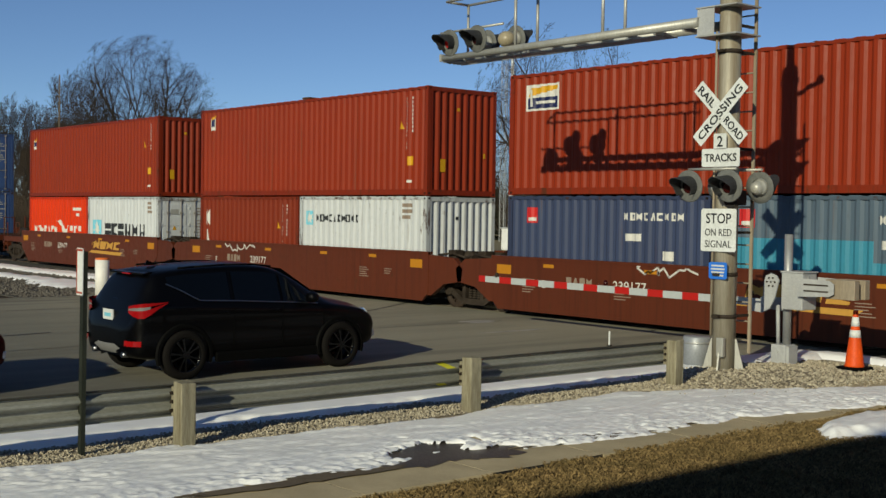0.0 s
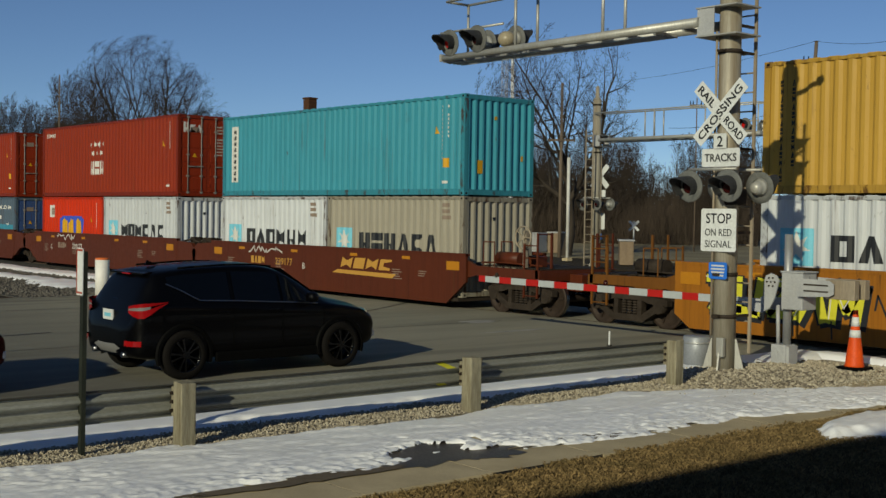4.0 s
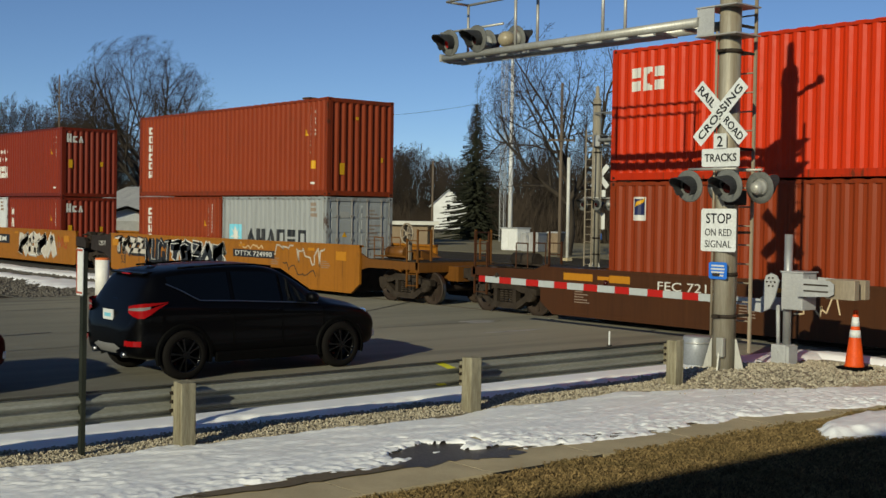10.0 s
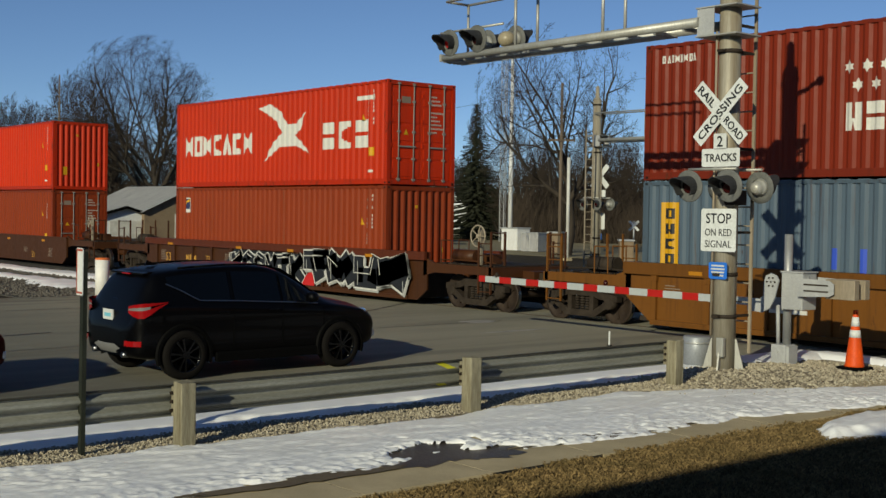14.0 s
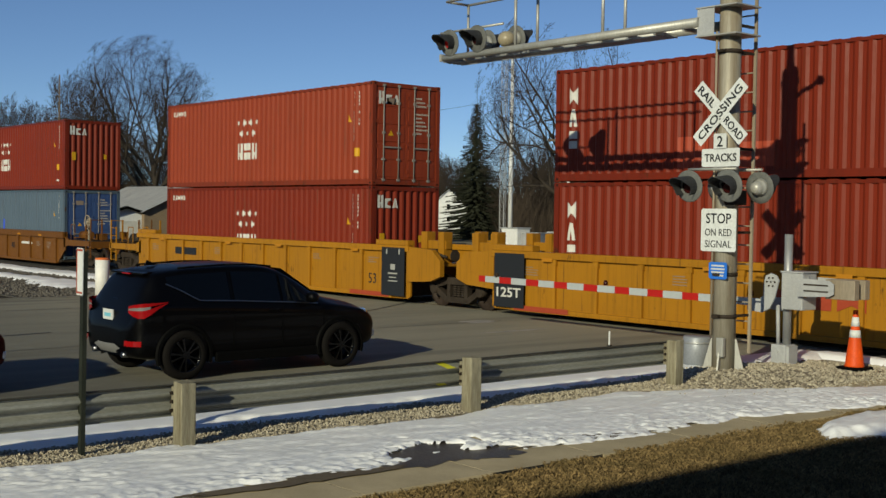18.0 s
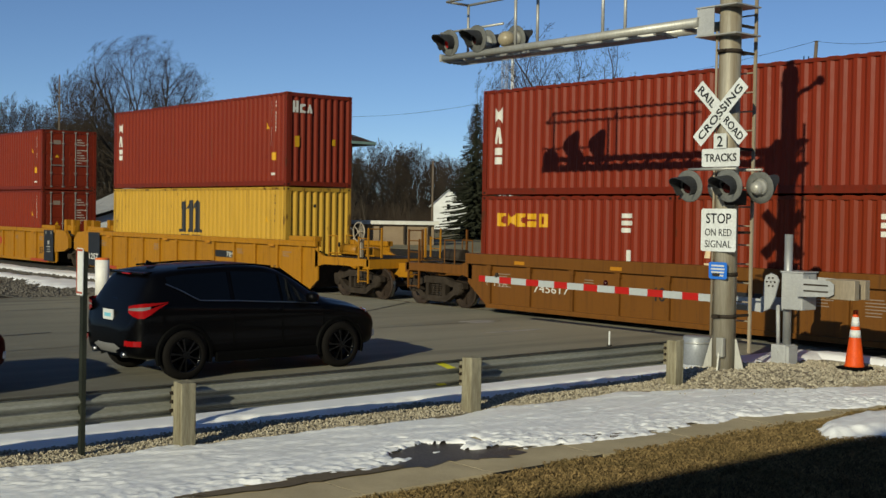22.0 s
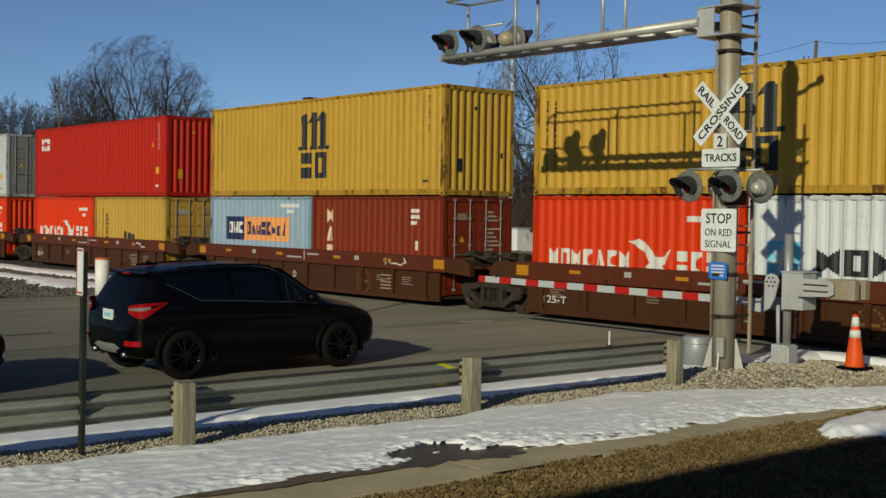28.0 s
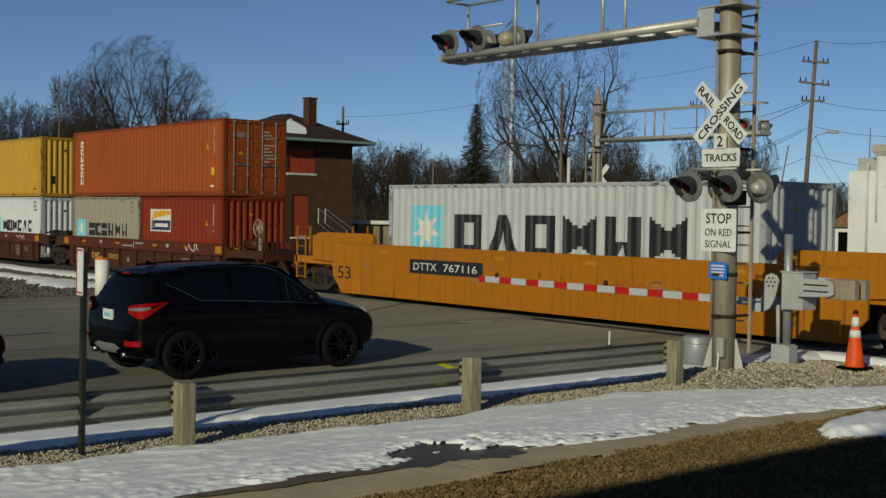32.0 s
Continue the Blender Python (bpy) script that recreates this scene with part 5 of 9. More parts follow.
high(U, z, tag_u("red forty-foot container with white stars and block marks", C96, "red", True, m_zim(L40, C96), seed=11))
U = 9.16
z = low20(U, white20(False, "white", 1, SEALAND), white20(False, "beige", 5))
high(U, z, tag_u("turquoise forty-foot container with a white vertical plate", C86, "teal", False, m_rect("white", 0.55, 0.92, 0.45, 2.25) + painted("black", [glyph(0.64, 2.0 - i * 0.19, 0.19, 0.13, i * 3 + 2) for i in range(9)], 0.008, True), seed=12))

# Three orange wells with graffiti
for i, U in enumerate((30.31, 49.70, 69.10)):
    car = well_car("orange well car covered in graffiti", "smooth", "car_orange", 1.95, "end" if i == 0 else "joint", "end" if i == 2 else "joint", 1.50)
    on_train(car, U, NEAR, 0)
    y = -0.2
    if i == 0:
        graffiti(car, -1.2, 2.4, 0.42, 1.36, 5, "lime", "black", y, 3, 0.24)
        for a, b in ((4.6, 7.0), (7.0, 9.6), (9.6, 11.9)):
            bm = bmesh.new()
            prism(bm, [(a, 0.30), (b + 0.05, 0.24), (b + 0.1, 1.30), (a + (b - a) * 0.5, 1.40), (a - 0.1, 1.25)], y - 0.001, y)
            part("graffiti", bm, MARK["black"], car)
        graffiti(car, 4.6, 12.0, 0.24, 1.42, 7, "silver", "black", y - 0.001, 5, 0.36)
        graffiti(car, 5.0, 11.6, 0.24, 1.42, 6, "silver", "black", y - 0.003, 6, 0.30)
        for a, b, c, d, col in ((3.9, 4.5, 0.3, 0.7, "cyan"), (4.0, 5.2, 0.95, 1.4, "red"), (11.6, 13.4, 0.25, 1.35, "cyan"), (11.0, 12.2, 1.0, 1.42, "red"), (6.2, 6.5, 0.9, 1.2, "red"), (8.4, 8.7, 0.3, 0.55, "red"), (10.0, 10.3, 0.5, 0.8, "red"), (12.2, 12.9, 0.7, 0.85, "amber")):
            bm = bmesh.new()
            prism(bm, [(a, c + 0.1), (a + (b - a) * 0.3, c), (b - 0.1, c), (b, c + (d - c) * 0.6), (b - (b - a) * 0.4, d), (a + 0.05, d - 0.1)], y - (0.0005 if col == "cyan" else 0.0125), y)
            part("graffiti", bm, MARK[col], car)
        scrawl(car, 12.3, 13.2, 0.8, 1.2, "white", y - 0.004, 8, 0.03)
        scrawl(car, 11.3, 11.9, 0.25, 0.5, "white", y - 0.004, 9, 0.03)
        scrawl(car, 2.6, 3.4, 0.5, 1.2, "black", y, 10, 0.04)
    elif i == 1:
        bm = bmesh.new()
        prism(bm, [(-1.9, 0.45), (1.7, 0.35), (2.1, 0.5), (1.75, 0.85), (2.05, 1.2), (1.5, 1.4), (-1.85, 1.42)], y - 0.001, y)
        part("graffiti", bm, MARK["black"], car)
        graffiti(car, -1.8, 1.6, 0.40, 1.38, 5, "lime", "black", y - 0.001, 11, 0.40)
        bm = bmesh.new()
        bx(bm, 4.5, 6.9, y - 0.005, y, 0.82, 1.22)
        part("panel_mark", bm, MARK["black"], car)
        flat_word(car, "white", 4.75, 0.90, 0.24, 3, 0.5, 0.12, y - 0.003, 2, 0.2)
        graffiti(car, 8.1, 12.1, 0.34, 1.42, 4, "chalk", "white", y, 13, 0.36)
        scrawl(car, 2.3, 4.2, 0.85, 1.3, "rustred", y, 14, 0.04)
        scrawl(car, 12.3, 13.4, 0.7, 1.3, "rustred", y, 15, 0.05)
    else:
        graffiti(car, -1.6, 0.9, 0.75, 1.44, 4, "chalk", "black", y, 17, 0.30)
        graffiti(car, 0.9, 2.9, 0.5, 1.42, 4, "black", "black", y, 18, 0.22)
        graffiti(car, 2.9, 6.6, 0.58, 1.42, 5, "black", "white", y, 19, 0.42)
        bm = bmesh.new()
        bx(bm, 7.2, 9.7, y - 0.005, y, 0.96, 1.2)
        part("panel_mark", bm, MARK["black"], car)
        flat_text(car, "DTTX 724990", "white", 8.45, 1.08, 0.22, y - 0.004, 2.2)
        scrawl(car, 6.6, 7.9, 0.36, 0.66, "black", y, 21, 0.03)
        scrawl(car, 9.6, 10.8, 1.05, 1.42, "chalk", y - 0.004, 22, 0.045)
        scrawl(car, 10.9, 12.4, 0.8, 1.4, "chalk", y, 24, 0.05)
        scrawl(car, 10.2, 12.0, 0.5, 0.9, "black", y, 25, 0.03)
        scrawl(car, 7.6, 9.0, 1.22, 1.45, "tan", y, 23, 0.03)
        flat_text(car, "53", "black", -0.9, 0.55, 0.42, y)
    if i:
        flat_text(car, "125T", "white", -2.75, 1.10, 0.26, -0.19, 0.62)
    flat_marks(car, "panel_mark", "amber", [(-1.8, -1.3, 1.05, 1.3), (13.0, 13.5, 1.05, 1.3)], y - 0.006)
U = 30.31
z = low20(U, white20(False, "white", 7, z=1.34), white20(True, "grey", 3))
high(U, z, tag_u("mustard yellow forty-foot container with black block marks", C86, "mustard", True, m_msc(L40, C86), seed=14, std="black"))
U = 49.70
z = low20(U, white20(False, "white", 9), container("dark red twenty-foot container with a vertical white word", L20, C86, "darkred", False, m_tex(C86) + m_std(L20, C86, "white", 6)))
high(U, z, tag_u("dark red forty-foot container with white stars and block marks", C96, "darkred", False, m_zim(L40, C96), seed=15))
U = 69.10
z = low20(U, container("rust-red twenty-foot container with a vertical white word", L20, C86, "rust_orange", False, m_triton(C86) + m_std(L20, C86, "white", 8)), white20(True, "grey", 6))
high(U, z, tag_u("plain rust-red forty-foot container with a vertical white word", C96, "rust_orange", False, m_triton(C96), seed=17))

# Brown well with a red stack
U = 92.39
car = well_car("low brown well car with white stencils", "smooth", "car_maroon", 1.95, "end", "end", 1.22)
on_train(car, U, NEAR, 0)
flat_text(car, "FEC 72154", "white", 2.45, 0.97, 0.26, -0.2, 1.75)
scrawl(car, 5.0, 6.0, 0.55, 1.15, "tan", -0.2, 31, 0.03)
flat_text(car, "53", "gold", 10.6, 0.42, 0.34, -0.2)
flat_marks(car, "panel_mark", "amber", [(0.2, 0.8, 0.96, 1.12), (-1.2, -0.3, 0.96, 1.12)], -0.2)
cai = lambda H, x=0.55: m_word("white", x, H - 0.95, 0.5, 3, 0.26, 0.05, 4, 0.36)
z = low40(U, tag_u("rust-red forty-foot container with a small navy sign", C96, "rust_orange", True, m_flor(0.65, 2.05, 0.38), seed=18))
high(U, z, tag_u("orange-red forty-foot container with a white badge", C96, "orange_red", False, cai(C96), seed=19))

# Brown ribbed well with black and white graffiti
U = 115.61
car = well_car("brown ribbed well car with black and white graffiti", "rib", "car_maroon", 1.95, "end", "end", 1.42, 0.22)
on_train(car, U, NEAR, 0)
bm = bmesh.new()
prism(bm, [(4.0, 0.26), (8.3, 0.26), (8.5, 0.7), (8.2, 1.16), (4.4, 1.19), (3.9, 0.8)], -0.203, -0.19)
part("graffiti", bm, MARK["black"], car)
graffiti(car, 4.2, 8.4, 0.25, 1.19, 6, "black", "white", -0.203, 33, 0.42)
graffiti(car, 8.6, 13.4, 0.25, 1.40, 4, "black", "white", -0.222, 35, 0.46)
for a in (3.5, 8.2):
    bm = bmesh.new()
    prism(bm, [(a, 0.25), (a + 0.8, 0.25), (a + 0.75, 0.75), (a + 0.3, 0.5)], -0.206, -0.19)
    part("graffiti", bm, MARK["red"], car)
flat_text(car, "53", "gold", -0.3, 0.78, 0.42, -0.125)
flat_text(car, "730", "gold", 2.6, 0.80, 0.28, -0.125)
flat_word(car, "gold", 1.0, 0.70, 0.20, 3, 0.18, 0.08, -0.125, 2)
wing = [(5.35 + 3.0 * a, 0.78 + 1.8 * b) for a, b in BIRD]
z = low40(U, tag_u("rust-red forty-foot container with a small navy sign", C96, "rust_orange", False, m_flor(0.65, 2.05, 0.38), seed=20))
high(U, z, tag_u("bright orange-red forty-foot container with large white lettering", C96, "orange_red", True,
                 m_word("white", 0.6, 1.05, 0.68, 7, 0.52, 0.13, 2, 0.24) + m_word("white", 9.0, 1.05, 0.78, 3, 0.62, 0.2, 4, 0.24) + m_poly("white", wing) + m_rect("white", 10.7, 11.6, 2.38, 2.5), seed=21))

# Short rusty orange well with a blue box
U = 136.97
car = well_car("rusty orange ribbed well car", "rib", "car_rust", 0.35, "end", "end", 1.45, 0.26)
on_train(car, U, NEAR, 0)
flat_text(car, "40", "black", 6.8, 0.75, 0.42, -0.125)
flat_marks(car, "panel_mark", "white", [(7.8, 9.0, 0.85, 0.95), (3.0, 4.2, 0.6, 0.68)], -0.125)
z = low40(U, tag_u("steel blue forty-foot container with a yellow strip", C96, "steel_blue", True,
                   m_rect("yellow", 0.5, 0.95, 0.3, 2.45) + painted("black", [glyph(0.6, 2.1 - i * 0.32, 0.25, 0.22, i * 4 + 1) for i in range(6)], 0.008) + m_rect("blue", 4.6, 4.72, 1.2, 1.6) + m_rect("blue", 5.2, 5.32, 1.0, 1.6), seed=22, door_col="blue"))
high(U, z, tag_u("red forty-foot container with white stars and block marks", C96, "darkred", False, m_zim(L40, C96), seed=23))

# Three yellow ribbed wells
for i, U in enumerate((158.24, 177.58, 196.87)):
    car = well_car("yellow ribbed well car with red safety stripes", "rib", "car_yellow", 1.95, "end" if i == 0 else "joint", "end" if i == 2 else "joint", 1.56, 0.16, True)
    on_train(car, U, NEAR, 0)
    for x0, x1 in ((-1.9, -0.5), (L40 + 0.5, L40 + 1.9)):
        bm = bmesh.new()
        bbx(bm, x0, x1, -0.20, 0.05, 1.562, 1.70, 0.015)
        part("end_shoulder", bm, P["car_yellow"], car)
    flat_marks(car, "safety_stripe", "rustred", [(-1.1, 0.7, 0.15, 0.27), (L40 - 0.7, L40 + 1.1, 0.15, 0.27)], -0.2)
    if i != 2:
        flat_marks(car, "panel_mark", "black", [(13.0, 14.0, 0.20, 1.50)], -0.226)
        flat_marks(car, "stencil", "silver", [(13.2, 13.25, 1.32, 1.46), (13.75, 13.8, 1.32, 1.46), (13.4, 13.6, 0.9, 1.05), (13.3, 13.7, 0.78, 0.82), (13.35, 13.65, 0.68, 0.71), (13.3, 13.7, 0.58, 0.61)], -0.232)
        flat_text(car, "53", "black", 12.45, 0.62, 0.40, -0.125)
    else:
        flat_text(car, "53", "black", 11.9, 0.62, 0.40, -0.125)
    if i:
        flat_marks(car, "panel_mark", "black", [(-1.78, -0.74, 0.20, 1.50)], -0.226)
        flat_text(car, "125T", "white", -1.26, 0.56, 0.32, -0.232, 0.84, 0.006)
    if i == 0:
        flat_marks(car, "panel_mark", "black", [(0.9, 2.4, 0.9, 1.14)], -0.132)
    if i == 1:
        flat_word(car, "rustred", 6.1, 0.72, 0.42, 3, 0.6, 0.12, -0.13, 2)
    if i == 2:
        flat_marks(car, "panel_mark", "black", [(7.9, 9.4, 0.9, 1.12)], -0.132)
        flat_text(car, "789", "white", 9.1, 1.0, 0.24, -0.138, 0.5)
U = 158.24
z = low40(U, tag_u("red forty-foot container with white stars", C96, "darkred", False, m_zim(L40, C96), seed=24))
high(U, z, tag_u("faded red forty-foot container with white stars and block marks", C96, "faded_red", True, m_zim(L40, C96), seed=25))
U = 177.58
z = low40(U, tag_u("dark red forty-foot container with steel door rods", C96, "darkred", True, m_tex(C96), seed=26))
high(U, z, tag_u("dark red forty-foot container with a repaired side", C86, "darkred", True, m_tex(C86) + m_rect("rustred", 3.6, 4.4, 0.25, 0.9) + m_rect("rustred", 4.8, 6.0, 0.25, 0.75), seed=27))
U = 196.87
z = low40(U, tag_u("yellow forty-foot container with a black block mark", C96, "yellow", False, m_msc(L40, C96), seed=28, std="black"))
high(U, z, tag_u("dark red forty-foot container with a vertical white word", C96, "darkred", False, m_tex(C96), seed=29))

# Short rusty orange well
U = 218.08
car = well_car("rusty orange ribbed well car with white numbers", "rib", "car_rust", 0.35, "end", "end", 1.45, 0.26)
on_train(car, U, NEAR, 0)
flat_text(car, "745617", "white", 2.6, 0.70, 0.26, -0.125, 1.15)
flat_text(car, "DTTX", "chalk", 0.75, 0.76, 0.24, -0.125, 0.75)
flat_text(car, "40", "black", 5.8, 0.78, 0.42, -0.125)
flat_marks(car, "panel_mark", "black", [(7.2, 8.4, 0.6, 0.95), (1.3, 1.8, 0.75, 0.9)], -0.125)
gold20 = lambda doors: container("brown-red twenty-foot container with a vertical cream word", L20, C86, "brownred", doors, m_col("tan", 0.75, 2.35, 2.1, 4, 0.30, 1) + m_code("white", 4.7, 2.25, 3, 0.16, 0.35) + m_rect("white", 4.85, 5.0, 1.15, 1.4))
z = low20(U, container("red twenty-foot container with a yellow word", L20, C86, "darkred", False, m_word("yellow", 0.55, 1.85, 0.32, 5, 0.30, 0.06, 3, 0.36) + m_code("white", 4.6, 2.2, 3, 0.16, 0.35) + m_rect("white", 4.75, 4.9, 1.15, 1.4)), gold20(True))
high(U, z, tag_u("dark red forty-foot container with a vertical white word", C86, "darkred", False, m_tex(C86), seed=31))

# Five dark brown wells with a broad upper sill
for i, U in enumerate((237.51, 253.07, 268.46, 283.97, 299.52)):
    car = well_car("dark brown ribbed well car with a red-brown sill", "rib", "car_maroon", 0.35, "end" if i == 0 else "joint", "end" if i == 4 else "joint", 1.32, 0.40)
    on_train(car, U, NEAR, 0)
    y = -0.125
    flat_text(car, "BCDEA"[i], "white", 5.4 if i else 6.2, 0.55, 0.26, y)
    if i:
        flat_text(car, "125-T", "white", 0.9, 0.48, 0.24, y, 0.75)
    if i in (0, 4):
        flat_word(car, "gold", 2.2, 0.5, 0.22, 4, 0.18, 0.06, y, 3)
        flat_text(car, "238020", "gold", 4.2, 0.61, 0.26, y, 1.05)
    bm = bmesh.new()
    t = bmesh.new()
    n = 18
    q = [(0.3 * math.cos(2 * math.pi * k / n), 0.3 * math.sin(2 * math.pi * k / n)) for k in range(n + 1)]
    ribbon(t, q, 0.05, y)
    ribbon(t, [(-0.2, 0), (0.2, 0)], 0.06, y)
    ribbon(t, [(0, -0.2), (0, 0.2)], 0.06, y)
    add_bm(bm, t, Matrix.Translation((8.9, 0, 0.52)))
    fine_part("round_badge", bm, MARK["amber_dim"], car)
    flat_marks(car, "stencil", "dim", [(9.7, 10.3, 0.35 + k * 0.09, 0.39 + k * 0.09) for k in range(5)] + [(6.02, 6.07, 1.0, 1.28), (5.1, 5.9, 1.05, 1.11), (6.2, 6.8, 1.16, 1.22)], -0.1 if False else y)
    flat_marks(car, "stencil", "silver", [(6.02, 6.07, 1.0, 1.28), (5.1, 5.9, 1.05, 1.10), (6.2, 6.8, 1.16, 1.21), (3.1, 3.3, 1.1, 1.22), (8.6, 8.8, 1.1, 1.22)], -0.224)
    flat_marks(car, "panel_mark", "amber", [(-0.3, 0.1, 1.0, 1.24), (L40 - 0.1, L40 + 0.32, 1.0, 1.24)], -0.224)
    scrawl(car, 10.0 if i else 0.8, 11.0 if i else 1.7, 1.02, 1.26, "white", -0.224, 40 + i, 0.035)
U = 237.51
z = low20(U, container("brown-red twenty-foot container with a small navy sign", L20, C86, "brownred", False, m_flor(0.7, 1.7, 0.38) + m_std(L20, C86, "white", 5)), orange20(False))
high(U, z, tag_u("light grey forty-foot container with large black lettering", C96, "pale_grey", True, m_star(1.05, 0.55, 1.5) + m_word("black", 3.05, 0.85, 0.98, 6, 0.95, 0.24, 1, 0.28), seed=33, std="dim", door_col="door_grey"))
U = 253.07
z = low20(U, orange20(False), container("yellow twenty-foot container with a black block mark", L20, C86, "mustard", True,
                                         m_col("black", 0.7, 2.2, 1.4, 8, 0.10, 3) + m_col("black", 1.05, 2.0, 1.2, 7, 0.10, 5) + [("black", lambda bm: [strip(bm, 2.55 + k * 0.36, 2.80 + k * 0.36, 0.45, 1.3 - 0.05 * k) for k in range(3)] + [strip(bm, 2.4, 3.75, 0.40, 0.5)])]))
high(U, z, tag_u("bright red forty-foot container with a white badge", C96, "bright_red", False, cai(C96, 0.6), seed=34))
U = 268.46
z = low20(U, container("pale blue twenty-foot container with a navy and orange sign", L20, C86, "sky", False,
                       m_rect("navy", 1.05, 2.2, 1.2, 1.95) + m_rect("orange", 2.2, 4.8, 1.2, 1.95) + painted("white", [glyph(1.2 + k * 0.32, 1.42, 0.24, 0.36, k * 4 + 1) for k in range(3)], 0.008) +
                       painted("navy", [glyph(2.35 + k * 0.30, 1.38, 0.2, 0.42 if k in (0, 3, 4, 7) else 0.30, k * 5 + 1, 0.36) for k in range(8)], 0.008) + m_rect("white", 4.3, 5.35, 2.26, 2.37) + m_rect("white", 4.7, 5.05, 2.08, 2.19)), gold20(True))
high(U, z, tag_u("yellow forty-foot container with black block marks", C96, "yellow", False, m_msc(L40, C96), seed=35, std="black"))
U = 283.97
z = low20(U, orange20(False), white20(False, "white", 8, SEALAND))
high(U, z, tag_u("dented yellow forty-foot container with black block marks", C86, "yellow", False, m_msc(L40, C86), seed=36, std="black"))
U = 299.52
z = low20(U, white20(False, "beige", 4), container("red twenty-foot container with a yellow and navy sign", L20, C86, "brownred", False, m_beacon(0.8, 1.35, 1.5, 0.8) + m_std(L20, C86, "white", 9)))
high(U, z, tag_u("rust-orange forty-foot container with steel door rods", C86, "tawny", True, m_triton(C86, 1.8), seed=37))

# Amber well with one box
U = 320.75
car = well_car("smooth amber well car with a black number panel", "smooth", "car_amber", 1.95, "end", "end", 1.54)
on_train(car, U, NEAR, 0)
flat_text(car, "53", "black", -1.78, 0.72, 0.50, -0.208, 0.62)
bm = bmesh.new()
bx(bm, 1.2, 4.1, -0.206, -0.2, 0.85, 1.22)
part("panel_mark", bm, MARK["black"], car)
flat_text(car, "DTTX", "white", 1.85, 1.035, 0.28, -0.207, 0.95)
flat_text(car, "767116", "white", 3.25, 1.035, 0.28, -0.207, 1.3)
scrawl(car, 8.2, 9.8, 0.85, 1.05, "rustred", -0.2, 51, 0.02)
load(U, FLOOR, (container("light grey forty-foot container with large black lettering and rusty edges", L40, C96, "pale_grey", False, m_star(0.95, 1.05, 1.3) + m_word("black", 2.75, 1.15, 0.98, 6, 1.05, 0.24, 1, 0.28), frame_col="pale_grey"), L40))
for side in (0, 1):
    turn = (lambda x: x) if side == 0 else (lambda x: L40 - x)
    bm = bmesh.new()
    prism(bm, [(turn(x), z) for x, z in ((-3.4, 1.05), (-3.4, 1.72), (-3.0, 1.84), (-0.54, 1.84), (-0.42, 1.74), (-0.42, 1.562), (-2.36, 1.562), (-2.36, 1.0))], -0.212, -0.10)
    part("end_shoulder", bm, P["car_amber"], car)
    bm = bmesh.new()
    prism(bm, [(turn(x), z) for x, z in ((-2.35, 0.62), (-2.35, 1.556), (-1.0, 1.556), (-1.0, 0.14), (-1.9, 0.14))], -0.206, -0.14)
    part("end_plate", bm, P["car_amber"], car)

# ---------------------------------------------------------------- crossing signals
def label_text(parent, text, size, x, y, z, mat=None, width=None, turn=0.0, bold=0.0):
    bm = text_bm(text, size, width, bold)
    ob = part("lettering", bm, mat or MARK["black"], parent)
    ob.matrix_basis = pose(x, y, z) @ Matrix.Rotation(radians(turn), 4, "Y")
    return ob


def plate(w, h, t=0.004, r=0.03):
    """A sign's plate with rounded corners, upright, which faces -y."""
    bm = bmesh.new()
    pts = []
    for cx, cz, a0 in ((w / 2 - r, h / 2 - r, 0), (-w / 2 + r, h / 2 - r, 90), (-w / 2 + r, -h / 2 + r, 180), (w / 2 - r, -h / 2 + r, 270)):
        for i in range(5):
            a = radians(a0 + i * 22.5)
            pts.append((cx + r * math.cos(a), cz + r * math.sin(a)))
    prism(bm, pts, -t, t)
    return bm


def flasher(parent, x, y, z, face, lens, rad=0.25):
    """A signal lamp with its round shield and hood. face: -1 towards -y, 1 towards +y."""
    m = pose(x, y, z, 7 if face < 0 else -7, 0, 2 if face < 0 else 180)
    bm = bmesh.new()
    lathe(bm, [(0.15, 0.0), (rad, 0.0), (rad, 0.012), (rad - 0.015, 0.02), (0.15, 0.02)], pose(0, 0, 0, 90), 32)
    shield = part("shield", bm, SHIELD, parent)
    shield.matrix_basis = m
    bm = bmesh.new()
    lathe(bm, [(0.0, -0.17), (0.05, -0.165), (0.09, -0.13), (0.105, -0.06), (0.11, -0.02), (0.15, 0.0)], pose(0, 0, 0, 90), 24)
    part("housing", bm, ALU, shield, "round grey lamp housing")
    bm = bmesh.new()
    lathe(bm, [(0.0, 0.035), (0.08, 0.03), (0.15, 0.01), (0.15, 0.0)], pose(0, 0, 0, 90), 24)
    part("lens", bm, lens, shield, "round red lens")
    bm = bmesh.new()
    n = 16
    a = [radians(-50 + 280 * i / n) for i in range(n + 1)]
    rows = [[bm.verts.new((q * math.cos(t), -d * (0.45 + 0.55 * max(0.0, math.sin(t)) ** 0.7), q * math.sin(t))) for t in a] for q, d in ((0.162, 0.0), (0.168, 0.40), (0.161, 0.398), (0.155, 0.0))]
    for p, q in zip(rows, rows[1:]):
        for i in range(n):
            bm.faces.new((p[i], p[i + 1], q[i + 1], q[i]))
    bmesh.ops.recalc_face_normals(bm, faces=bm.faces)
    part("hood", bm, LAMP_BLACK, shield)


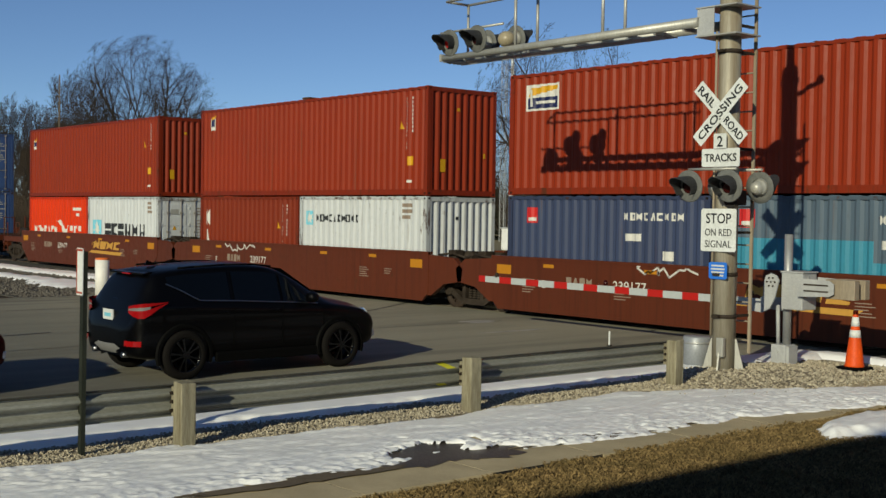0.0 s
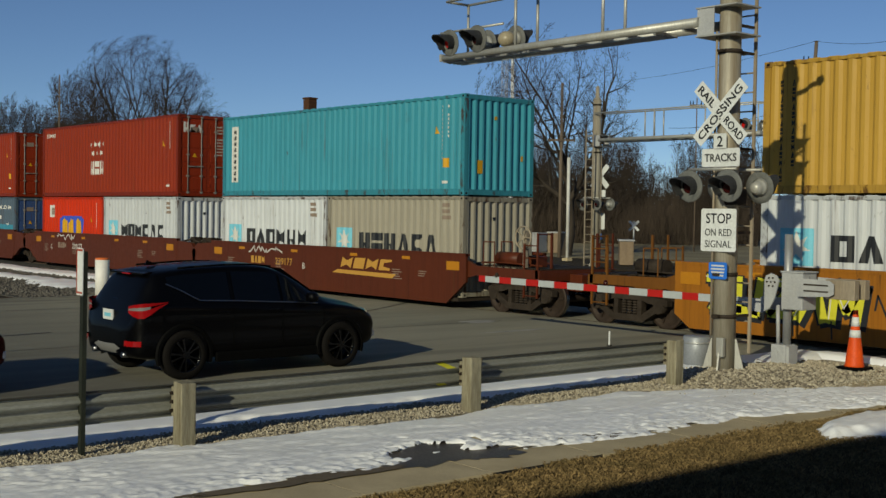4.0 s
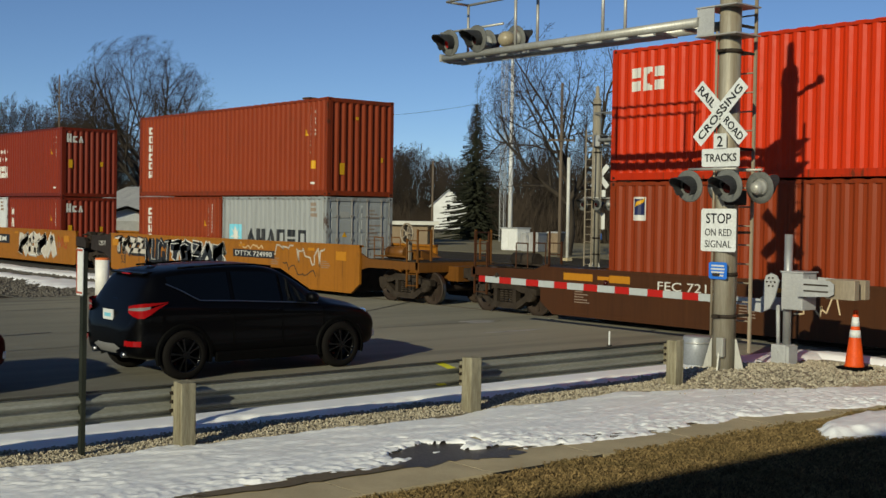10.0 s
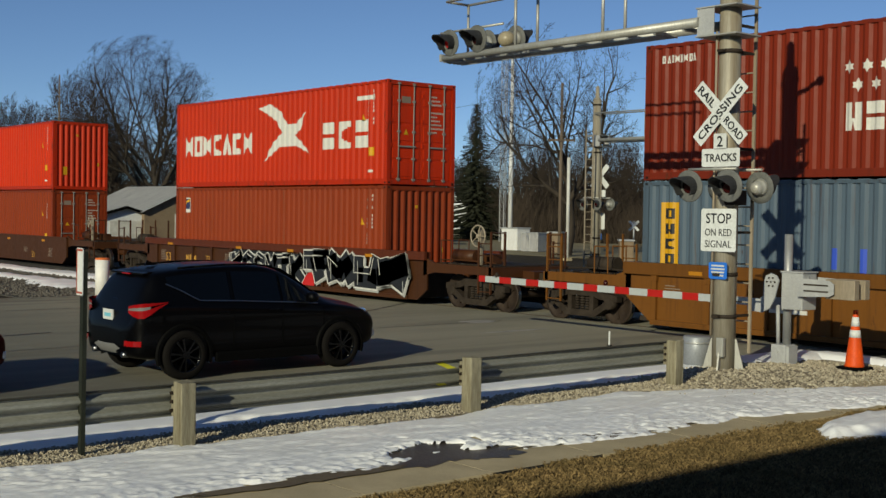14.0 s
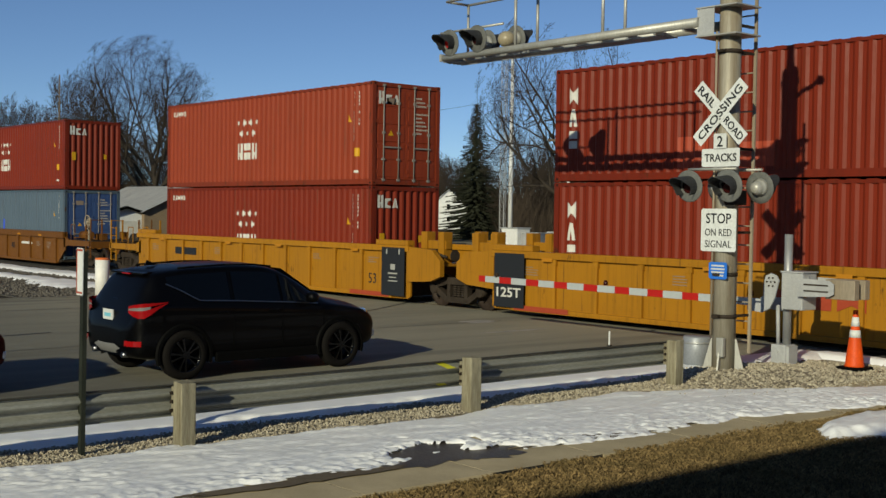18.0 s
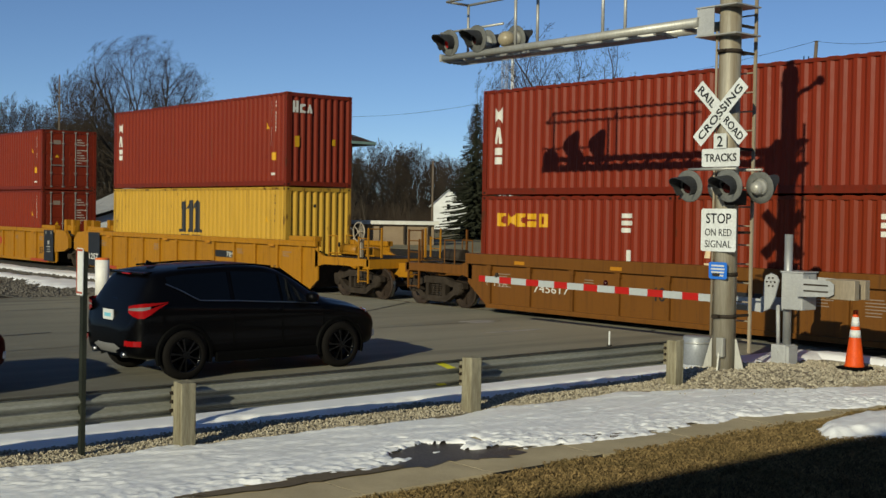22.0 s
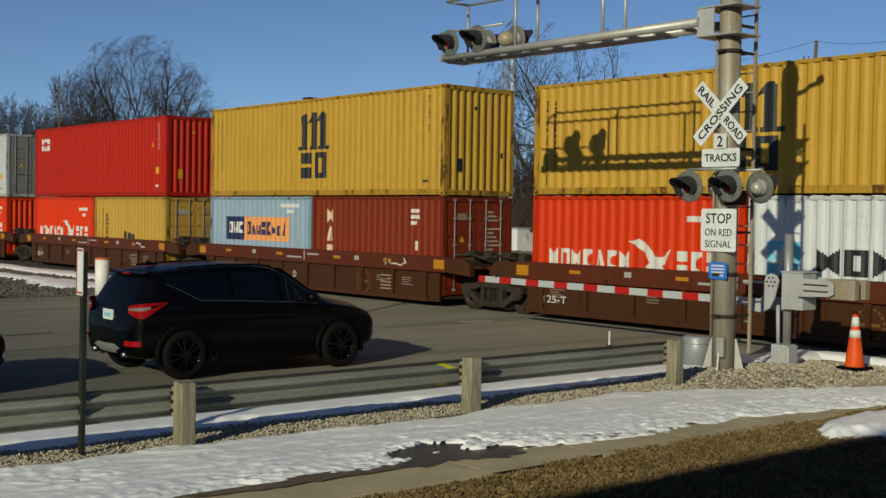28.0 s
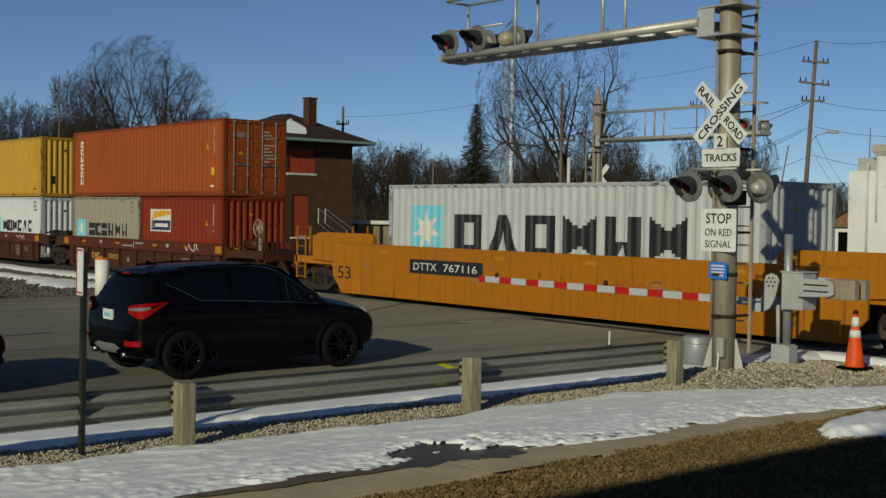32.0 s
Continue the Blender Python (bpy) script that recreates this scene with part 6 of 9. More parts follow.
def crossbuck(parent, x, y, z):
    for turn, name in ((45, "blade"), (-45, "blade")):
        bm = plate(1.22, 0.225, 0.003, 0.01)
        b = part(name, bm, SIGN_WHITE, parent, "white reflective crossbuck blade")
        b.matrix_basis = pose(x, y - (0.008 if turn > 0 else 0.0), z) @ Matrix.Rotation(radians(-turn), 4, "Y")
        if turn > 0:
            label_text(b, "CROSSING", 0.17, 0, -0.0075, 0, width=1.08, bold=0.003)
        else:
            label_text(b, "RAIL", 0.17, -0.36, -0.0075, 0, width=0.40, bold=0.003)
            label_text(b, "ROAD", 0.17, 0.36, -0.0075, 0, width=0.44, bold=0.003)
    bm = bmesh.new()
    for dz in (-0.1, 0.0, 0.1):
        cyl(bm, (x, y - 0.02, z + dz), (x, y + 0.02, z + dz), 0.012, seg=8)
    part("bolts", bm, IRON, parent)


def signal_mast(m, arm, label, near):
    """A mast with an arm over the road (towards -x), lamps, signs and a ladder."""
    ob = thing("signal_mast", label, "railway signal", m)
    bm = bmesh.new()
    cyl(bm, (0, 0, 0.0), (0, 0, 7.10), 0.182, 0.165, 28)
    lathe(bm, [(0.165, 7.10), (0.14, 7.16), (0.085, 7.20), (0.075, 7.60), (0.05, 7.66), (0.0, 7.67)], None, 20)
    part("mast", bm, MAST, ob, "weathered aluminium mast with brown stains")
    for i in range(4):
        bm = bmesh.new()
        t = bmesh.new()
        prism(t, [(0.17, 0.02), (0.34, 0.02), (0.20, 0.55), (0.17, 0.55)], -0.012, 0.012)
        add_bm(bm, t, Matrix.Rotation(radians(20 + 90 * i), 4, "Z"))
        part("gusset", bm, ALU, ob)
    bm = bmesh.new()
    cyl(bm, (0, 0, 0), (0, 0, 0.05), 0.33, seg=24)
    for i in range(6):
        a = radians(60 * i + 10)
        cyl(bm, (0.27 * math.cos(a), 0.27 * math.sin(a), 0.05), (0.27 * math.cos(a), 0.27 * math.sin(a), 0.11), 0.02, seg=6)
    part("base_flange", bm, ALU, ob)
    for z in (0.90, 1.55, 4.99, 6.9):
        bm = bmesh.new()
        lathe(bm, [(0.180, -0.03), (0.192, -0.03), (0.192, 0.03), (0.180, 0.03)], Matrix.Translation((0, 0, z)), 24)
        bx(bm, -0.06, 0.06, -0.25, -0.18, z - 0.02, z + 0.02)
        part("band", bm, IRON, ob, "dark steel band")
    bm = bmesh.new()
    cyl(bm, (-0.13, -0.16, 0.6), (-0.13, -0.16, 5.3), 0.02, seg=8)
    part("conduit", bm, TAN_STEEL, ob)
    bm = bmesh.new()
    bbx(bm, 0.03, 0.16, -0.24, -0.16, 0.28, 0.58, 0.02)
    part("hand_hole_cover", bm, ALU, ob)
    if near:
        bm = bmesh.new()
        tube(bm, [(0.12, 0, 6.62), (0.62, 0, 6.86)], 0.045, 10)
        stub = part("side_arm", bm, ALU, ob)
        bm = bmesh.new()
        lathe(bm, [(0.0, -0.07), (0.07, -0.06), (0.09, 0.0), (0.06, 0.08), (0.0, 0.09)], pose(0.66, 0, 6.88), 14)
        part("lamp_head", bm, GREY_PAINT, stub)
    # arm
    for z in (5.22, 5.66):
        bm = bmesh.new()
        prism(bm, [(-0.44, z), (0.34, z), (0.34, z + 0.02), (-0.44, z + 0.02)], -0.31, 0.31)
        part("bracket_plate", bm, ALU, ob)
    for y in (-0.29, 0.27):
        bm = bmesh.new()
        bbx(bm, -0.42, -0.10, y, y + 0.02, 5.245, 5.655, 0.005)
        part("bracket_web", bm, GREY_PAINT, ob, "bright riveted bracket plate")
    for y in (-0.28, 0.28):
        bm = bmesh.new()
        cyl(bm, (-0.38, y, 5.46), (-arm, y, 5.44), 0.078, 0.06, 14)
        part("arm_tube", bm, ALU, ob)
    n = int(arm / 0.55)
    for i in range(n):
        bm = bmesh.new()
        x = -0.7 - (arm - 0.75) * i / (n - 1)
        bx(bm, x - 0.025, x + 0.025, -0.28, 0.28, 5.36, 5.42)
        part("arm_rung", bm, ALU, ob)
    bm = bmesh.new()
    for y in (-0.16, -0.05, 0.06, 0.17):
        bx(bm, -arm + 0.05, -1.2, y - 0.015, y + 0.015, 5.345, 5.365)
    part("walkway", bm, STEEL, ob, "steel bars of the walkway")
    bm = bmesh.new()
    bx(bm, -arm - 0.03, -arm + 0.03, -0.34, 0.34, 5.38, 5.52)
    part("arm_cap", bm, ALU, ob)
    stations = (-2.41, -4.55) if near else (-3.2, -2.75, -5.6)
    for x in stations:
        for y in (-0.28, 0.28):
            bm = bmesh.new()
            cyl(bm, (x, y, 5.48), (x, y, 6.55), 0.028, seg=8)
            part("rail_post", bm, ALU, ob)
    for y in (-0.28, 0.28):
        for z in (6.55, 6.1)[: 1 if near else 1]:
            bm = bmesh.new()
            cyl(bm, (-0.1 if not near else -2.0, y, z), (-arm + 0.1, y, z - 0.02), 0.026, seg=8)
            part("hand_rail", bm, ALU, ob)
    bm = bmesh.new()
    tube(bm, [(-arm + 0.1, -0.28, 6.53), (-arm + 0.1, 0.28, 6.53)], 0.026)
    tube(bm, [(-arm + 0.1, 0.28, 5.46), (-arm + 0.1, 0.28, 6.53)], 0.026)
    part("hand_rail", bm, ALU, ob)
    bm = bmesh.new()
    cyl(bm, (-arm - 0.05, -0.3, 5.93), (-arm + 1.75, -0.3, 5.93), 0.022, seg=8)
    part("lamp_bar", bm, ALU, ob)
    for k, x in enumerate((-arm + 0.30, -arm + 1.10)):
        bm = bmesh.new()
        cyl(bm, (x, -0.3, 5.50), (x, -0.3, 5.62), 0.03, seg=8)
        part("lamp_stem", bm, ALU, ob)
        flasher(ob, x, -0.36, 5.71, -1, RED_LENS if k == 0 or not near else DULL_LENS, 0.255)
        flasher(ob, x + 0.35, 0.30, 5.74, 1, RED_LENS if k == 0 else DULL_LENS, 0.255)
    if near:
        # pale round back of a lamp that faces away
        bm = bmesh.new()
        lathe(bm, [(0.0, -0.12), (0.10, -0.10), (0.16, -0.03), (0.17, 0.02), (0.15, 0.10), (0.08, 0.16), (0.0, 0.17)], pose(-4.86, -0.2, 5.63), 24)
        cyl(bm, (-4.86, -0.2, 5.42), (-4.86, -0.2, 5.54), 0.03, seg=8)
        part("bell", bm, CLEAR_LENS, ob, "pale round back of a lamp")
        bm = bmesh.new()
        lathe(bm, [(0.0, -0.05), (0.04, -0.03), (0.05, 0.02), (0.0, 0.06)], pose(-4.42, -0.05, 6.50), 12)
        part("small_lamp", bm, SIGN_WHITE, ob)
    # lower lamps, signs
    bm = bmesh.new()
    for y in (-0.34, 0.22):
        cyl(bm, (-0.48 if y < 0 else -0.38, y, 3.17), (0.42 if y < 0 else 0.48, y, 3.17), 0.022, seg=8)
    cyl(bm, (0, -0.34, 3.17), (0, 0.22, 3.17), 0.03, seg=8)
    part("lamp_bar", bm, ALU, ob)
    for x in (-0.40, 0.34):
        flasher(ob, x, -0.42, 2.91, -1, DULL_LENS)
        flasher(ob, x + 0.06, 0.28, 2.90, 1, DULL_LENS)
    bm = bmesh.new()
    bbx(bm, 0.02, 0.30, -0.16, 0.1, 2.62, 2.85, 0.02)
    part("junction_box", bm, IRON, ob)
    crossbuck(ob, 0.02, -0.235, 4.04)
    p = part("count_plate", plate(0.24, 0.24, 0.003, 0.02), SIGN_WHITE, ob, "white plate with a black digit")
    p.location = (0.01, -0.215, 3.60)
    label_text(p, "2", 0.23, 0, -0.006, 0, bold=0.003)
    p = part("count_plate", plate(0.71, 0.28, 0.003, 0.02), SIGN_WHITE, ob, "white plate with black letters")
    p.location = (0.025, -0.215, 3.35)
    label_text(p, "TRACKS", 0.17, 0, -0.006, 0, width=0.60, bold=0.003)
    p = part("stop_plate", plate(0.66, 0.66, 0.003, 0.035), SIGN_WHITE, ob, "white sign with black letters")
    p.location = (0.015, -0.215, 2.235)
    label_text(p, "STOP", 0.22, 0, -0.006, 0.18, width=0.47, bold=0.002)
    label_text(p, "ON RED", 0.16, 0, -0.006, -0.035, width=0.50)
    label_text(p, "SIGNAL", 0.16, 0, -0.006, -0.215, width=0.50)
    p = part("information_plate", plate(0.34, 0.26, 0.003, 0.03), SIGN_BLUE, ob, "small blue plate with white lines of writing")
    p.location = (0.02, -0.215, 1.61)
    for k, (a, b, z) in enumerate(((-0.12, 0.12, 0.075), (-0.13, 0.13, 0.025), (-0.12, 0.12, -0.025), (-0.08, 0.11, -0.075))):
        bm = bmesh.new()
        bx(bm, a, b, -0.006, -0.003, z - 0.012, z + 0.012)
        part("writing_bar", bm, MARK["white"], p)
    # ladder
    for x in (0.13, -0.25):
        bm = bmesh.new()
        bx(bm, x - 0.025, x + 0.025, 0.46, 0.49, 0.3, 5.9)
        part("ladder_rail", bm, TAN_STEEL, ob)
    for i in range(18):
        bm = bmesh.new()
        cyl(bm, (-0.25, 0.475, 0.5 + 0.3 * i), (0.13, 0.475, 0.5 + 0.3 * i), 0.013, seg=6)
        part("ladder_rung", bm, TAN_STEEL, ob)
    for z in (0.9, 2.2, 3.5, 4.99, 5.4):
        bm = bmesh.new()
        bx(bm, 0.08, 0.12, 0.1, 0.46, z - 0.02, z + 0.02)
        part("ladder_bracket", bm, IRON, ob)
    return ob


signal_mast(pose(-11.55, 15.42, 0), 6.6, "grey cantilever crossing signal with a crossbuck and red lamps", True)
signal_mast(pose(-33.4, 36.0, 0, 0, 0, 180), 8.0, "stained cantilever crossing signal across the tracks, seen from behind", False)


def crossing_gate(m, reach, label):
    ob = thing("crossing_gate", label, "railway gate", m)
    bm = bmesh.new()
    bbx(bm, -0.15, 0.13, -0.15, 0.15, 0.0, 0.36, 0.02)
    bx(bm, 0.13, 0.18, -0.12, 0.12, 0.02, 0.34)
    cyl(bm, (-0.03, -0.16, 0.25), (-0.03, -0.14, 0.25), 0.03, seg=8)
    part("base", bm, GREY_PAINT, ob, "grey cast base")
    bm = bmesh.new()
    cyl(bm, (0.05, 0, 0.36), (0.05, 0, 2.17), 0.068, seg=18)
    part("post", bm, STEEL, ob)
    bm = bmesh.new()
    cyl(bm, (-0.09, -0.03, 0.36), (-0.11, -0.03, 1.0), 0.032, seg=10)
    part("conduit", bm, GREY_PAINT, ob)
    bm = bmesh.new()
    bbx(bm, 0.06, 0.46, -0.20, 0.20, 0.95, 1.55, 0.02)
    body = part("mechanism_case", bm, GREY_PAINT, ob, "grey mechanism case")
    bm = bmesh.new()
    bbx(bm, 0.05, 0.48, -0.22, 0.22, 1.55, 1.575, 0.008)
    part("case_lid", bm, GREY_PAINT, body)
    bm = bmesh.new()
    tube(bm, [(0.462, -0.05, 1.50), (0.49, -0.05, 1.36), (0.47, -0.02, 1.30)], 0.02, 8)
    part("latch", bm, STEEL, body)
    for y in (-0.30, 0.28):
        bm = bmesh.new()
        pts = [(0.08, 1.42), (0.03, 1.50), (-0.07, 1.53), (-0.17, 1.49), (-0.21, 1.38), (-0.22, 1.16), (-0.28, 1.10), (-0.52, 1.10), (-0.52, 0.90), (-0.24, 0.88), (-0.09, 0.95), (0.0, 1.12)]
        prism(bm, pts, y, y + 0.025)
        arm = part("arm_bracket", bm, GREY_PAINT, ob, "curved grey arm plate")
        bm = bmesh.new()
        for i in range(7):
            a = 2 * math.pi * i / 6
            c = (-0.07, 1.39) if i == 6 else (-0.07 + 0.075 * math.cos(a), 1.39 + 0.075 * math.sin(a))
            cyl(bm, (c[0], y - 0.012, c[1]), (c[0], y, c[1]), 0.017, seg=6)
        part("bolts", bm, IRON, arm)
        bm = bmesh.new()
        prism(bm, [(0.42, 1.48), (1.0, 1.46), (1.08, 1.41), (1.08, 1.25), (1.0, 1.21), (0.42, 1.18)], y + 0.005, y + 0.02)
        wa = part("weight_arm", bm, GREY_PAINT, ob)
        # dark bars on the plate stand in for the shade inside slots
        for z in (1.27, 1.37):
            bm = bmesh.new()
            bx(bm, 0.54, 0.98, y, y + 0.004, z, z + 0.025)
            part("slot", bm, IRON, wa, "dark slot")
    for y in (-0.22, 0.08):
        bm = bmesh.new()
        bbx(bm, 0.88, 1.40, y, y + 0.14, 1.17, 1.48, 0.015)
        part("counterweight", bm, TAN_STEEL, ob, "stained steel counterweight")
    # the striped arm
    x, k = -0.5, 0
    widths = (0.44, 0.36)
    while x > -reach:
        w = widths[k % 2]
        bm = bmesh.new()
        bbx(bm, max(x - w, -reach), x, -0.045, -0.015, 0.955 + 0.004 * -x * 1.5, 1.085 + 0.004 * -x * 1.5, 0.006)
        part("arm_stripe", bm, STRIPE_WHITE if k % 2 == 0 else STRIPE_RED, ob, "reflective white stripe" if k % 2 == 0 else "reflective red stripe")
        x -= w
        k += 1
    for q in (0.55, 3.6, 6.9):
        bm = bmesh.new()
        lathe(bm, [(0.0, 0.10), (0.03, 0.09), (0.045, 0.04), (0.04, 0.0), (0.0, 0.0)], pose(-reach + q, -0.03, 1.115), 12)
        part("arm_lamp", bm, DULL_LENS if q > 1 else IRON, ob, "small red arm lamp")
    return ob


crossing_gate(pose(-11.6, 17.1, 0), 7.54, "lowered crossing gate with red and white stripes")

# ---------------------------------------------------------------- guardrail
WOOD = surface("weathered_post_wood", (0.38, 0.35, 0.25), (0.17, 0.145, 0.095), 3.0, 26, 0.85, 0, 0.8, 0.012, (5, 5, 0.5))
GUARD = surface("dull_galvanised_rail", (0.38, 0.385, 0.34), (0.23, 0.23, 0.195), 1.6, 50, 0.5, 0.3, 0.06, 0.004, (1, 0.3, 1))
LIP = surface("dark_steel_edge", (0.07, 0.068, 0.058), (0.04, 0.038, 0.032), 3.0, 40, 0.7, 0, 0.1, 0.004)
rail = thing("guardrail", "galvanised guardrail on weathered wooden posts", "guardrail", pose(-11.1, 0, 0))
prof = [(-0.205, 0.285), (-0.235, 0.297), (-0.232, 0.315), (-0.168, 0.348), (-0.160, 0.362), (-0.160, 0.375), (-0.170, 0.390), (-0.238, 0.428), (-0.243, 0.445), (-0.238, 0.462), (-0.170, 0.500), (-0.160, 0.515), (-0.160, 0.528), (-0.168, 0.542), (-0.232, 0.575), (-0.235, 0.593), (-0.205, 0.605)]
for a, b, dx in ((-6.0, 2.1, 0.0), (2.0, 5.95, 0.003), (5.75, 9.9, 0.0), (9.7, 13.95, 0.003)):
    bm = bmesh.new()
    for off, flip in ((0.0, False), (-0.006, True)):
        u = [bm.verts.new((x + dx + off, a, z)) for x, z in prof]
        w = [bm.verts.new((x + dx + off, b, z)) for x, z in prof]
        for i in range(len(prof) - 1):
            q = (u[i], u[i + 1], w[i + 1], w[i])
            bm.faces.new(q[::-1] if flip else q)
    beam = part("beam", bm, GUARD, rail, "dull galvanised beam")
    # thin dark strip along the top edge of the beam
    bm = bmesh.new()
    tube(bm, [(-0.206 + dx, a, 0.606), (-0.206 + dx, b, 0.606)], 0.011, 6)
    part("rolled_edge", bm, LIP, beam, "dark rolled edge")
for k, y in enumerate((-1.85, 2.02, 5.90, 9.81, 13.70)):
    bm = bmesh.new()
    bbx(bm, -0.10, 0.08, y - 0.085, y + 0.085, -0.3, 0.665, 0.012)
    for v in bm.verts:
        v.co.x += 0.006 * nz(v.co.y, v.co.z, 3.0, k)
        if v.co.z > 0.6:
            v.co.z += 0.02 * nz(v.co.x, v.co.y, 7.0, k)
    post = part("post", bm, WOOD, rail, "weathered square wooden post")
    bm = bmesh.new()
    bx(bm, -0.16, -0.10, y - 0.07, y + 0.07, 0.30, 0.60)
    part("block", bm, WOOD, post)
    for z in (0.36, 0.45, 0.54):
        bm = bmesh.new()
        cyl(bm, (-0.12, y - 0.105, z), (-0.12, y - 0.068, z), 0.018, seg=6)
        part("bolt", bm, IRON, post)
for y0, z0, y1, z1 in ((9.40, 0.592, 9.54, 0.520), (9.36, 0.350, 9.46, 0.310)):
    lo, hi = [], []
    for i in range(8):
        z = z0 + (z1 - z0) * i / 7
        x = next(xa + (xb - xa) * (z - za) / (zb - za) for (xa, za), (xb, zb) in zip(prof, prof[1:]) if za <= z <= zb)
        yy = y0 + (y1 - y0) * i / 7
        lo.append((x + 0.007, yy, z))
        hi.append((x + 0.007, yy + 0.14, z))
    bm = bmesh.new()
    u, w = [bm.verts.new(p) for p in lo], [bm.verts.new(p) for p in hi]
    for i in range(7):
        bm.faces.new((u[i + 1], w[i + 1], w[i], u[i]))
    part("paint_mark", bm, MARK["lime"], rail, "yellow paint mark")

# ---------------------------------------------------------------- roadside things
GREEN_POST = surface("dark_green_post", (0.035, 0.04, 0.03), (0.02, 0.024, 0.018), 4, 40, 0.6, 0.2, 0.1, 0.004)
ob = thing("sign_post", "dark steel channel post with a small sign seen from its edge", "sign", pose(-11.28, 4.86, 0, 0, 1.2, 0))
bm = bmesh.new()
bx(bm, -0.035, 0.035, -0.006, 0.006, -0.2, 2.0)
bx(bm, -0.040, -0.030, -0.006, 0.035, -0.2, 2.0)
bx(bm, 0.030, 0.040, -0.006, 0.035, -0.2, 2.0)
part("post", bm, GREEN_POST, ob)
p = part("sign_plate", plate(0.15, 0.46, 0.004, 0.02), SIGN_WHITE, ob, "narrow white plate with a worn red rim")
p.location = (-0.03, -0.015, 1.80)
bm = bmesh.new()
for z in (-0.215, 0.2):
    bx(bm, -0.065, 0.065, -0.007, -0.003, z, z + 0.02)
bx(bm, -0.07, -0.055, -0.007, -0.003, -0.2, 0.2)
part("rim", bm, MARK["rustred"], p)

ob = thing("bollard", "white plastic marker post with an orange top", "bollard", pose(-31.1, 14.0, 0))
bm = bmesh.new()
cyl(bm, (0, 0, -0.02), (0, 0, 1.04), 0.19, 0.19, 24)
part("body", bm, plain("white_plastic", (0.78, 0.76, 0.72), 0.45), ob)
bm = bmesh.new()
lathe(bm, [(0.192, 1.035), (0.195, 1.05), (0.17, 1.085), (0.0, 1.095)], None, 24)
part("cap", bm, plain("orange_plastic", (0.72, 0.16, 0.03), 0.5), ob, "orange cap")

ORANGE = surface("orange_rubber", (0.85, 0.10, 0.012), (0.70, 0.075, 0.012), 5, 40, 0.5, 0, 0.05, 0.003)
cone = thing("traffic_cone", "orange traffic cone with two white bands", "traffic cone", pose(-10.62, 17.62, 0.03))
bm = bmesh.new()
bbx(bm, -0.21, 0.21, -0.21, 0.21, -0.03, 0.03, 0.015)
part("base", bm, DARK, cone, "black rubber base")
bm = bmesh.new()
lathe(bm, [(0.165, 0.03), (0.150, 0.06), (0.045, 0.86), (0.04, 0.93), (0.03, 0.94), (0.0, 0.942)], None, 28)
body = part("body", bm, ORANGE, cone)
for z0, z1 in ((0.50, 0.62), (0.68, 0.83)):
    bm = bmesh.new()
    rr = lambda z: 0.150 - 0.105 * (z - 0.06) / 0.80 + 0.003
    lathe(bm, [(rr(z0), z0), (rr(z1), z1)], None, 28)
    part("band", bm, SIGN_WHITE, body, "white reflective band")

ob = thing("pipe_stub", "grey galvanised drum beside the guardrail", "drum", pose(-12.22, 15.62, 0))
bm = bmesh.new()
lathe(bm, [(0.0, 0.0), (0.225, 0.0), (0.225, 0.50), (0.205, 0.52), (0.0, 0.52)], None, 28)
part("body", bm, surface("blue_grey_zinc", (0.36, 0.38, 0.41), (0.30, 0.32, 0.35), 2, 40, 0.45, 0.3, 0.03, 0.003), ob)
bm = bmesh.new()
lathe(bm, [(0.226, 0.40), (0.232, 0.41), (0.232, 0.43), (0.226, 0.44)], None, 28)
part("hoop", bm, STEEL, ob)
ob = thing("lane_marker", "thin white marker post on the road's edge", "marker post", pose(-15.28, 16.92, 0))
bm = bmesh.new()
bbx(bm, -0.016, 0.016, -0.01, 0.01, 0.0, 0.27, 0.004)
part("blade", bm, SIGN_WHITE, ob)
bm = bmesh.new()
bbx(bm, -0.04, 0.04, -0.03, 0.03, 0.0, 0.015, 0.004)
part("foot", bm, DARK, ob)

# ---------------------------------------------------------------- motor cars
GLASS = plain("dark_tinted_glass", (0.002, 0.003, 0.005), 0.06, spec=0.26)
RUBBER = plain("tyre_rubber", (0.0085, 0.0075, 0.0068), 0.85, spec=0.08)
CHROME = plain("chrome_trim", (0.35, 0.36, 0.38), 0.3, 1.0)
TAIL = plain("red_lamp_plastic", (0.30, 0.006, 0.008), 0.15, 0, 0.0, 0.5)
HEAD = plain("clear_lamp_plastic", (0.55, 0.56, 0.58), 0.08, 0.3, 0, 1.0)
ALLOY = plain("black_alloy", (0.0015, 0.0015, 0.0018), 0.18, 0.0, spec=0.35)
SILVER = plain("silver_plastic", (0.16, 0.16, 0.16), 0.5)
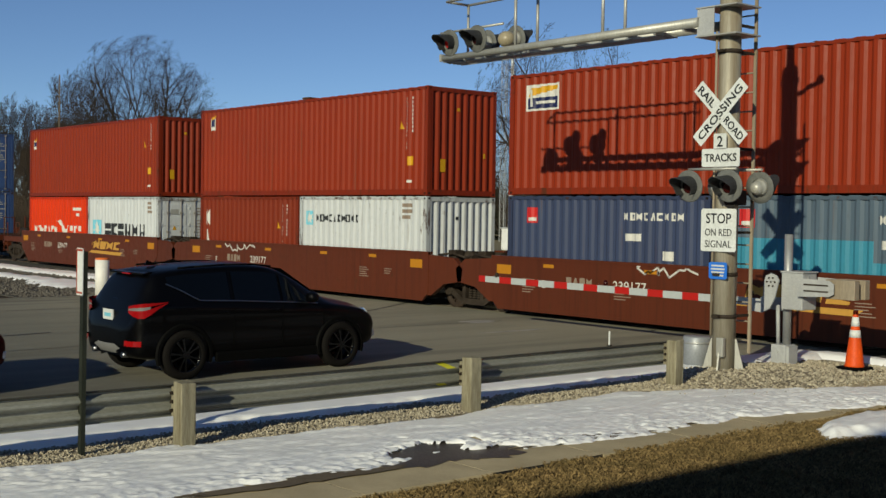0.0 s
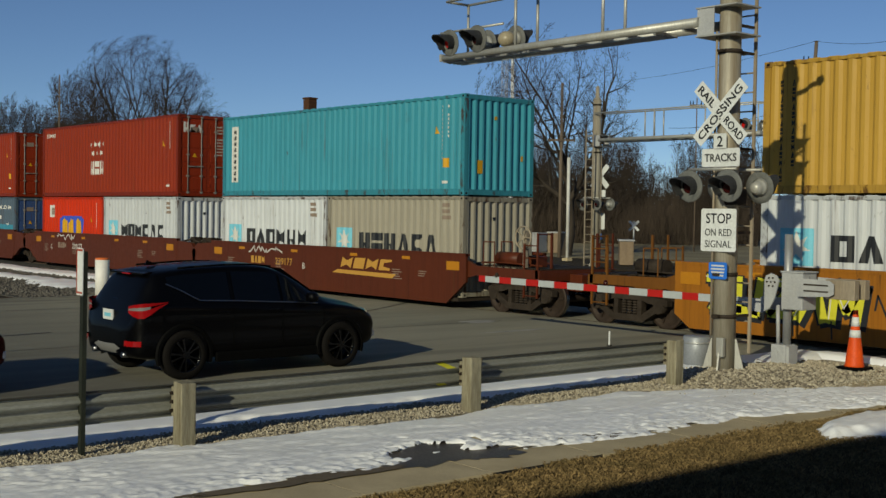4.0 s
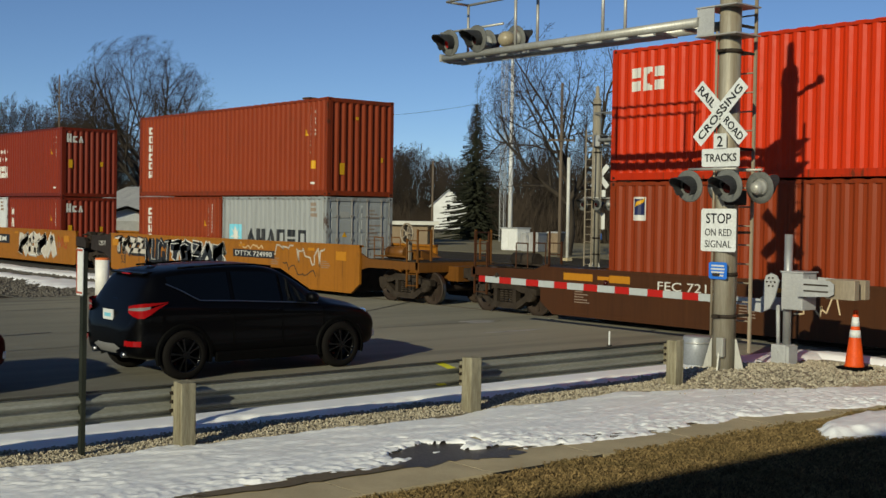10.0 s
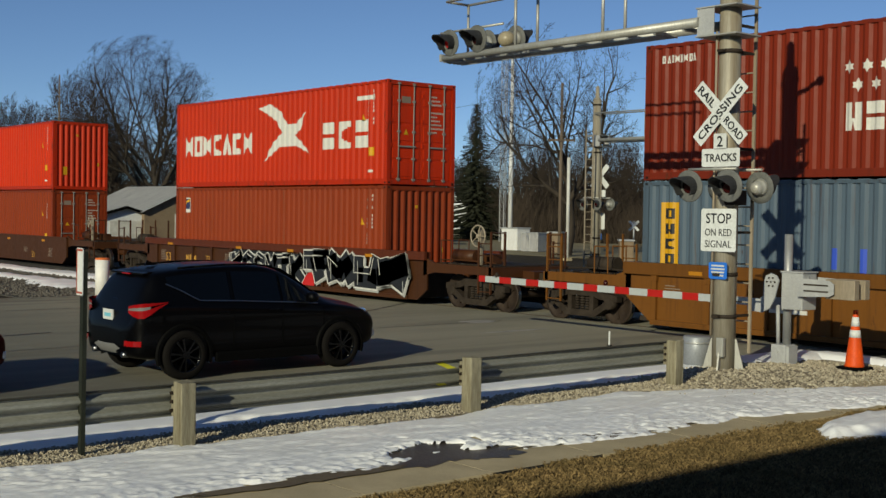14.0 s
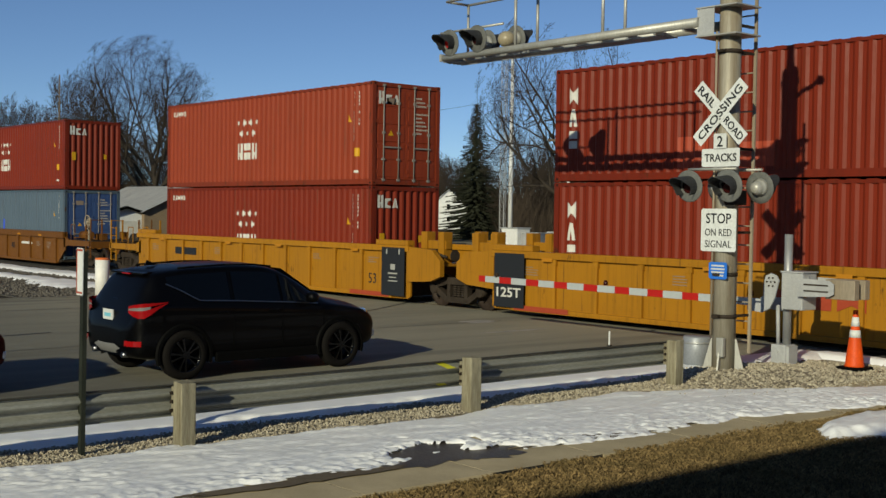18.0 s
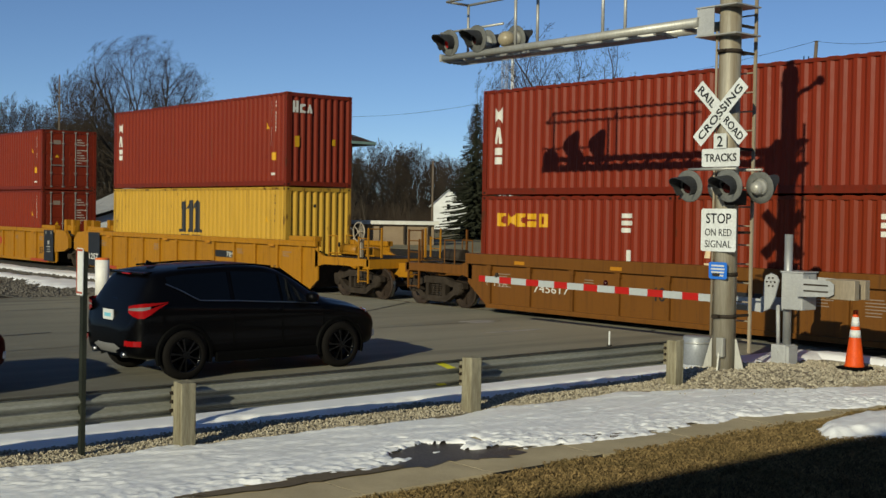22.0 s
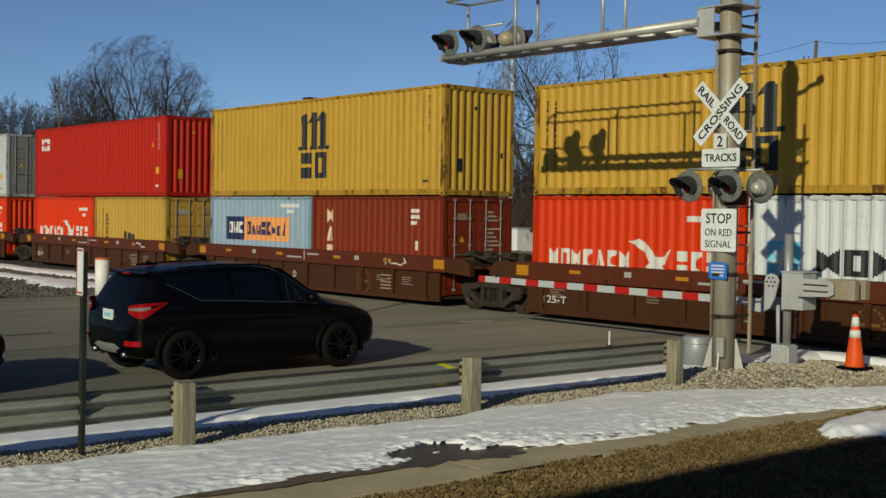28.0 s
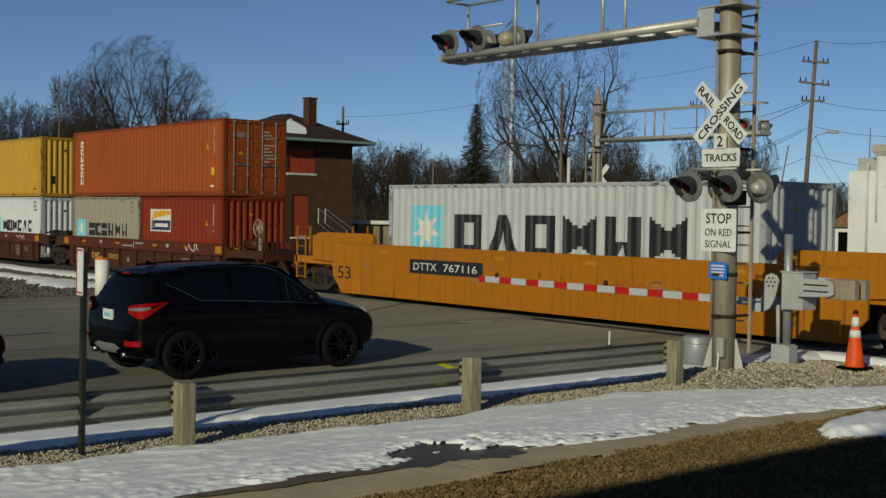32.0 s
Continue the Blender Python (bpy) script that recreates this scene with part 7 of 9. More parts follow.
SECTIONS = ((-2.13, 0.46, 0.46, 0.66, 0.70, 0.40), (-2.10, 0.68, 0.38, 0.76, 0.82, 0.52), (-2.04, 0.825, 0.33, 0.93, 0.99, 0.60), (-1.98, 0.885, 0.31, 1.05, 1.13, 0.60), (-1.88, 0.905, 0.29, 1.10, 1.33, 0.575),
            (-1.74, 0.915, 0.28, 1.12, 1.515, 0.58), (-1.64, 0.918, 0.27, 1.12, 1.545, 0.59), (-1.30, 0.922, 0.26, 1.11, 1.59, 0.61), (-0.5, 0.92, 0.25, 1.075, 1.632, 0.62), (0.02, 0.92, 0.25, 1.045, 1.620, 0.615),
            (0.42, 0.92, 0.25, 1.025, 1.555, 0.595), (1.08, 0.92, 0.25, 1.00, 1.125, 0.61), (1.36, 0.915, 0.25, 0.98, 1.06, 0.64), (1.72, 0.895, 0.27, 0.93, 1.00, 0.62), (1.96, 0.85, 0.30, 0.85, 0.915, 0.57),
            (2.10, 0.76, 0.33, 0.74, 0.79, 0.48), (2.18, 0.60, 0.38, 0.62, 0.65, 0.40))


def section(y):
    for a, b in zip(SECTIONS, SECTIONS[1:]):
        if y <= b[0]:
            k = max(0.0, (y - a[0]) / (b[0] - a[0]))
            return [u + (w - u) * k for u, w in zip(a, b)]
    return list(SECTIONS[-1])


def side_at(y, k):
    """A point of the glass side: k from 0 at the waist to 1 at the roof's edge."""
    _, w, zb, belt, roof, wr = section(y)
    return (w - 0.035) + (wr + 0.075 - (w - 0.035)) * k, belt + (roof - 0.06 - belt) * k


def skin(rows, s):
    """A bmesh of quads between rows of points of one length; s: the side that they face."""
    bm = bmesh.new()
    v = [[bm.verts.new(p) for p in row] for row in rows]
    for a, b in zip(v, v[1:]):
        for i in range(len(a) - 1):
            q = (a[i], a[i + 1], b[i + 1], b[i])
            f = bm.faces.new(q if s > 0 else q[::-1])
            f.smooth = True
    return bm


def motor_car(label, body_mat, m):
    car = thing("car", label, "car", m)
    bm = bmesh.new()
    rows = []
    for y, w, zb, belt, roof, wr in SECTIONS:
        half = [(0.0, zb), (w - 0.12, zb), (w - 0.035, zb + 0.07), (w - 0.012, min(zb + 0.20, belt - 0.24)), (w - 0.022, min(0.66, belt - 0.18)), (w, belt - 0.12), (w - 0.012, belt - 0.05), (w - 0.05, belt), (wr + 0.085, roof - 0.065), (wr, roof - 0.018), (wr * 0.5, roof + 0.012), (0.0, roof + 0.02)]
        rows.append([bm.verts.new((x, y, z)) for x, z in half] + [bm.verts.new((-x, y, z)) for x, z in half[-2:0:-1]])
    for a, b in zip(rows, rows[1:]):
        n = len(a)
        for i in range(n):
            f = bm.faces.new((a[i], a[(i + 1) % n], b[(i + 1) % n], b[i]))
            f.smooth = True
    bm.faces.new(rows[0])
    bm.faces.new(rows[-1][::-1])
    bmesh.ops.recalc_face_normals(bm, faces=bm.faces)
    body = part("body", bm, body_mat, car)
    mod = body.modifiers.new("round", "SUBSURF")
    mod.levels = mod.render_levels = 2
    rise = lambda y: 0.05 + 0.60 * max(0.0, (-1.12 - y) / 0.46)
    for s in (-1, 1):
        # glass between the waist and the roof, parted by the pillars
        for a, b in ((-1.56, -0.60), (-0.53, 0.26), (0.31, 0.92)):
            lo, hi = [], []
            for i in range(13):
                y = a + (b - a) * i / 12
                top = 0.90 if b < 0.5 else 0.90 * (1 - 0.78 * max(0.0, (y - 0.38) / 0.54))
                for lst, k in ((lo, rise(y) + 0.03), (hi, max(top, rise(y) + 0.05))):
                    x, z = side_at(y, k)
                    lst.append((s * (x + 0.006), y, z))
            part("side_window", skin([lo, hi], s), GLASS, car, "dark tinted side window")
        bm = bmesh.new()
        pts = []
        for i in range(22):
            y = -1.58 + 2.50 * i / 21
            x, z = side_at(y, rise(y))
            pts.append((s * (x + 0.010), y, z))
        tube(bm, pts, 0.009, 6)
        part("window_trim", bm, CHROME, car, "thin chrome window line")
        bm = bmesh.new()
        tube(bm, [(s * (side_at(y, 0.93)[0] - 0.035), y, side_at(y, 1.0)[1] + 0.055) for y in (-1.35, -1.1, -0.6, -0.1, 0.2)], 0.014, 8)
        part("roof_bar", bm, DARK, car, "black roof bar")
        bm = bmesh.new()
        lathe(bm, [(0.0, -0.10), (0.055, -0.09), (0.085, -0.03), (0.085, 0.03), (0.06, 0.07), (0.0, 0.08)], pose(s * 1.0, 0.74, 1.12, 90, 0, 0) @ Matrix.Diagonal((1.25, 1.0, 1.0, 1.0)), 18)
        bx(bm, s * 0.94 - 0.05, s * 0.94 + 0.05, 0.70, 0.77, 1.045, 1.08)
        part("door_mirror", bm, body_mat, car)
        for y in (-0.70, 0.16):
            bm = bmesh.new()
            bbx(bm, s * 0.918 - 0.018, s * 0.918 + 0.018, y - 0.12, y + 0.07, 0.925, 0.955, 0.008)
            part("door_handle", bm, body_mat, car)
        for y0, y1, z0, z1 in ((-0.56, -0.55, 0.45, 1.02), (0.28, 0.29, 0.45, 1.0), (1.02, 1.03, 0.55, 0.95)):
            bm = bmesh.new()
            bx(bm, s * 0.905 - 0.012, s * 0.905 + 0.012, y0, y1, z0, z1)
            part("door_gap", bm, DARK, car)
        bm = bmesh.new()
        bbx(bm, s * 0.895 - 0.03, s * 0.895 + 0.03, -0.86, 0.94, 0.22, 0.37, 0.03)
        part("sill_cladding", bm, DARK, car)
        for y in (-1.355, 1.335):
            bm = bmesh.new()
            n = 18
            for i in range(n):
                a0, a1 = radians(-18 + 216 * i / n), radians(-18 + 216 * (i + 1) / n)
                for r0, x0, r1, x1 in ((0.0, 0.895, 0.385, 0.895), (0.385, 0.895, 0.395, 0.936), (0.395, 0.936, 0.435, 0.934), (0.435, 0.934, 0.455, 0.905)):
                    q = [(r0, x0, a0), (r1, x1, a0), (r1, x1, a1), (r0, x0, a1)][1 if r0 == 0 else 0:]
                    bm.faces.new([bm.verts.new((s * x, y + rr * math.cos(t), 0.355 + rr * math.sin(t))) for rr, x, t in q])
            bmesh.ops.remove_doubles(bm, verts=bm.verts, dist=1e-4)
            bmesh.ops.recalc_face_normals(bm, faces=bm.faces)
            part("wheel_arch", bm, DARK, car, "black plastic wheel arch")
            bm = bmesh.new()
            tm = Matrix.Translation((s * 0.845, y, 0.355)) @ pose(0, 0, 0, 0, 90 * s, 0)
            lathe(bm, [(0.23, -0.11), (0.31, -0.115), (0.346, -0.09), (0.355, -0.03), (0.355, 0.03), (0.346, 0.09), (0.318, 0.113), (0.262, 0.116), (0.245, 0.108), (0.235, 0.0)], tm, 36, False)
            tyre = part("wheel", bm, RUBBER, car, "dusty black tyre")
            bm = bmesh.new()
            lathe(bm, [(0.250, 0.104), (0.238, 0.112), (0.226, 0.05), (0.20, 0.0), (0.0, -0.01)], tm, 28, False)
            for i in range(10):
                t = bmesh.new()
                prism(t, [(0.03, -0.016), (0.14, -0.011), (0.236, -0.020), (0.236, 0.020), (0.14, 0.011), (0.03, 0.016)], -0.014, 0.014)
                add_bm(bm, t, tm @ Matrix.Translation((0, 0, 0.095)) @ Matrix.Rotation(2 * math.pi * (i + 0.3 * (i % 2)) / 10, 4, "Z") @ pose(0, 0, 0, 90))
            cyl(bm, tm @ Vector((0, 0, 0.08)), tm @ Vector((0, 0, 0.118)), 0.055, seg=14)
            part("rim", bm, ALLOY, tyre, "glossy black alloy rim")
        # tail lamp that wraps round the corner: red above, clear in the middle, red below
        plan = [(0.60, -2.060), (0.72, -2.045), (0.82, -2.010), (0.878, -1.955), (0.905, -1.87), (0.922, -1.76), (0.928, -1.62)]
        tops = (1.055, 1.078, 1.095, 1.105, 1.110, 1.115, 1.120)
        mids = (1.020, 1.035, 1.045, 1.050, 1.062, 1.085, 1.110)
        lows = (1.000, 0.998, 1.000, 1.005, 1.030, 1.070, 1.108)
        ends = (0.960, 0.915, 0.895, 0.895, 0.945, 1.025, 1.100)
        line = lambda zs, n=7, g=0.016: [(s * (x + g * 0.6), y - g, z) for (x, y), z in zip(plan[:n], zs)]
        lamp = part("tail_lamp", skin([line(mids), line(tops)], s), TAIL, car, "red tail lamp round a clear lens")
        part("clear_lens", skin([line(lows, 5), line(mids, 5)], s), SILVER, lamp, "smoky clear lens")
        part("lower_lens", skin([line(ends), line(lows)], s), TAIL, lamp)
        part("reflector", skin([[(s * x, y, 0.50) for x, y in ((0.60, -2.135), (0.74, -2.11), (0.82, -2.06), (0.86, -2.0))], [(s * x, y, 0.575) for x, y in ((0.60, -2.13), (0.74, -2.105), (0.82, -2.055), (0.86, -1.995))]], s), TAIL, car, "red bumper reflector")
        bm = bmesh.new()
        cyl(bm, (s * 0.48, -2.11, 0.36), (s * 0.48, -1.95, 0.36), 0.04, seg=14)
        part("exhaust_pipe", bm, CHROME, car, "chrome exhaust pipe")
        part("head_lamp", skin([[(s * x * 1.012, y + 0.03, z) for x, y, z in ((0.50, 2.08, 0.76), (0.66, 2.035, 0.77), (0.79, 1.94, 0.80), (0.868, 1.78, 0.87))], [(s * x, y + 0.02, z) for x, y, z in ((0.49, 2.03, 0.82), (0.65, 1.98, 0.86), (0.78, 1.87, 0.895), (0.868, 1.70, 0.925))]], -s), HEAD, car, "clear head lamp")
        bm = bmesh.new()
        bbx(bm, s * 0.66 - 0.09, s * 0.66 + 0.09, 2.04, 2.12, 0.44, 0.54, 0.02)
        part("fog_lamp", bm, HEAD, car)
    n = 8
    bend = lambda i: 0.05 * (2 * i / n - 1) ** 2
    part("rear_window", skin([[(-0.66 + 1.32 * i / n, -1.99 + bend(i), 1.125) for i in range(n + 1)], [(-0.62 + 1.24 * i / n, -1.895 + bend(i), 1.30) for i in range(n + 1)], [(-0.55 + 1.10 * i / n, -1.785 + bend(i), 1.47) for i in range(n + 1)]], 1), GLASS, car, "dark rear window")
    part("windscreen", skin([[(-0.66 + 1.32 * i / n, 1.09 - bend(i), 1.145) for i in range(n + 1)], [(-0.52 + 1.04 * i / n, 0.52 - bend(i), 1.545) for i in range(n + 1)]], -1), GLASS, car, "dark windscreen")
    bm = bmesh.new()
    prism(bm, [(-0.14, -0.012), (0.12, 0.018), (0.12, -0.02), (-0.13, -0.04)], -0.52, 0.52)
    spoiler = part("roof_spoiler", bm, body_mat, car)
    spoiler.matrix_basis = pose(0, -1.68, 1.520, 0, 0, 90)
    bm = bmesh.new()
    bbx(bm, -0.13, 0.13, -1.835, -1.805, 1.478, 1.500, 0.006)
    part("brake_light", bm, TAIL, car, "high red brake light")
    part("rear_skid_plate", skin([[(-0.70 + 1.40 * i / n, -2.10 + 2.0 * bend(i), 0.37) for i in range(n + 1)], [(-0.76 + 1.52 * i / n, -2.15 + 2.2 * bend(i), 0.44 + 0.6 * bend(i)) for i in range(n + 1)], [(-0.80 + 1.60 * i / n, -2.14 + 2.3 * bend(i), 0.50 + 0.8 * bend(i)) for i in range(n + 1)]], 1), SILVER, car, "silver lower bumper")
    bm = bmesh.new()
    bbx(bm, -0.16, 0.16, -2.105, -2.08, 0.83, 0.98, 0.006)
    p = part("licence_plate", bm, SIGN_WHITE, car, "white plate with blue bars")
    bm = bmesh.new()
    bx(bm, -0.10, 0.10, -2.109, -2.104, 0.875, 0.925)
    part("writing_bar", bm, MARK["lightblue"], p)
    bm = bmesh.new()
    bbx(bm, -0.45, 0.45, 2.10, 2.17, 0.50, 0.66, 0.03)
    part("grille", bm, DARK, car)
    bm = bmesh.new()
    prism(bm, [(-0.16, 0.0), (0.05, 0.0), (-0.12, 0.075)], -0.012, 0.012)
    ob = part("antenna_fin", bm, body_mat, car)
    ob.matrix_basis = pose(0, -1.38, 1.60, 0, 0, 90)
    return car


def car_paint(name, rgb):
    m, nt, bs = mat_base(name)
    n = noise_of(nt, 3.0, detail=4)
    nt.links.new(mixc(nt, ramp(nt, n, 0.4, 0.7, 0, 0.25), rgb, tuple(c * 1.4 for c in rgb)), bs.inputs["Base Color"])
    bs.inputs["Roughness"].default_value = 0.4
    bs.inputs["Specular IOR Level"].default_value = 0.08
    bs.inputs["Coat Weight"].default_value = 0.16
    bs.inputs["Coat Roughness"].default_value = 0.05
    return m


motor_car("black sport utility car waiting before the crossing", car_paint("black_car_paint", (0.0012, 0.0012, 0.0016)), pose(-16.37, 9.56, 0))
motor_car("dark red car waiting behind the black one", car_paint("dark_red_car_paint", (0.06, 0.004, 0.004)), pose(-16.4, 3.62, 0))
far_car = motor_car("blue car waiting across the tracks", car_paint("blue_car_paint", (0.045, 0.085, 0.14)), pose(-19.2, 31.9, 0, 0, 0, 180))
far_car.scale = (0.97, 0.97, 0.84)

# ---------------------------------------------------------------- trees
BARK = surface("grey_brown_bark", (0.070, 0.056, 0.043), (0.038, 0.030, 0.024), 2.0, 20, 0.95, 0, 0.6, 0.03, (1, 1, 0.3))
TWIG = surface("bare_twigs", (0.075, 0.056, 0.041), (0.042, 0.031, 0.024), 0.6, 10, 0.95, 0, 0, 0.01)
NEEDLE = surface("spruce_needles", (0.042, 0.046, 0.026), (0.020, 0.023, 0.014), 0.9, 12, 0.85, 0, 0, 0.01)


class Tubes:
    """Collects tapered round limbs for one mesh."""
    def __init__(self):
        self.v, self.f = [], []

    def limb(self, pts, radii, sides):
        rings = []
        for i, p in enumerate(pts):
            d = (pts[min(i + 1, len(pts) - 1)] - pts[max(i - 1, 0)])
            d = d.normalized() if d.length > 1e-6 else Vector((0, 0, 1))
            a = d.orthogonal().normalized()
            b = d.cross(a)
            rings.append(len(self.v))
            for k in range(sides):
                t = 2 * math.pi * k / sides
                self.v.append(p + (a * math.cos(t) + b * math.sin(t)) * radii[i])
        for u, w in zip(rings, rings[1:]):
            for k in range(sides):
                self.f.append((u + k, u + (k + 1) % sides, w + (k + 1) % sides, w + k))

    def mesh(self, name, mat):
        me = bpy.data.meshes.new(name)
        me.from_pydata([tuple(p) for p in self.v], [], self.f)
        me.materials.append(mat)
        me.shade_smooth()
        return me


def grow_tree(seed, height, width, first, kids, lean, wander, lift, trunk_r, fine_r):
    """The meshes of a bare tree, trunk with limbs and crown of twigs. first: where the limbs begin; kids: branches on each branch, level by level."""
    r = random.Random(seed)
    runs = []

    def shoot(p, d, length, rad, level):
        n = (8, 7, 5, 4, 2, 1)[level]
        pts, radii = [p], [rad]
        for i in range(n):
            bend = wander * (1.0 if level < 3 else 0.6)
            d = (d + Vector((r.gauss(0, bend), r.gauss(0, bend), r.gauss(0, bend * 0.6) + lift * (0.25 if level == 0 else 1.0)))).normalized()
            p = p + d * (length / n)
            pts.append(p)
            radii.append(max(fine_r * 0.55, rad * (1 - 0.74 * (i + 1) / n)))
        runs.append((pts, radii, level))
        if level >= len(kids):
            return
        k = kids[level]
        turn = r.uniform(0, 6.28)
        start = first if level == 0 else 0.16
        for j in range(k + 1):
            t = 1.0 if j == k else start + (1 - start) * (j + r.random()) / k
            i = min(int(t * n), n - 1)
            o = pts[i].lerp(pts[i + 1], t * n - i)
            axis = (pts[i + 1] - pts[i]).normalized()
            turn += 2.4 + r.uniform(-0.5, 0.5)
            side = axis.orthogonal().normalized()
            side = side * math.cos(turn) + axis.cross(side) * math.sin(turn)
            a = radians(r.uniform(*lean)) * (0.35 if j == k else (0.85 if level == 0 else 1.0))
            ratio = (1.45, 0.56, 0.52, 0.55, 0.6)[level]
            size = length * ratio * ((1.0 - 0.12 * t) if level == 0 else (1.15 - 0.60 * t)) * r.uniform(0.75, 1.15)
            here = radii[i] + (radii[i + 1] - radii[i]) * (t * n - i)
            shoot(o, axis * math.cos(a) + side * math.sin(a), size, max(fine_r, here * (r.uniform(0.6, 0.85) if level < 2 else r.uniform(0.45, 0.65))), level + 1)

    shoot(Vector((0, 0, -0.3)), Vector((0, 0, 1)), 6.0, trunk_r, 0)
    tips = [q[0][-1] for q in runs]
    top = max(p.z for p in tips)
    reach = sorted(math.hypot(p.x, p.y) for p in tips)[int(len(tips) * 0.97)]
    kz, kx = 1.12 * height / top, 1.12 * width / 2 / reach
    zc = height * 0.56

    def rounded(p):
        x, y, z = p.x * kx, p.y * kx, p.z * kz
        up = (z - zc) / (height * (0.44 if z > zc else 0.75))
        rho = math.sqrt(4 * (x * x + y * y) / width ** 2 + up * up) + 1e-6
        k = 1.0 if rho < 0.7 else (0.7 + 0.3 * math.tanh((rho - 0.7) / 0.42)) / rho
        return Vector((x * k, y * k, zc + (z - zc) * k))

    wood, fine = Tubes(), Tubes()
    for pts, radii, level in runs:
        (wood if level < 3 else fine).limb([rounded(p) for p in pts], radii, (9, 7, 5, 3, 3, 3)[level])
    return wood.mesh("trunk", BARK), fine.mesh("crown", TWIG)


FOREST = [grow_tree(3, 15, 10, 0.35, (8, 7, 6, 5), (22, 54), 0.10, 0.028, 0.20, 0.015), grow_tree(8, 14, 10.5, 0.35, (8, 7, 6, 5), (25, 58), 0.11, 0.024, 0.20, 0.015), grow_tree(12, 12, 9, 0.35, (8, 7, 6, 5), (22, 54), 0.10, 0.03, 0.17, 0.014),
          grow_tree(19, 10.5, 9.5, 0.28, (8, 7, 6, 5), (28, 62), 0.12, 0.02, 0.17, 0.014), grow_tree(27, 6.0, 7.5, 0.06, (10, 7, 6, 4), (30, 75), 0.15, 0.02, 0.09, 0.014)]
# the large ones
FOREST.append(grow_tree(52, 21.5, 21.0, 0.30, (11, 9, 7, 6, 2), (20, 62), 0.10, 0.016, 0.50, 0.0075))
FOREST.append(grow_tree(66, 15.8, 13.0, 0.34, (7, 8, 6, 5, 2), (36, 72), 0.15, 0.008, 0.36, 0.009))


def tree(kind, x, y, scale, turn, label, group="bare trees along the tracks"):
    ob = thing("tree", label, "tree", pose(x, y, -0.05, 0, 0, turn), group)
    ob.scale = (scale, scale, scale)
    part("trunk", FOREST[kind][0], None, ob, "grey-brown trunk and limbs")
    part("crown", FOREST[kind][1], None, ob, "crown of fine bare twigs")
    return ob


tree(5, -115.6, 58.2, 1.0, 130, "tall broad bare tree behind the train", "large bare trees")
tree(1, -121.5, 47.0, 0.72, 100, "bare tree beside the tall one", "large bare trees")
tree(0, -113.0, 63.0, 0.62, 200, "bare tree beside the tall one", "large bare trees")
tree(6, -52.3, 53.8, 1.0, 10, "gnarled bare tree beyond the crossing", "large bare trees")
r = random.Random(77)
SIGHT = lambda u: YAW - math.atan((u - 784) / 2137.8)


def at_view(bearing, dist):
    return -dist * math.sin(bearing), dist * math.cos(bearing)


plan = []
for i in range(20):      # left edge
    plan.append((r.uniform(-70, 150), r.uniform(135, 175), r.choice((1, 2, 3, 0)), r.uniform(0.95, 1.3)))
for i in range(28):      # behind the tall tree
    plan.append((r.uniform(110, 440), r.uniform(135, 180), r.choice((0, 1, 2, 3)), r.uniform(0.8, 1.15)))
for i in range(34):      # beyond the signal house
    plan.append((r.uniform(600, 880), r.uniform(205, 250), r.choice((0, 1, 2)), r.uniform(0.85, 1.15)))
for i in range(52):      # beyond the far signal
    plan.append((r.uniform(900, 1330), r.uniform(110, 175), r.choice((1, 2, 3)), r.uniform(0.62, 0.95)))
for i in range(14):      # far right
    plan.append((r.uniform(1330, 1640), r.uniform(280, 400), r.choice((0, 1, 2)), r.uniform(0.75, 1.15)))
for u, d, kind, s in plan:
    x, y = at_view(SIGHT(u), d)
    tree(kind, x, y, s, r.uniform(0, 360), "slender bare winter tree")
# brush
for i in range(44):
    u = r.choice((r.uniform(-60, 470), r.uniform(600, 1330), r.uniform(900, 1330), r.uniform(1330, 1620)))
    d = r.uniform(125, 185) if u < 500 or u > 900 else r.uniform(205, 240)
    if u > 1330:
        d = r.uniform(230, 330)
    x, y = at_view(SIGHT(u), d)
    tree(4, x, y, r.uniform(0.65, 1.15), r.uniform(0, 360), "low tangled bare brush", "brush along the woods")


def thicket(name, n, u0, u1, d0, d1, low, high, label, seed):
    """A thicket of thin slanting stems, in one mesh."""
    r = random.Random(seed)
    v, f = [], []
    for i in range(n):
        u, d = r.uniform(u0, u1), r.uniform(d0, d1)
        x, y = at_view(SIGHT(u), d)
        h = r.uniform(low, high) * (0.7 + 0.9 * abs(nz(u * 0.02, d * 0.02, 1.0, seed)))
        z = r.uniform(0, 0.45) * h if i % 2 else -0.1
        ex, ey, w = r.uniform(-0.4, 0.4) * h, r.uniform(-0.4, 0.4) * h, r.uniform(0.012, 0.03)
        c = len(v)
        for k in range(3):
            t = 2.094 * k
            v.append((x + w * math.cos(t), y + w * math.sin(t), z))
        v.append((x + ex, y + ey, z + h * 0.7))
        f += [(c, c + 1, c + 3), (c + 1, c + 2, c + 3), (c + 2, c, c + 3)]
    me = bpy.data.meshes.new(name)
    me.from_pydata(v, [], f)
    me.materials.append(TWIG)
    tagged(new(name, me), label, "thicket", kind="stuff")


thicket("thicket", 24000, -80, 480, 125, 185, 1.5, 6.0, "brown-grey thicket at the foot of the bare trees", 6)
thicket("thicket", 13000, 590, 900, 205, 250, 3.0, 9.5, "brown-grey thicket beyond the signal house", 7)
thicket("thicket", 42000, 890, 1340, 110, 180, 2.0, 7.0, "brown-grey thicket beyond the far signal", 8)
thicket("thicket", 4000, 1320, 1640, 260, 380, 2.0, 6.0, "brown-grey thicket along the distant road", 9)

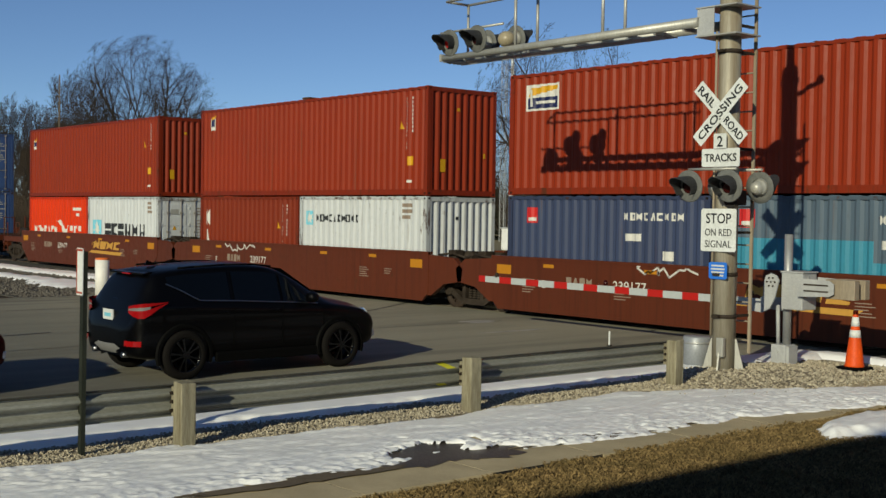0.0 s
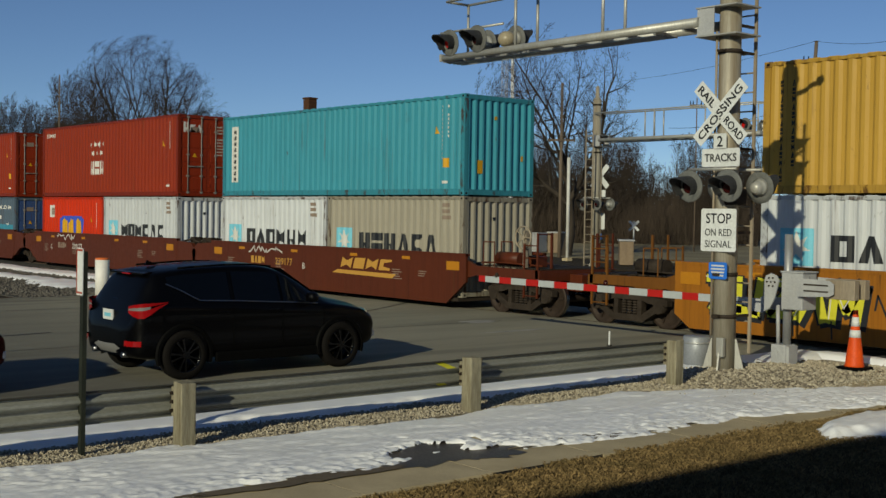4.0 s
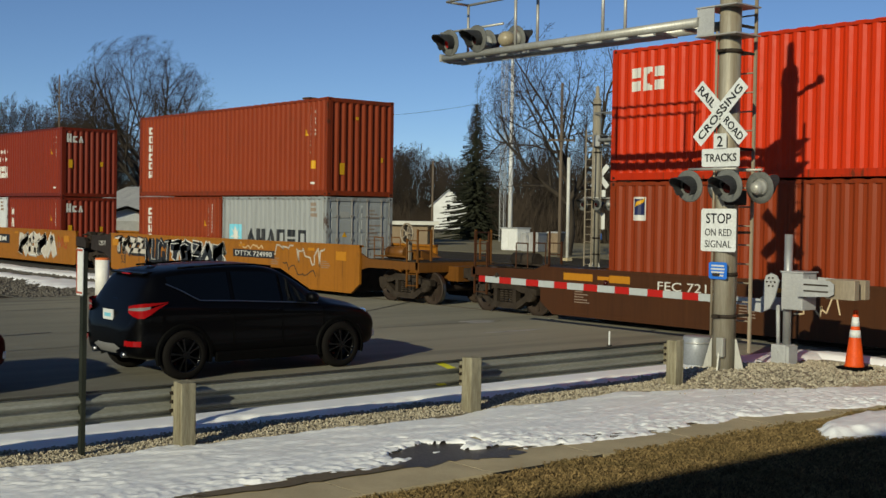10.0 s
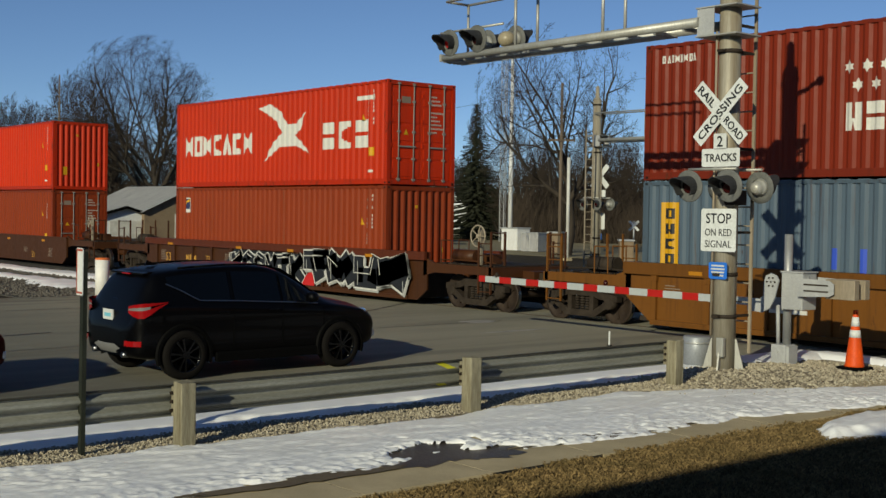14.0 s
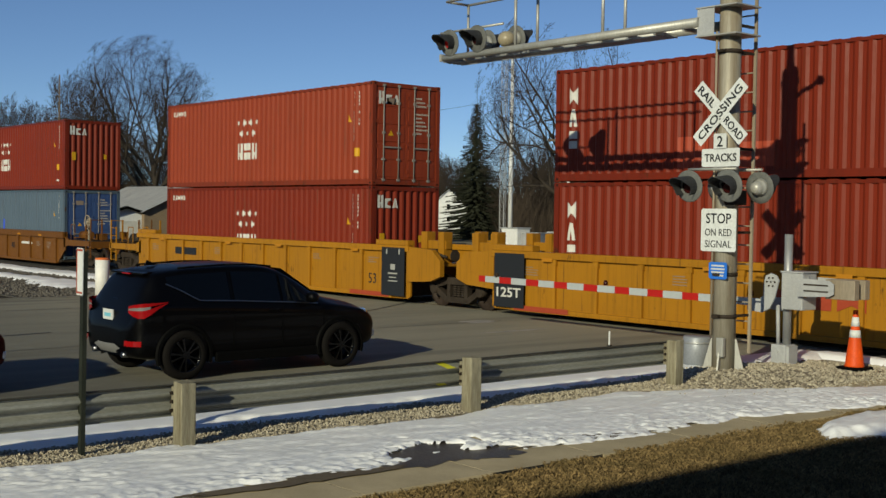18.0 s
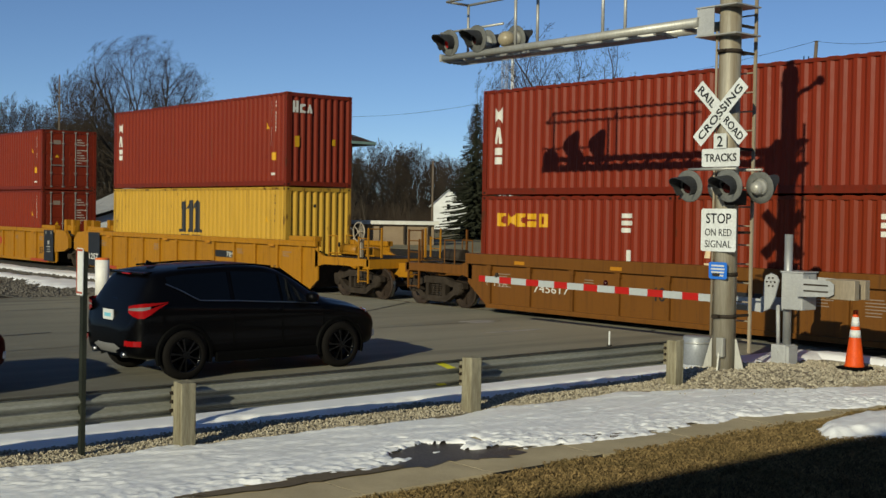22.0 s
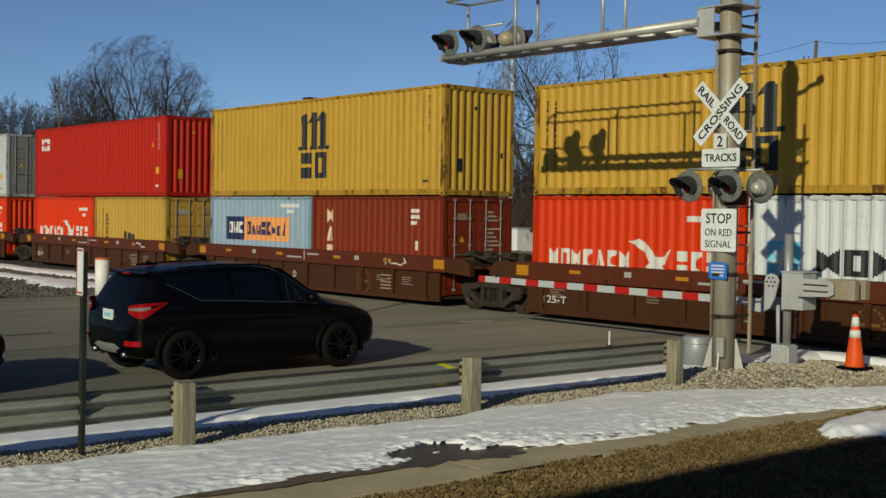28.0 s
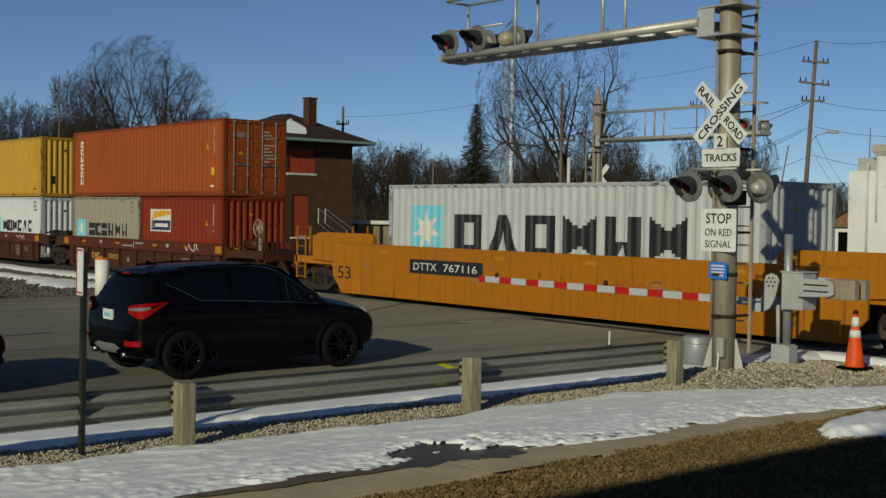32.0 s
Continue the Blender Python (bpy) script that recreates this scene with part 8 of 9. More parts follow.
# far woods that close the horizon
verts, faces = [], []
r = random.Random(5)
for i in range(22000):
    a = radians(r.uniform(-8, 100))
    d = r.uniform(420, 560)
    x, y = at_view(a, d)
    h = r.uniform(7, 17) * (0.75 + 0.5 * nz(a * 20, 0, 1.0, 3))
    n = len(verts)
    w = r.uniform(0.10, 0.35)
    lean = r.uniform(-2, 2)
    sx, sy = math.cos(a), math.sin(a)
    for k in range(3):
        t = 2 * math.pi * k / 3
        verts.append((x + w * math.cos(t), y + w * math.sin(t), -1))
    verts.append((x + lean * sx, y + lean * sy, h))
    faces += [(n, n + 1, n + 3), (n + 1, n + 2, n + 3), (n + 2, n, n + 3)]
me = bpy.data.meshes.new("far_woods")
me.from_pydata(verts, [], faces)
me.materials.append(TWIG)
tagged(new("far_woods", me), "distant bare woods on the horizon", "woods", kind="stuff")


def spruce(x, y, height, width, label, seed):
    r = random.Random(seed)
    ob = thing("spruce_tree", label, "tree", pose(x, y, -0.05), "evergreen trees")
    bm = bmesh.new()
    cyl(bm, (0, 0, 0), (0, 0, height * 0.97), height * 0.016, 0.02, 8)
    part("trunk", bm, BARK, ob)
    v, f = [], []
    z = height * 0.05
    while z < height * 0.985:
        k = 1 - z / height
        reach = width * (k ** 0.85) * r.uniform(0.85, 1.1)
        n = max(6, int(17 * k + 6))
        for i in range(n):
            a = 2 * math.pi * (i + r.random()) / n
            ln = reach * r.uniform(0.7, 1.12)
            dx, dy = math.cos(a), math.sin(a)
            m = max(3, int(ln / 0.22))
            for j in range(m):
                t = (j + 0.6) / m
                px, py = dx * ln * t, dy * ln * t
                pz = z - ln * 0.38 * t + ln * 0.16 * t * t
                for q in range(4):
                    b = a + r.uniform(-1.4, 1.4)
                    s = r.uniform(0.16, 0.36) * (0.6 + 0.6 * k)
                    w = r.uniform(0.05, 0.10)
                    e = (px + math.cos(b) * s, py + math.sin(b) * s, pz - r.uniform(0.02, 0.16))
                    c = len(v)
                    v += [(px - dy * w, py + dx * w, pz + 0.03), (px + dy * w, py - dx * w, pz + 0.03), (px, py, pz - 0.06), e]
                    f += [(c, c + 1, c + 3), (c + 1, c + 2, c + 3), (c + 2, c, c + 3)]
        z += 0.16 + 0.13 * k
    me = bpy.data.meshes.new("crown")
    me.from_pydata(v, [], f)
    me.materials.append(NEEDLE)
    part("crown", me, None, ob, "layered dark green boughs")


spruce(-89.9, 79.5, 13.7, 3.9, "tall dark green spruce beside a white house", 4)
spruce(-92.5, 91.5, 7.2, 2.2, "smaller dark evergreen among bare trees", 9)
spruce(-88.5, 95.5, 6.2, 2.0, "smaller dark evergreen among bare trees", 10)

# ---------------------------------------------------------------- buildings
def brick_mat(name, a, b, mortar):
    m, nt, bs = mat_base(name)
    tc = nt.nodes.new("ShaderNodeTexCoord")
    mp = nt.nodes.new("ShaderNodeMapping")
    mp.inputs["Rotation"].default_value = (radians(90), 0, 0)
    nt.links.new(tc.outputs["Object"], mp.inputs[0])
    t = nd(nt, "ShaderNodeTexBrick", Scale=1.0)
    t.inputs["Brick Width"].default_value, t.inputs["Row Height"].default_value, t.inputs["Mortar Size"].default_value = 0.21, 0.075, 0.008
    t.inputs["Color1"].default_value, t.inputs["Color2"].default_value, t.inputs["Mortar"].default_value = (*a, 1), (*b, 1), (*mortar, 1)
    nt.links.new(mp.outputs[0], t.inputs["Vector"])
    n = noise_of(nt, 1.2)
    nt.links.new(mixc(nt, ramp(nt, n, 0.35, 0.7, 0, 0.5), t.outputs["Color"], tuple(c * 0.55 for c in a)), bs.inputs["Base Color"])
    bs.inputs["Roughness"].default_value = 0.9
    bs.inputs["Specular IOR Level"].default_value = 0.1
    return m


BRICK = brick_mat("brown_brick", (0.085, 0.034, 0.017), (0.058, 0.025, 0.013), (0.075, 0.052, 0.036))
SHINGLE = surface("brown_shingles", (0.060, 0.034, 0.026), (0.038, 0.022, 0.018), 2.5, 18, 0.9, 0, 0.5, 0.03, (1, 1, 4))
BOARD = surface("red_boards", (0.42, 0.062, 0.026), (0.33, 0.048, 0.022), 2.0, 12, 0.75, 0, 0.3, 0.01, (5, 5, 0.3))
TRIM_WHITE = surface("white_trim", (0.72, 0.71, 0.67), (0.55, 0.54, 0.5), 1.5, 20, 0.6, 0, 0.05, 0.004)
TRIM_GREEN = surface("faded_green_trim", (0.22, 0.33, 0.30), (0.17, 0.26, 0.24), 1.5, 20, 0.6, 0, 0.05, 0.004)
WHITE_WALL = surface("white_painted_wall", (0.80, 0.815, 0.82), (0.70, 0.71, 0.71), 0.7, 14, 0.75, 0, 0.1, 0.01)
METAL_ROOF = surface("pale_metal_roof", (0.46, 0.46, 0.46), (0.32, 0.32, 0.33), 0.8, 14, 0.5, 0.2, 0.1, 0.01, (6, 0.4, 1))
TAN_WALL = surface("tan_block_wall", (0.28, 0.21, 0.14), (0.22, 0.16, 0.11), 0.9, 14, 0.85, 0, 0.1, 0.01)


def hip_roof(bm, x0, x1, y0, y1, z, h, over):
    x0, x1, y0, y1 = x0 - over, x1 + over, y0 - over, y1 + over
    k = min(x1 - x0, y1 - y0) / 2
    if x1 - x0 > y1 - y0:
        r0, r1 = (x0 + k, (y0 + y1) / 2, z + h), (x1 - k, (y0 + y1) / 2, z + h)
    else:
        r0, r1 = ((x0 + x1) / 2, y0 + k, z + h), ((x0 + x1) / 2, y1 - k, z + h)
    c = [bm.verts.new(p) for p in ((x0, y0, z), (x1, y0, z), (x1, y1, z), (x0, y1, z))]
    a, b = bm.verts.new(r0), bm.verts.new(r1)
    bm.faces.new((c[0], c[1], b, a))
    bm.faces.new((c[1], c[2], b))
    bm.faces.new((c[2], c[3], a, b))
    bm.faces.new((c[3], c[0], a))
    bm.faces.new(c[::-1])


def wall_with_holes(bm, a, b, z0, z1, holes, depth, axis):
    """A wall along x (axis 0) or y (axis 1) from a to b, its outer face at 0 and its holes cut through. holes: (from, to, low, high)."""
    cuts = sorted({a, b, *[h[0] for h in holes], *[h[1] for h in holes]})
    rows = sorted({z0, z1, *[h[2] for h in holes], *[h[3] for h in holes]})
    for u, w in zip(cuts, cuts[1:]):
        for lo, hi in zip(rows, rows[1:]):
            m, n = (u + w) / 2, (lo + hi) / 2
            if any(h[0] < m < h[1] and h[2] < n < h[3] for h in holes):
                continue
            if axis == 0:
                bx(bm, u, w, 0, depth, lo, hi)
            else:
                bx(bm, -depth, 0, u, w, lo, hi)
    bmesh.ops.remove_doubles(bm, verts=bm.verts, dist=1e-5)


TX, TY, TW, TD, TH = -75.2, 47.0, 9.0, 6.9, 7.55
house = thing("signal_house", "two-storey brown brick signal house with boarded red windows", "signal house", pose(TX, TY, 0))
front = [(-4.2, -0.9, 5.3, 7.1), (-7.9, -5.0, 5.3, 7.1), (-3.5, -2.0, 1.85, 4.1), (-7.4, -5.9, 1.85, 4.1)]
end = [(1.15, 3.5, 5.3, 7.1), (1.55, 2.95, 0.6, 3.7)]
bm = bmesh.new()
wall_with_holes(bm, -TW, 0.0, -0.1, TH, front, 0.3, 0)
part("wall", bm, BRICK, house, "brown brick wall")
bm = bmesh.new()
wall_with_holes(bm, 0.302, TD, -0.1, TH, end, 0.3, 1)
part("wall", bm, BRICK, house, "brown brick wall")
bm = bmesh.new()
bx(bm, -TW, -0.3, TD - 0.3, TD, -0.1, TH)
bx(bm, -TW, -TW + 0.3, 0.302, TD - 0.302, -0.1, TH)
part("wall", bm, BRICK, house, "brown brick wall")
for a, b, lo, hi in front:
    bm = bmesh.new()
    bx(bm, a, b, 0.145, 0.16, lo, hi)
    w = part("window", bm, BOARD, house, "window boarded up in red")
    n = max(3, int((b - a) / 0.28))
    for i in range(n):
        bm = bmesh.new()
        bx(bm, a + (b - a) * i / n + 0.006, a + (b - a) * (i + 1) / n - 0.006, 0.10, 0.14, lo, hi)
        part("board", bm, BOARD, w)
    bm = bmesh.new()
    bx(bm, a - 0.15, b + 0.15, -0.06, 0.1, lo - 0.16, lo - 0.004)
    part("sill", bm, TRIM_WHITE, w, "pale stone sill")
for k, (a, b, lo, hi) in enumerate(end):
    bm = bmesh.new()
    bx(bm, -0.16, -0.145, a, b, lo, hi)
    w = part("window" if k == 0 else "door", bm, BOARD, house, "boarded up in red")
    n = max(3, int((b - a) / 0.28))
    for i in range(n):
        bm = bmesh.new()
        bx(bm, -0.14, -0.10, a + (b - a) * i / n + 0.006, a + (b - a) * (i + 1) / n - 0.006, lo, hi)
        part("board", bm, BOARD, w)
    bm = bmesh.new()
    bx(bm, -0.1, 0.06, a - 0.15, b + 0.15, lo - 0.16, lo - 0.004)
    part("sill", bm, TRIM_WHITE, w, "pale stone sill")
bm = bmesh.new()
hip_roof(bm, -TW, 0, 0, TD, TH + 0.25, 2.15, 1.25)
roof = part("roof", bm, SHINGLE, house, "brown shingled hip roof")
bm = bmesh.new()
bx(bm, -TW - 1.25, 1.25, -1.25, TD + 1.25, TH, TH + 0.245)
part("eaves", bm, IRON, roof, "dark boarded eaves")
bm = bmesh.new()
bx(bm, -TW - 1.3, 1.3, -1.31, -1.255, TH + 0.06, TH + 0.26)
bx(bm, 1.255, 1.31, -1.25, TD + 1.3, TH + 0.06, TH + 0.26)
part("gutter", bm, TRIM_GREEN, roof, "faded green gutter")
bm = bmesh.new()
bx(bm, -1.95, -1.2, 3.7, 4.4, TH + 0.6, TH + 3.4)
bx(bm, -2.01, -1.14, 3.64, 4.46, TH + 3.4, TH + 3.52)
part("chimney", bm, BRICK, roof, "brick chimney")
bm = bmesh.new()
grid = {}
for i in range(9):
    for j in range(7):
        u, w = i / 8, j / 6
        a, b, top = Vector((0.45, 0.10)), Vector((0.62, 2.30)), Vector((-2.35, 2.85))
        p = a.lerp(b, w).lerp(top, u) + Vector((0.16 * nz(i, j, 0.8, 5), 0.16 * nz(i, j, 0.8, 6) + (w - 0.5) * 0.9 * math.sin(math.pi * min(1.0, u * 1.15))))
        grid[i, j] = bm.verts.new((p.x, p.y, TH + 0.285 + (1.25 - p.x) * 0.457))
for i in range(8):
    for j in range(6):
        bm.faces.new((grid[i, j], grid[i, j + 1], grid[i + 1, j + 1], grid[i + 1, j]))
bmesh.ops.recalc_face_normals(bm, faces=bm.faces)
for f in bm.faces:
    if f.normal.z < 0:
        f.normal_flip()
part("snow_patch", bm, SNOW, roof, "patch of snow on the roof's hip")
stairs = thing("outside_stairs", "steel stairs on the end of the signal house", "stairs", pose(TX + 0.4, TY + 3.2, 0))
for i in range(9):
    bm = bmesh.new()
    bx(bm, 0.0, 0.9, 0.5 + i * 0.26, 0.74 + i * 0.26, 0.15 + i * 0.0 + 0.18 * (8 - i), 0.19 + 0.18 * (8 - i))
    part("tread", bm, IRON, stairs)
for x in (0.0, 0.9):
    bm = bmesh.new()
    tube(bm, [(x, 0.4, 2.7), (x, 0.4, 1.6), (x, 3.0, 0.0), (x, 3.0, 1.1), (x, 0.4, 2.7)], 0.035, 6)
    part("hand_rail", bm, STEEL, stairs)


def shed(name, label, m, L, W, H, rise, wall, roof_mat, fascia=None, door=True):
    """A low gabled building, its ridge along x."""
    ob = thing(name, label, "shed", m)
    bm = bmesh.new()
    bx(bm, 0, L, 0, W, -0.1, H)
    for x in (0.002, L - 0.2):
        v = [bm.verts.new(p) for p in ((x, 0, H), (x, W, H), (x, W / 2, H + rise), (x + 0.198, 0, H), (x + 0.198, W, H), (x + 0.198, W / 2, H + rise))]
        for q in ((0, 2, 1), (3, 4, 5), (0, 3, 5, 2), (1, 2, 5, 4)):
            bm.faces.new([v[i] for i in q])
    part("wall", bm, wall, ob)
    for s in (0, 1):
        bm = bmesh.new()
        y0, y1 = (-0.4, W / 2) if s == 0 else (W + 0.4, W / 2)
        z0 = H - 0.4 * rise / (W / 2)
        line = []
        n = max(6, int(L / 0.6))
        for i in range(n):
            xa = -0.4 + (L + 0.8) * i / n
            line += [(xa, 0.06), (xa + 0.03, 0.11), (xa + 0.06, 0.06)]
        line.append((L + 0.4, 0.06))
        lo = [bm.verts.new((x, y0, z0 + h)) for x, h in line]
        hi = [bm.verts.new((x, y1, H + rise + h)) for x, h in line]
        for i in range(len(line) - 1):
            q = (lo[i], lo[i + 1], hi[i + 1], hi[i])
            bm.faces.new(q if s == 0 else q[::-1])
        part("roof", bm, roof_mat, ob)
    if fascia:
        bm = bmesh.new()
        for x in (-0.42, L + 0.36):
            for y0, y1 in ((-0.45, W / 2), (W + 0.45, W / 2)):
                z0 = H - 0.4 * rise / (W / 2)
                cyl(bm, (x, y0, z0), (x, y1, H + rise), 0.12, seg=6)
        part("fascia", bm, fascia, ob)
    if door:
        bm = bmesh.new()
        bx(bm, L, L + 0.03, W * 0.3, W * 0.7, 0.0, min(2.4, H * 0.9))
        part("door", bm, TRIM_WHITE, ob)
    return ob


shed("shed", "low tan shed with a pale ribbed metal roof", pose(-108.0, 46.5, 0), 13.0, 9.5, 2.3, 2.2, TAN_WALL, METAL_ROOF)
shed("shed", "small pale shed with dark roof edges", pose(-102.0, 41.5, 0), 6.5, 7.0, 1.6, 1.0, WHITE_WALL, METAL_ROOF, DARK)
bear = SIGHT(793)
hx, hy = at_view(bear, 200)
turn = math.degrees(bear) - 90
home = Matrix.Translation((hx, hy, 0)) @ pose(0, 0, 0, 0, 0, turn) @ Matrix.Translation((-7.0, -2.9, 0))
ob = shed("house", "white gabled wooden house behind the spruce", home, 7.0, 5.8, 3.9, 2.6, WHITE_WALL, SNOW, None, False)
for z in (1.2, 3.3):
    bm = bmesh.new()
    bx(bm, 7.0, 7.04, 2.6, 3.1, z, z + 0.8)
    part("window", bm, GLASS, ob, "dark window")
ob = thing("low_shelter", "long low shelter with a white roof edge", "shelter", pose(-79.0, 54.2, 0, 0, 0, 50))
bm = bmesh.new()
bx(bm, 0, 8.5, 0, 3.0, -0.1, 1.55)
part("wall", bm, TAN_WALL, ob, "brown wall")
bm = bmesh.new()
bx(bm, -0.4, 8.9, -0.4, 3.4, 1.554, 1.83)
part("roof", bm, TRIM_WHITE, ob, "white flat roof")
for i in range(5):
    bm = bmesh.new()
    bx(bm, 0.4 + i * 1.9, 0.55 + i * 1.9, -0.3, -0.15, 0, 1.554)
    part("post", bm, IRON, ob)
# pale machines and cabinets by the tracks
for k, (u, d, w, h, mat) in enumerate(((912, 84, 1.6, 1.5, WHITE_WALL), (945, 82, 1.3, 1.2, METAL_ROOF), (985, 80, 0.9, 1.3, TAN_WALL), (1108, 62, 0.7, 1.2, TAN_WALL))):
    x, y = at_view(SIGHT(u), d)
    ob = thing("equipment_cabinet", "pale metal equipment cabinet beside the tracks", "cabinet", pose(x, y, 0, 0, 0, 15 * k), "cabinets by the tracks")
    bm = bmesh.new()
    bbx(bm, -w / 2, w / 2, -0.6, 0.6, 0.0, h, 0.03)
    part("body", bm, mat, ob)
    bm = bmesh.new()
    bbx(bm, -w / 2 - 0.06, w / 2 + 0.06, -0.68, 0.68, h, h + 0.08, 0.02)
    part("lid", bm, GREY_PAINT, ob)
    for s in (-1, 1):
        bm = bmesh.new()
        bx(bm, s * w / 4 - w / 4 + 0.05, s * w / 4 + w / 4 - 0.05, -0.625, -0.6, 0.15, h - 0.1)
        part("door", bm, mat, ob)

# white building by the road
wb = thing("shop_building", "white painted flat-roofed building with a stepped parapet", "building", pose(-36.9, 60.2, 0))
bm = bmesh.new()
bx(bm, 0.0, 1.62, 0.0, 12, -0.1, 5.15)
bx(bm, 1.622, 16, 0.0, 12, -0.1, 6.15)
part("wall", bm, WHITE_WALL, wb)
bm = bmesh.new()
bx(bm, 1.45, 16.2, -0.2, 12.2, 6.154, 6.55)
bx(bm, 1.50, 16.1, -0.12, 12.1, 6.0, 6.15)
part("cornice", bm, surface("pale_stone", (0.50, 0.47, 0.41), (0.40, 0.37, 0.32), 2, 20, 0.8, 0, 0.1, 0.01), wb)
bm = bmesh.new()
cyl(bm, (1.2, -0.12, 5.6), (1.2, -0.12, 0.3), 0.06, seg=8)
cyl(bm, (1.75, -0.12, 5.9), (1.75, -0.12, 2.4), 0.05, seg=8)
part("downpipe", bm, TRIM_WHITE, wb)
bm = bmesh.new()
bx(bm, 0.2, 1.5, 0.5, 1.5, 5.154, 5.9)
part("vent_box", bm, GREY_PAINT, wb)
bm = bmesh.new()
bx(bm, 2.2, 16, -0.05, 0.02, 4.25, 4.36)
part("moulding", bm, TRIM_WHITE, wb)
bm = bmesh.new()
cyl(bm, (2.1, 0.4, 6.5), (2.1, 0.4, 7.4), 0.05, seg=8)
part("vent_pipe", bm, IRON, wb)
an = thing("entrance_porch", "small white porch with a brown hipped roof", "porch", pose(-39.4, 62.5, 0))
bm = bmesh.new()
bx(bm, 0, 2.3, 0, 4, -0.1, 2.05)
part("wall", bm, WHITE_WALL, an)
bm = bmesh.new()
hip_roof(bm, 0, 2.3, 0, 4, 2.054, 1.25, 0.3)
part("roof", bm, surface("tan_shingles", (0.30, 0.17, 0.09), (0.22, 0.12, 0.07), 3, 20, 0.9, 0, 0.3, 0.02), an)
bm = bmesh.new()
bx(bm, 0.5, 1.4, -0.03, 0.0, 0.1, 1.75)
part("door", bm, DARK, an, "dark doorway")
for i, (x, y) in enumerate(((-40.3, 58.2), (-41.5, 56.0), (-42.6, 60.4))):
    ob = thing("yellow_bollard", "thin yellow bollard by the road", "bollard", pose(x, y, 0), "yellow bollards")
    bm = bmesh.new()
    cyl(bm, (0, 0, 0), (0, 0, 1.5), 0.06, seg=10)
    part("post", bm, MARK["yellow"], ob)
    bm = bmesh.new()
    cyl(bm, (0, 0, -0.02), (0, 0, 0.06), 0.14, seg=12)
    part("foot", bm, CONCRETE, ob)

# ---------------------------------------------------------------- poles, tower and wires
OLD_WOOD = surface("grey_pole_wood", (0.20, 0.155, 0.115), (0.14, 0.105, 0.08), 1.5, 20, 0.9, 0, 0.3, 0.01, (4, 4, 0.3))


def utility_pole(u, d, top, arms, label, lean=0.0, lamp=False, r0=0.17):
    x, y = at_view(SIGHT(u), d)
    ob = thing("utility_pole", label, "utility pole", pose(x, y, 0, 0, lean, math.degrees(YAW)), "poles along the road")
    bm = bmesh.new()
    cyl(bm, (0, 0, -0.2), (0, 0, top), r0, r0 * 0.65, 10)
    part("pole", bm, OLD_WOOD, ob)
    for z, w, tilt in arms:
        bm = bmesh.new()
        t = bmesh.new()
        bx(t, -w, w, -0.06, 0.06, -0.06, 0.06)
        add_bm(bm, t, Matrix.Translation((0, -0.15, z)) @ Matrix.Rotation(radians(tilt), 4, "Y"))
        arm = part("cross_arm", bm, OLD_WOOD, ob)
        for q in (-0.9, -0.55, 0.55, 0.9):
            bm = bmesh.new()
            cyl(bm, (w * q, -0.15, z + 0.05 - w * q * math.tan(radians(tilt))), (w * q, -0.15, z + 0.32 - w * q * math.tan(radians(tilt))), 0.05, 0.03, 8)
            part("insulator", bm, DARK, arm)
    if lamp:
        bm = bmesh.new()
        tube(bm, [(0.1, 0, lamp - 0.5), (0.5, 0, lamp), (1.3, 0, lamp + 0.25)], 0.035, 8)
        part("lamp_arm", bm, STEEL, ob)
        bm = bmesh.new()
        bbx(bm, 1.2, 1.85, -0.14, 0.14, lamp + 0.16, lamp + 0.34, 0.05)
        part("lamp_head", bm, GREY_PAINT, ob)
    return ob


utility_pole(1417, 80, 13.75, ((12.4, 0.85, 0), (11.05, 0.98, 3), (9.95, 0.75, -2)), "tall grey wooden utility pole with three crossarms", 2.9, 7.85)
utility_pole(1362, 100, 8.4, (), "thin pale pole leaning to one side", 9.0, False, 0.07)
utility_pole(604, 96, 10.8, ((9.4, 0.5, 0),), "grey wooden utility pole beside the signal house", 0.0, False, 0.15)
utility_pole(764, 150, 9.0, (), "bare yellowish wooden pole", 0.0, False, 0.16)
utility_pole(1535, 110, 10.4, (), "short dark pole above the roofs", 0.0, False, 0.06)
utility_pole(990, 72, 10.3, ((6.9, 0.8, 0),), "thin wooden pole beside the gnarled tree", 0.0, False, 0.12)
utility_pole(1228, 90, 11.2, ((10.6, 0.55, 0), (10.45, 0.55, 0)), "slim pole with floodlights beyond the crossing", 0.0, False, 0.06)
utility_pole(103, 120, 15.0, (), "pale slim pole among the bare trees", 0.0, False, 0.10)

x, y = at_view(SIGHT(889), 110)
tower = thing("radio_tower", "grey lattice radio tower", "radio tower", pose(x, y, 0))
legs = [(0.32 * math.cos(radians(90 + 120 * k)), 0.32 * math.sin(radians(90 + 120 * k))) for k in range(3)]
for a in legs:
    bm = bmesh.new()
    cyl(bm, (*a, 0), (*a, 16.4), 0.035, seg=6)
    part("leg", bm, STEEL, tower)
for i in range(40):
    bm = bmesh.new()
    z = 0.4 * i + 0.1
    for k in range(3):
        p, q = legs[k], legs[(k + 1) % 3]
        cyl(bm, (*p, z), (*q, z + 0.4), 0.016, seg=4, caps=False)
        cyl(bm, (*p, z), (*q, z), 0.016, seg=4, caps=False)
    part("brace", bm, STEEL, tower)
x, y = at_view(SIGHT(902), 100)
ob = thing("white_mast", "tall smooth white steel mast", "mast", pose(x, y, 0))
bm = bmesh.new()
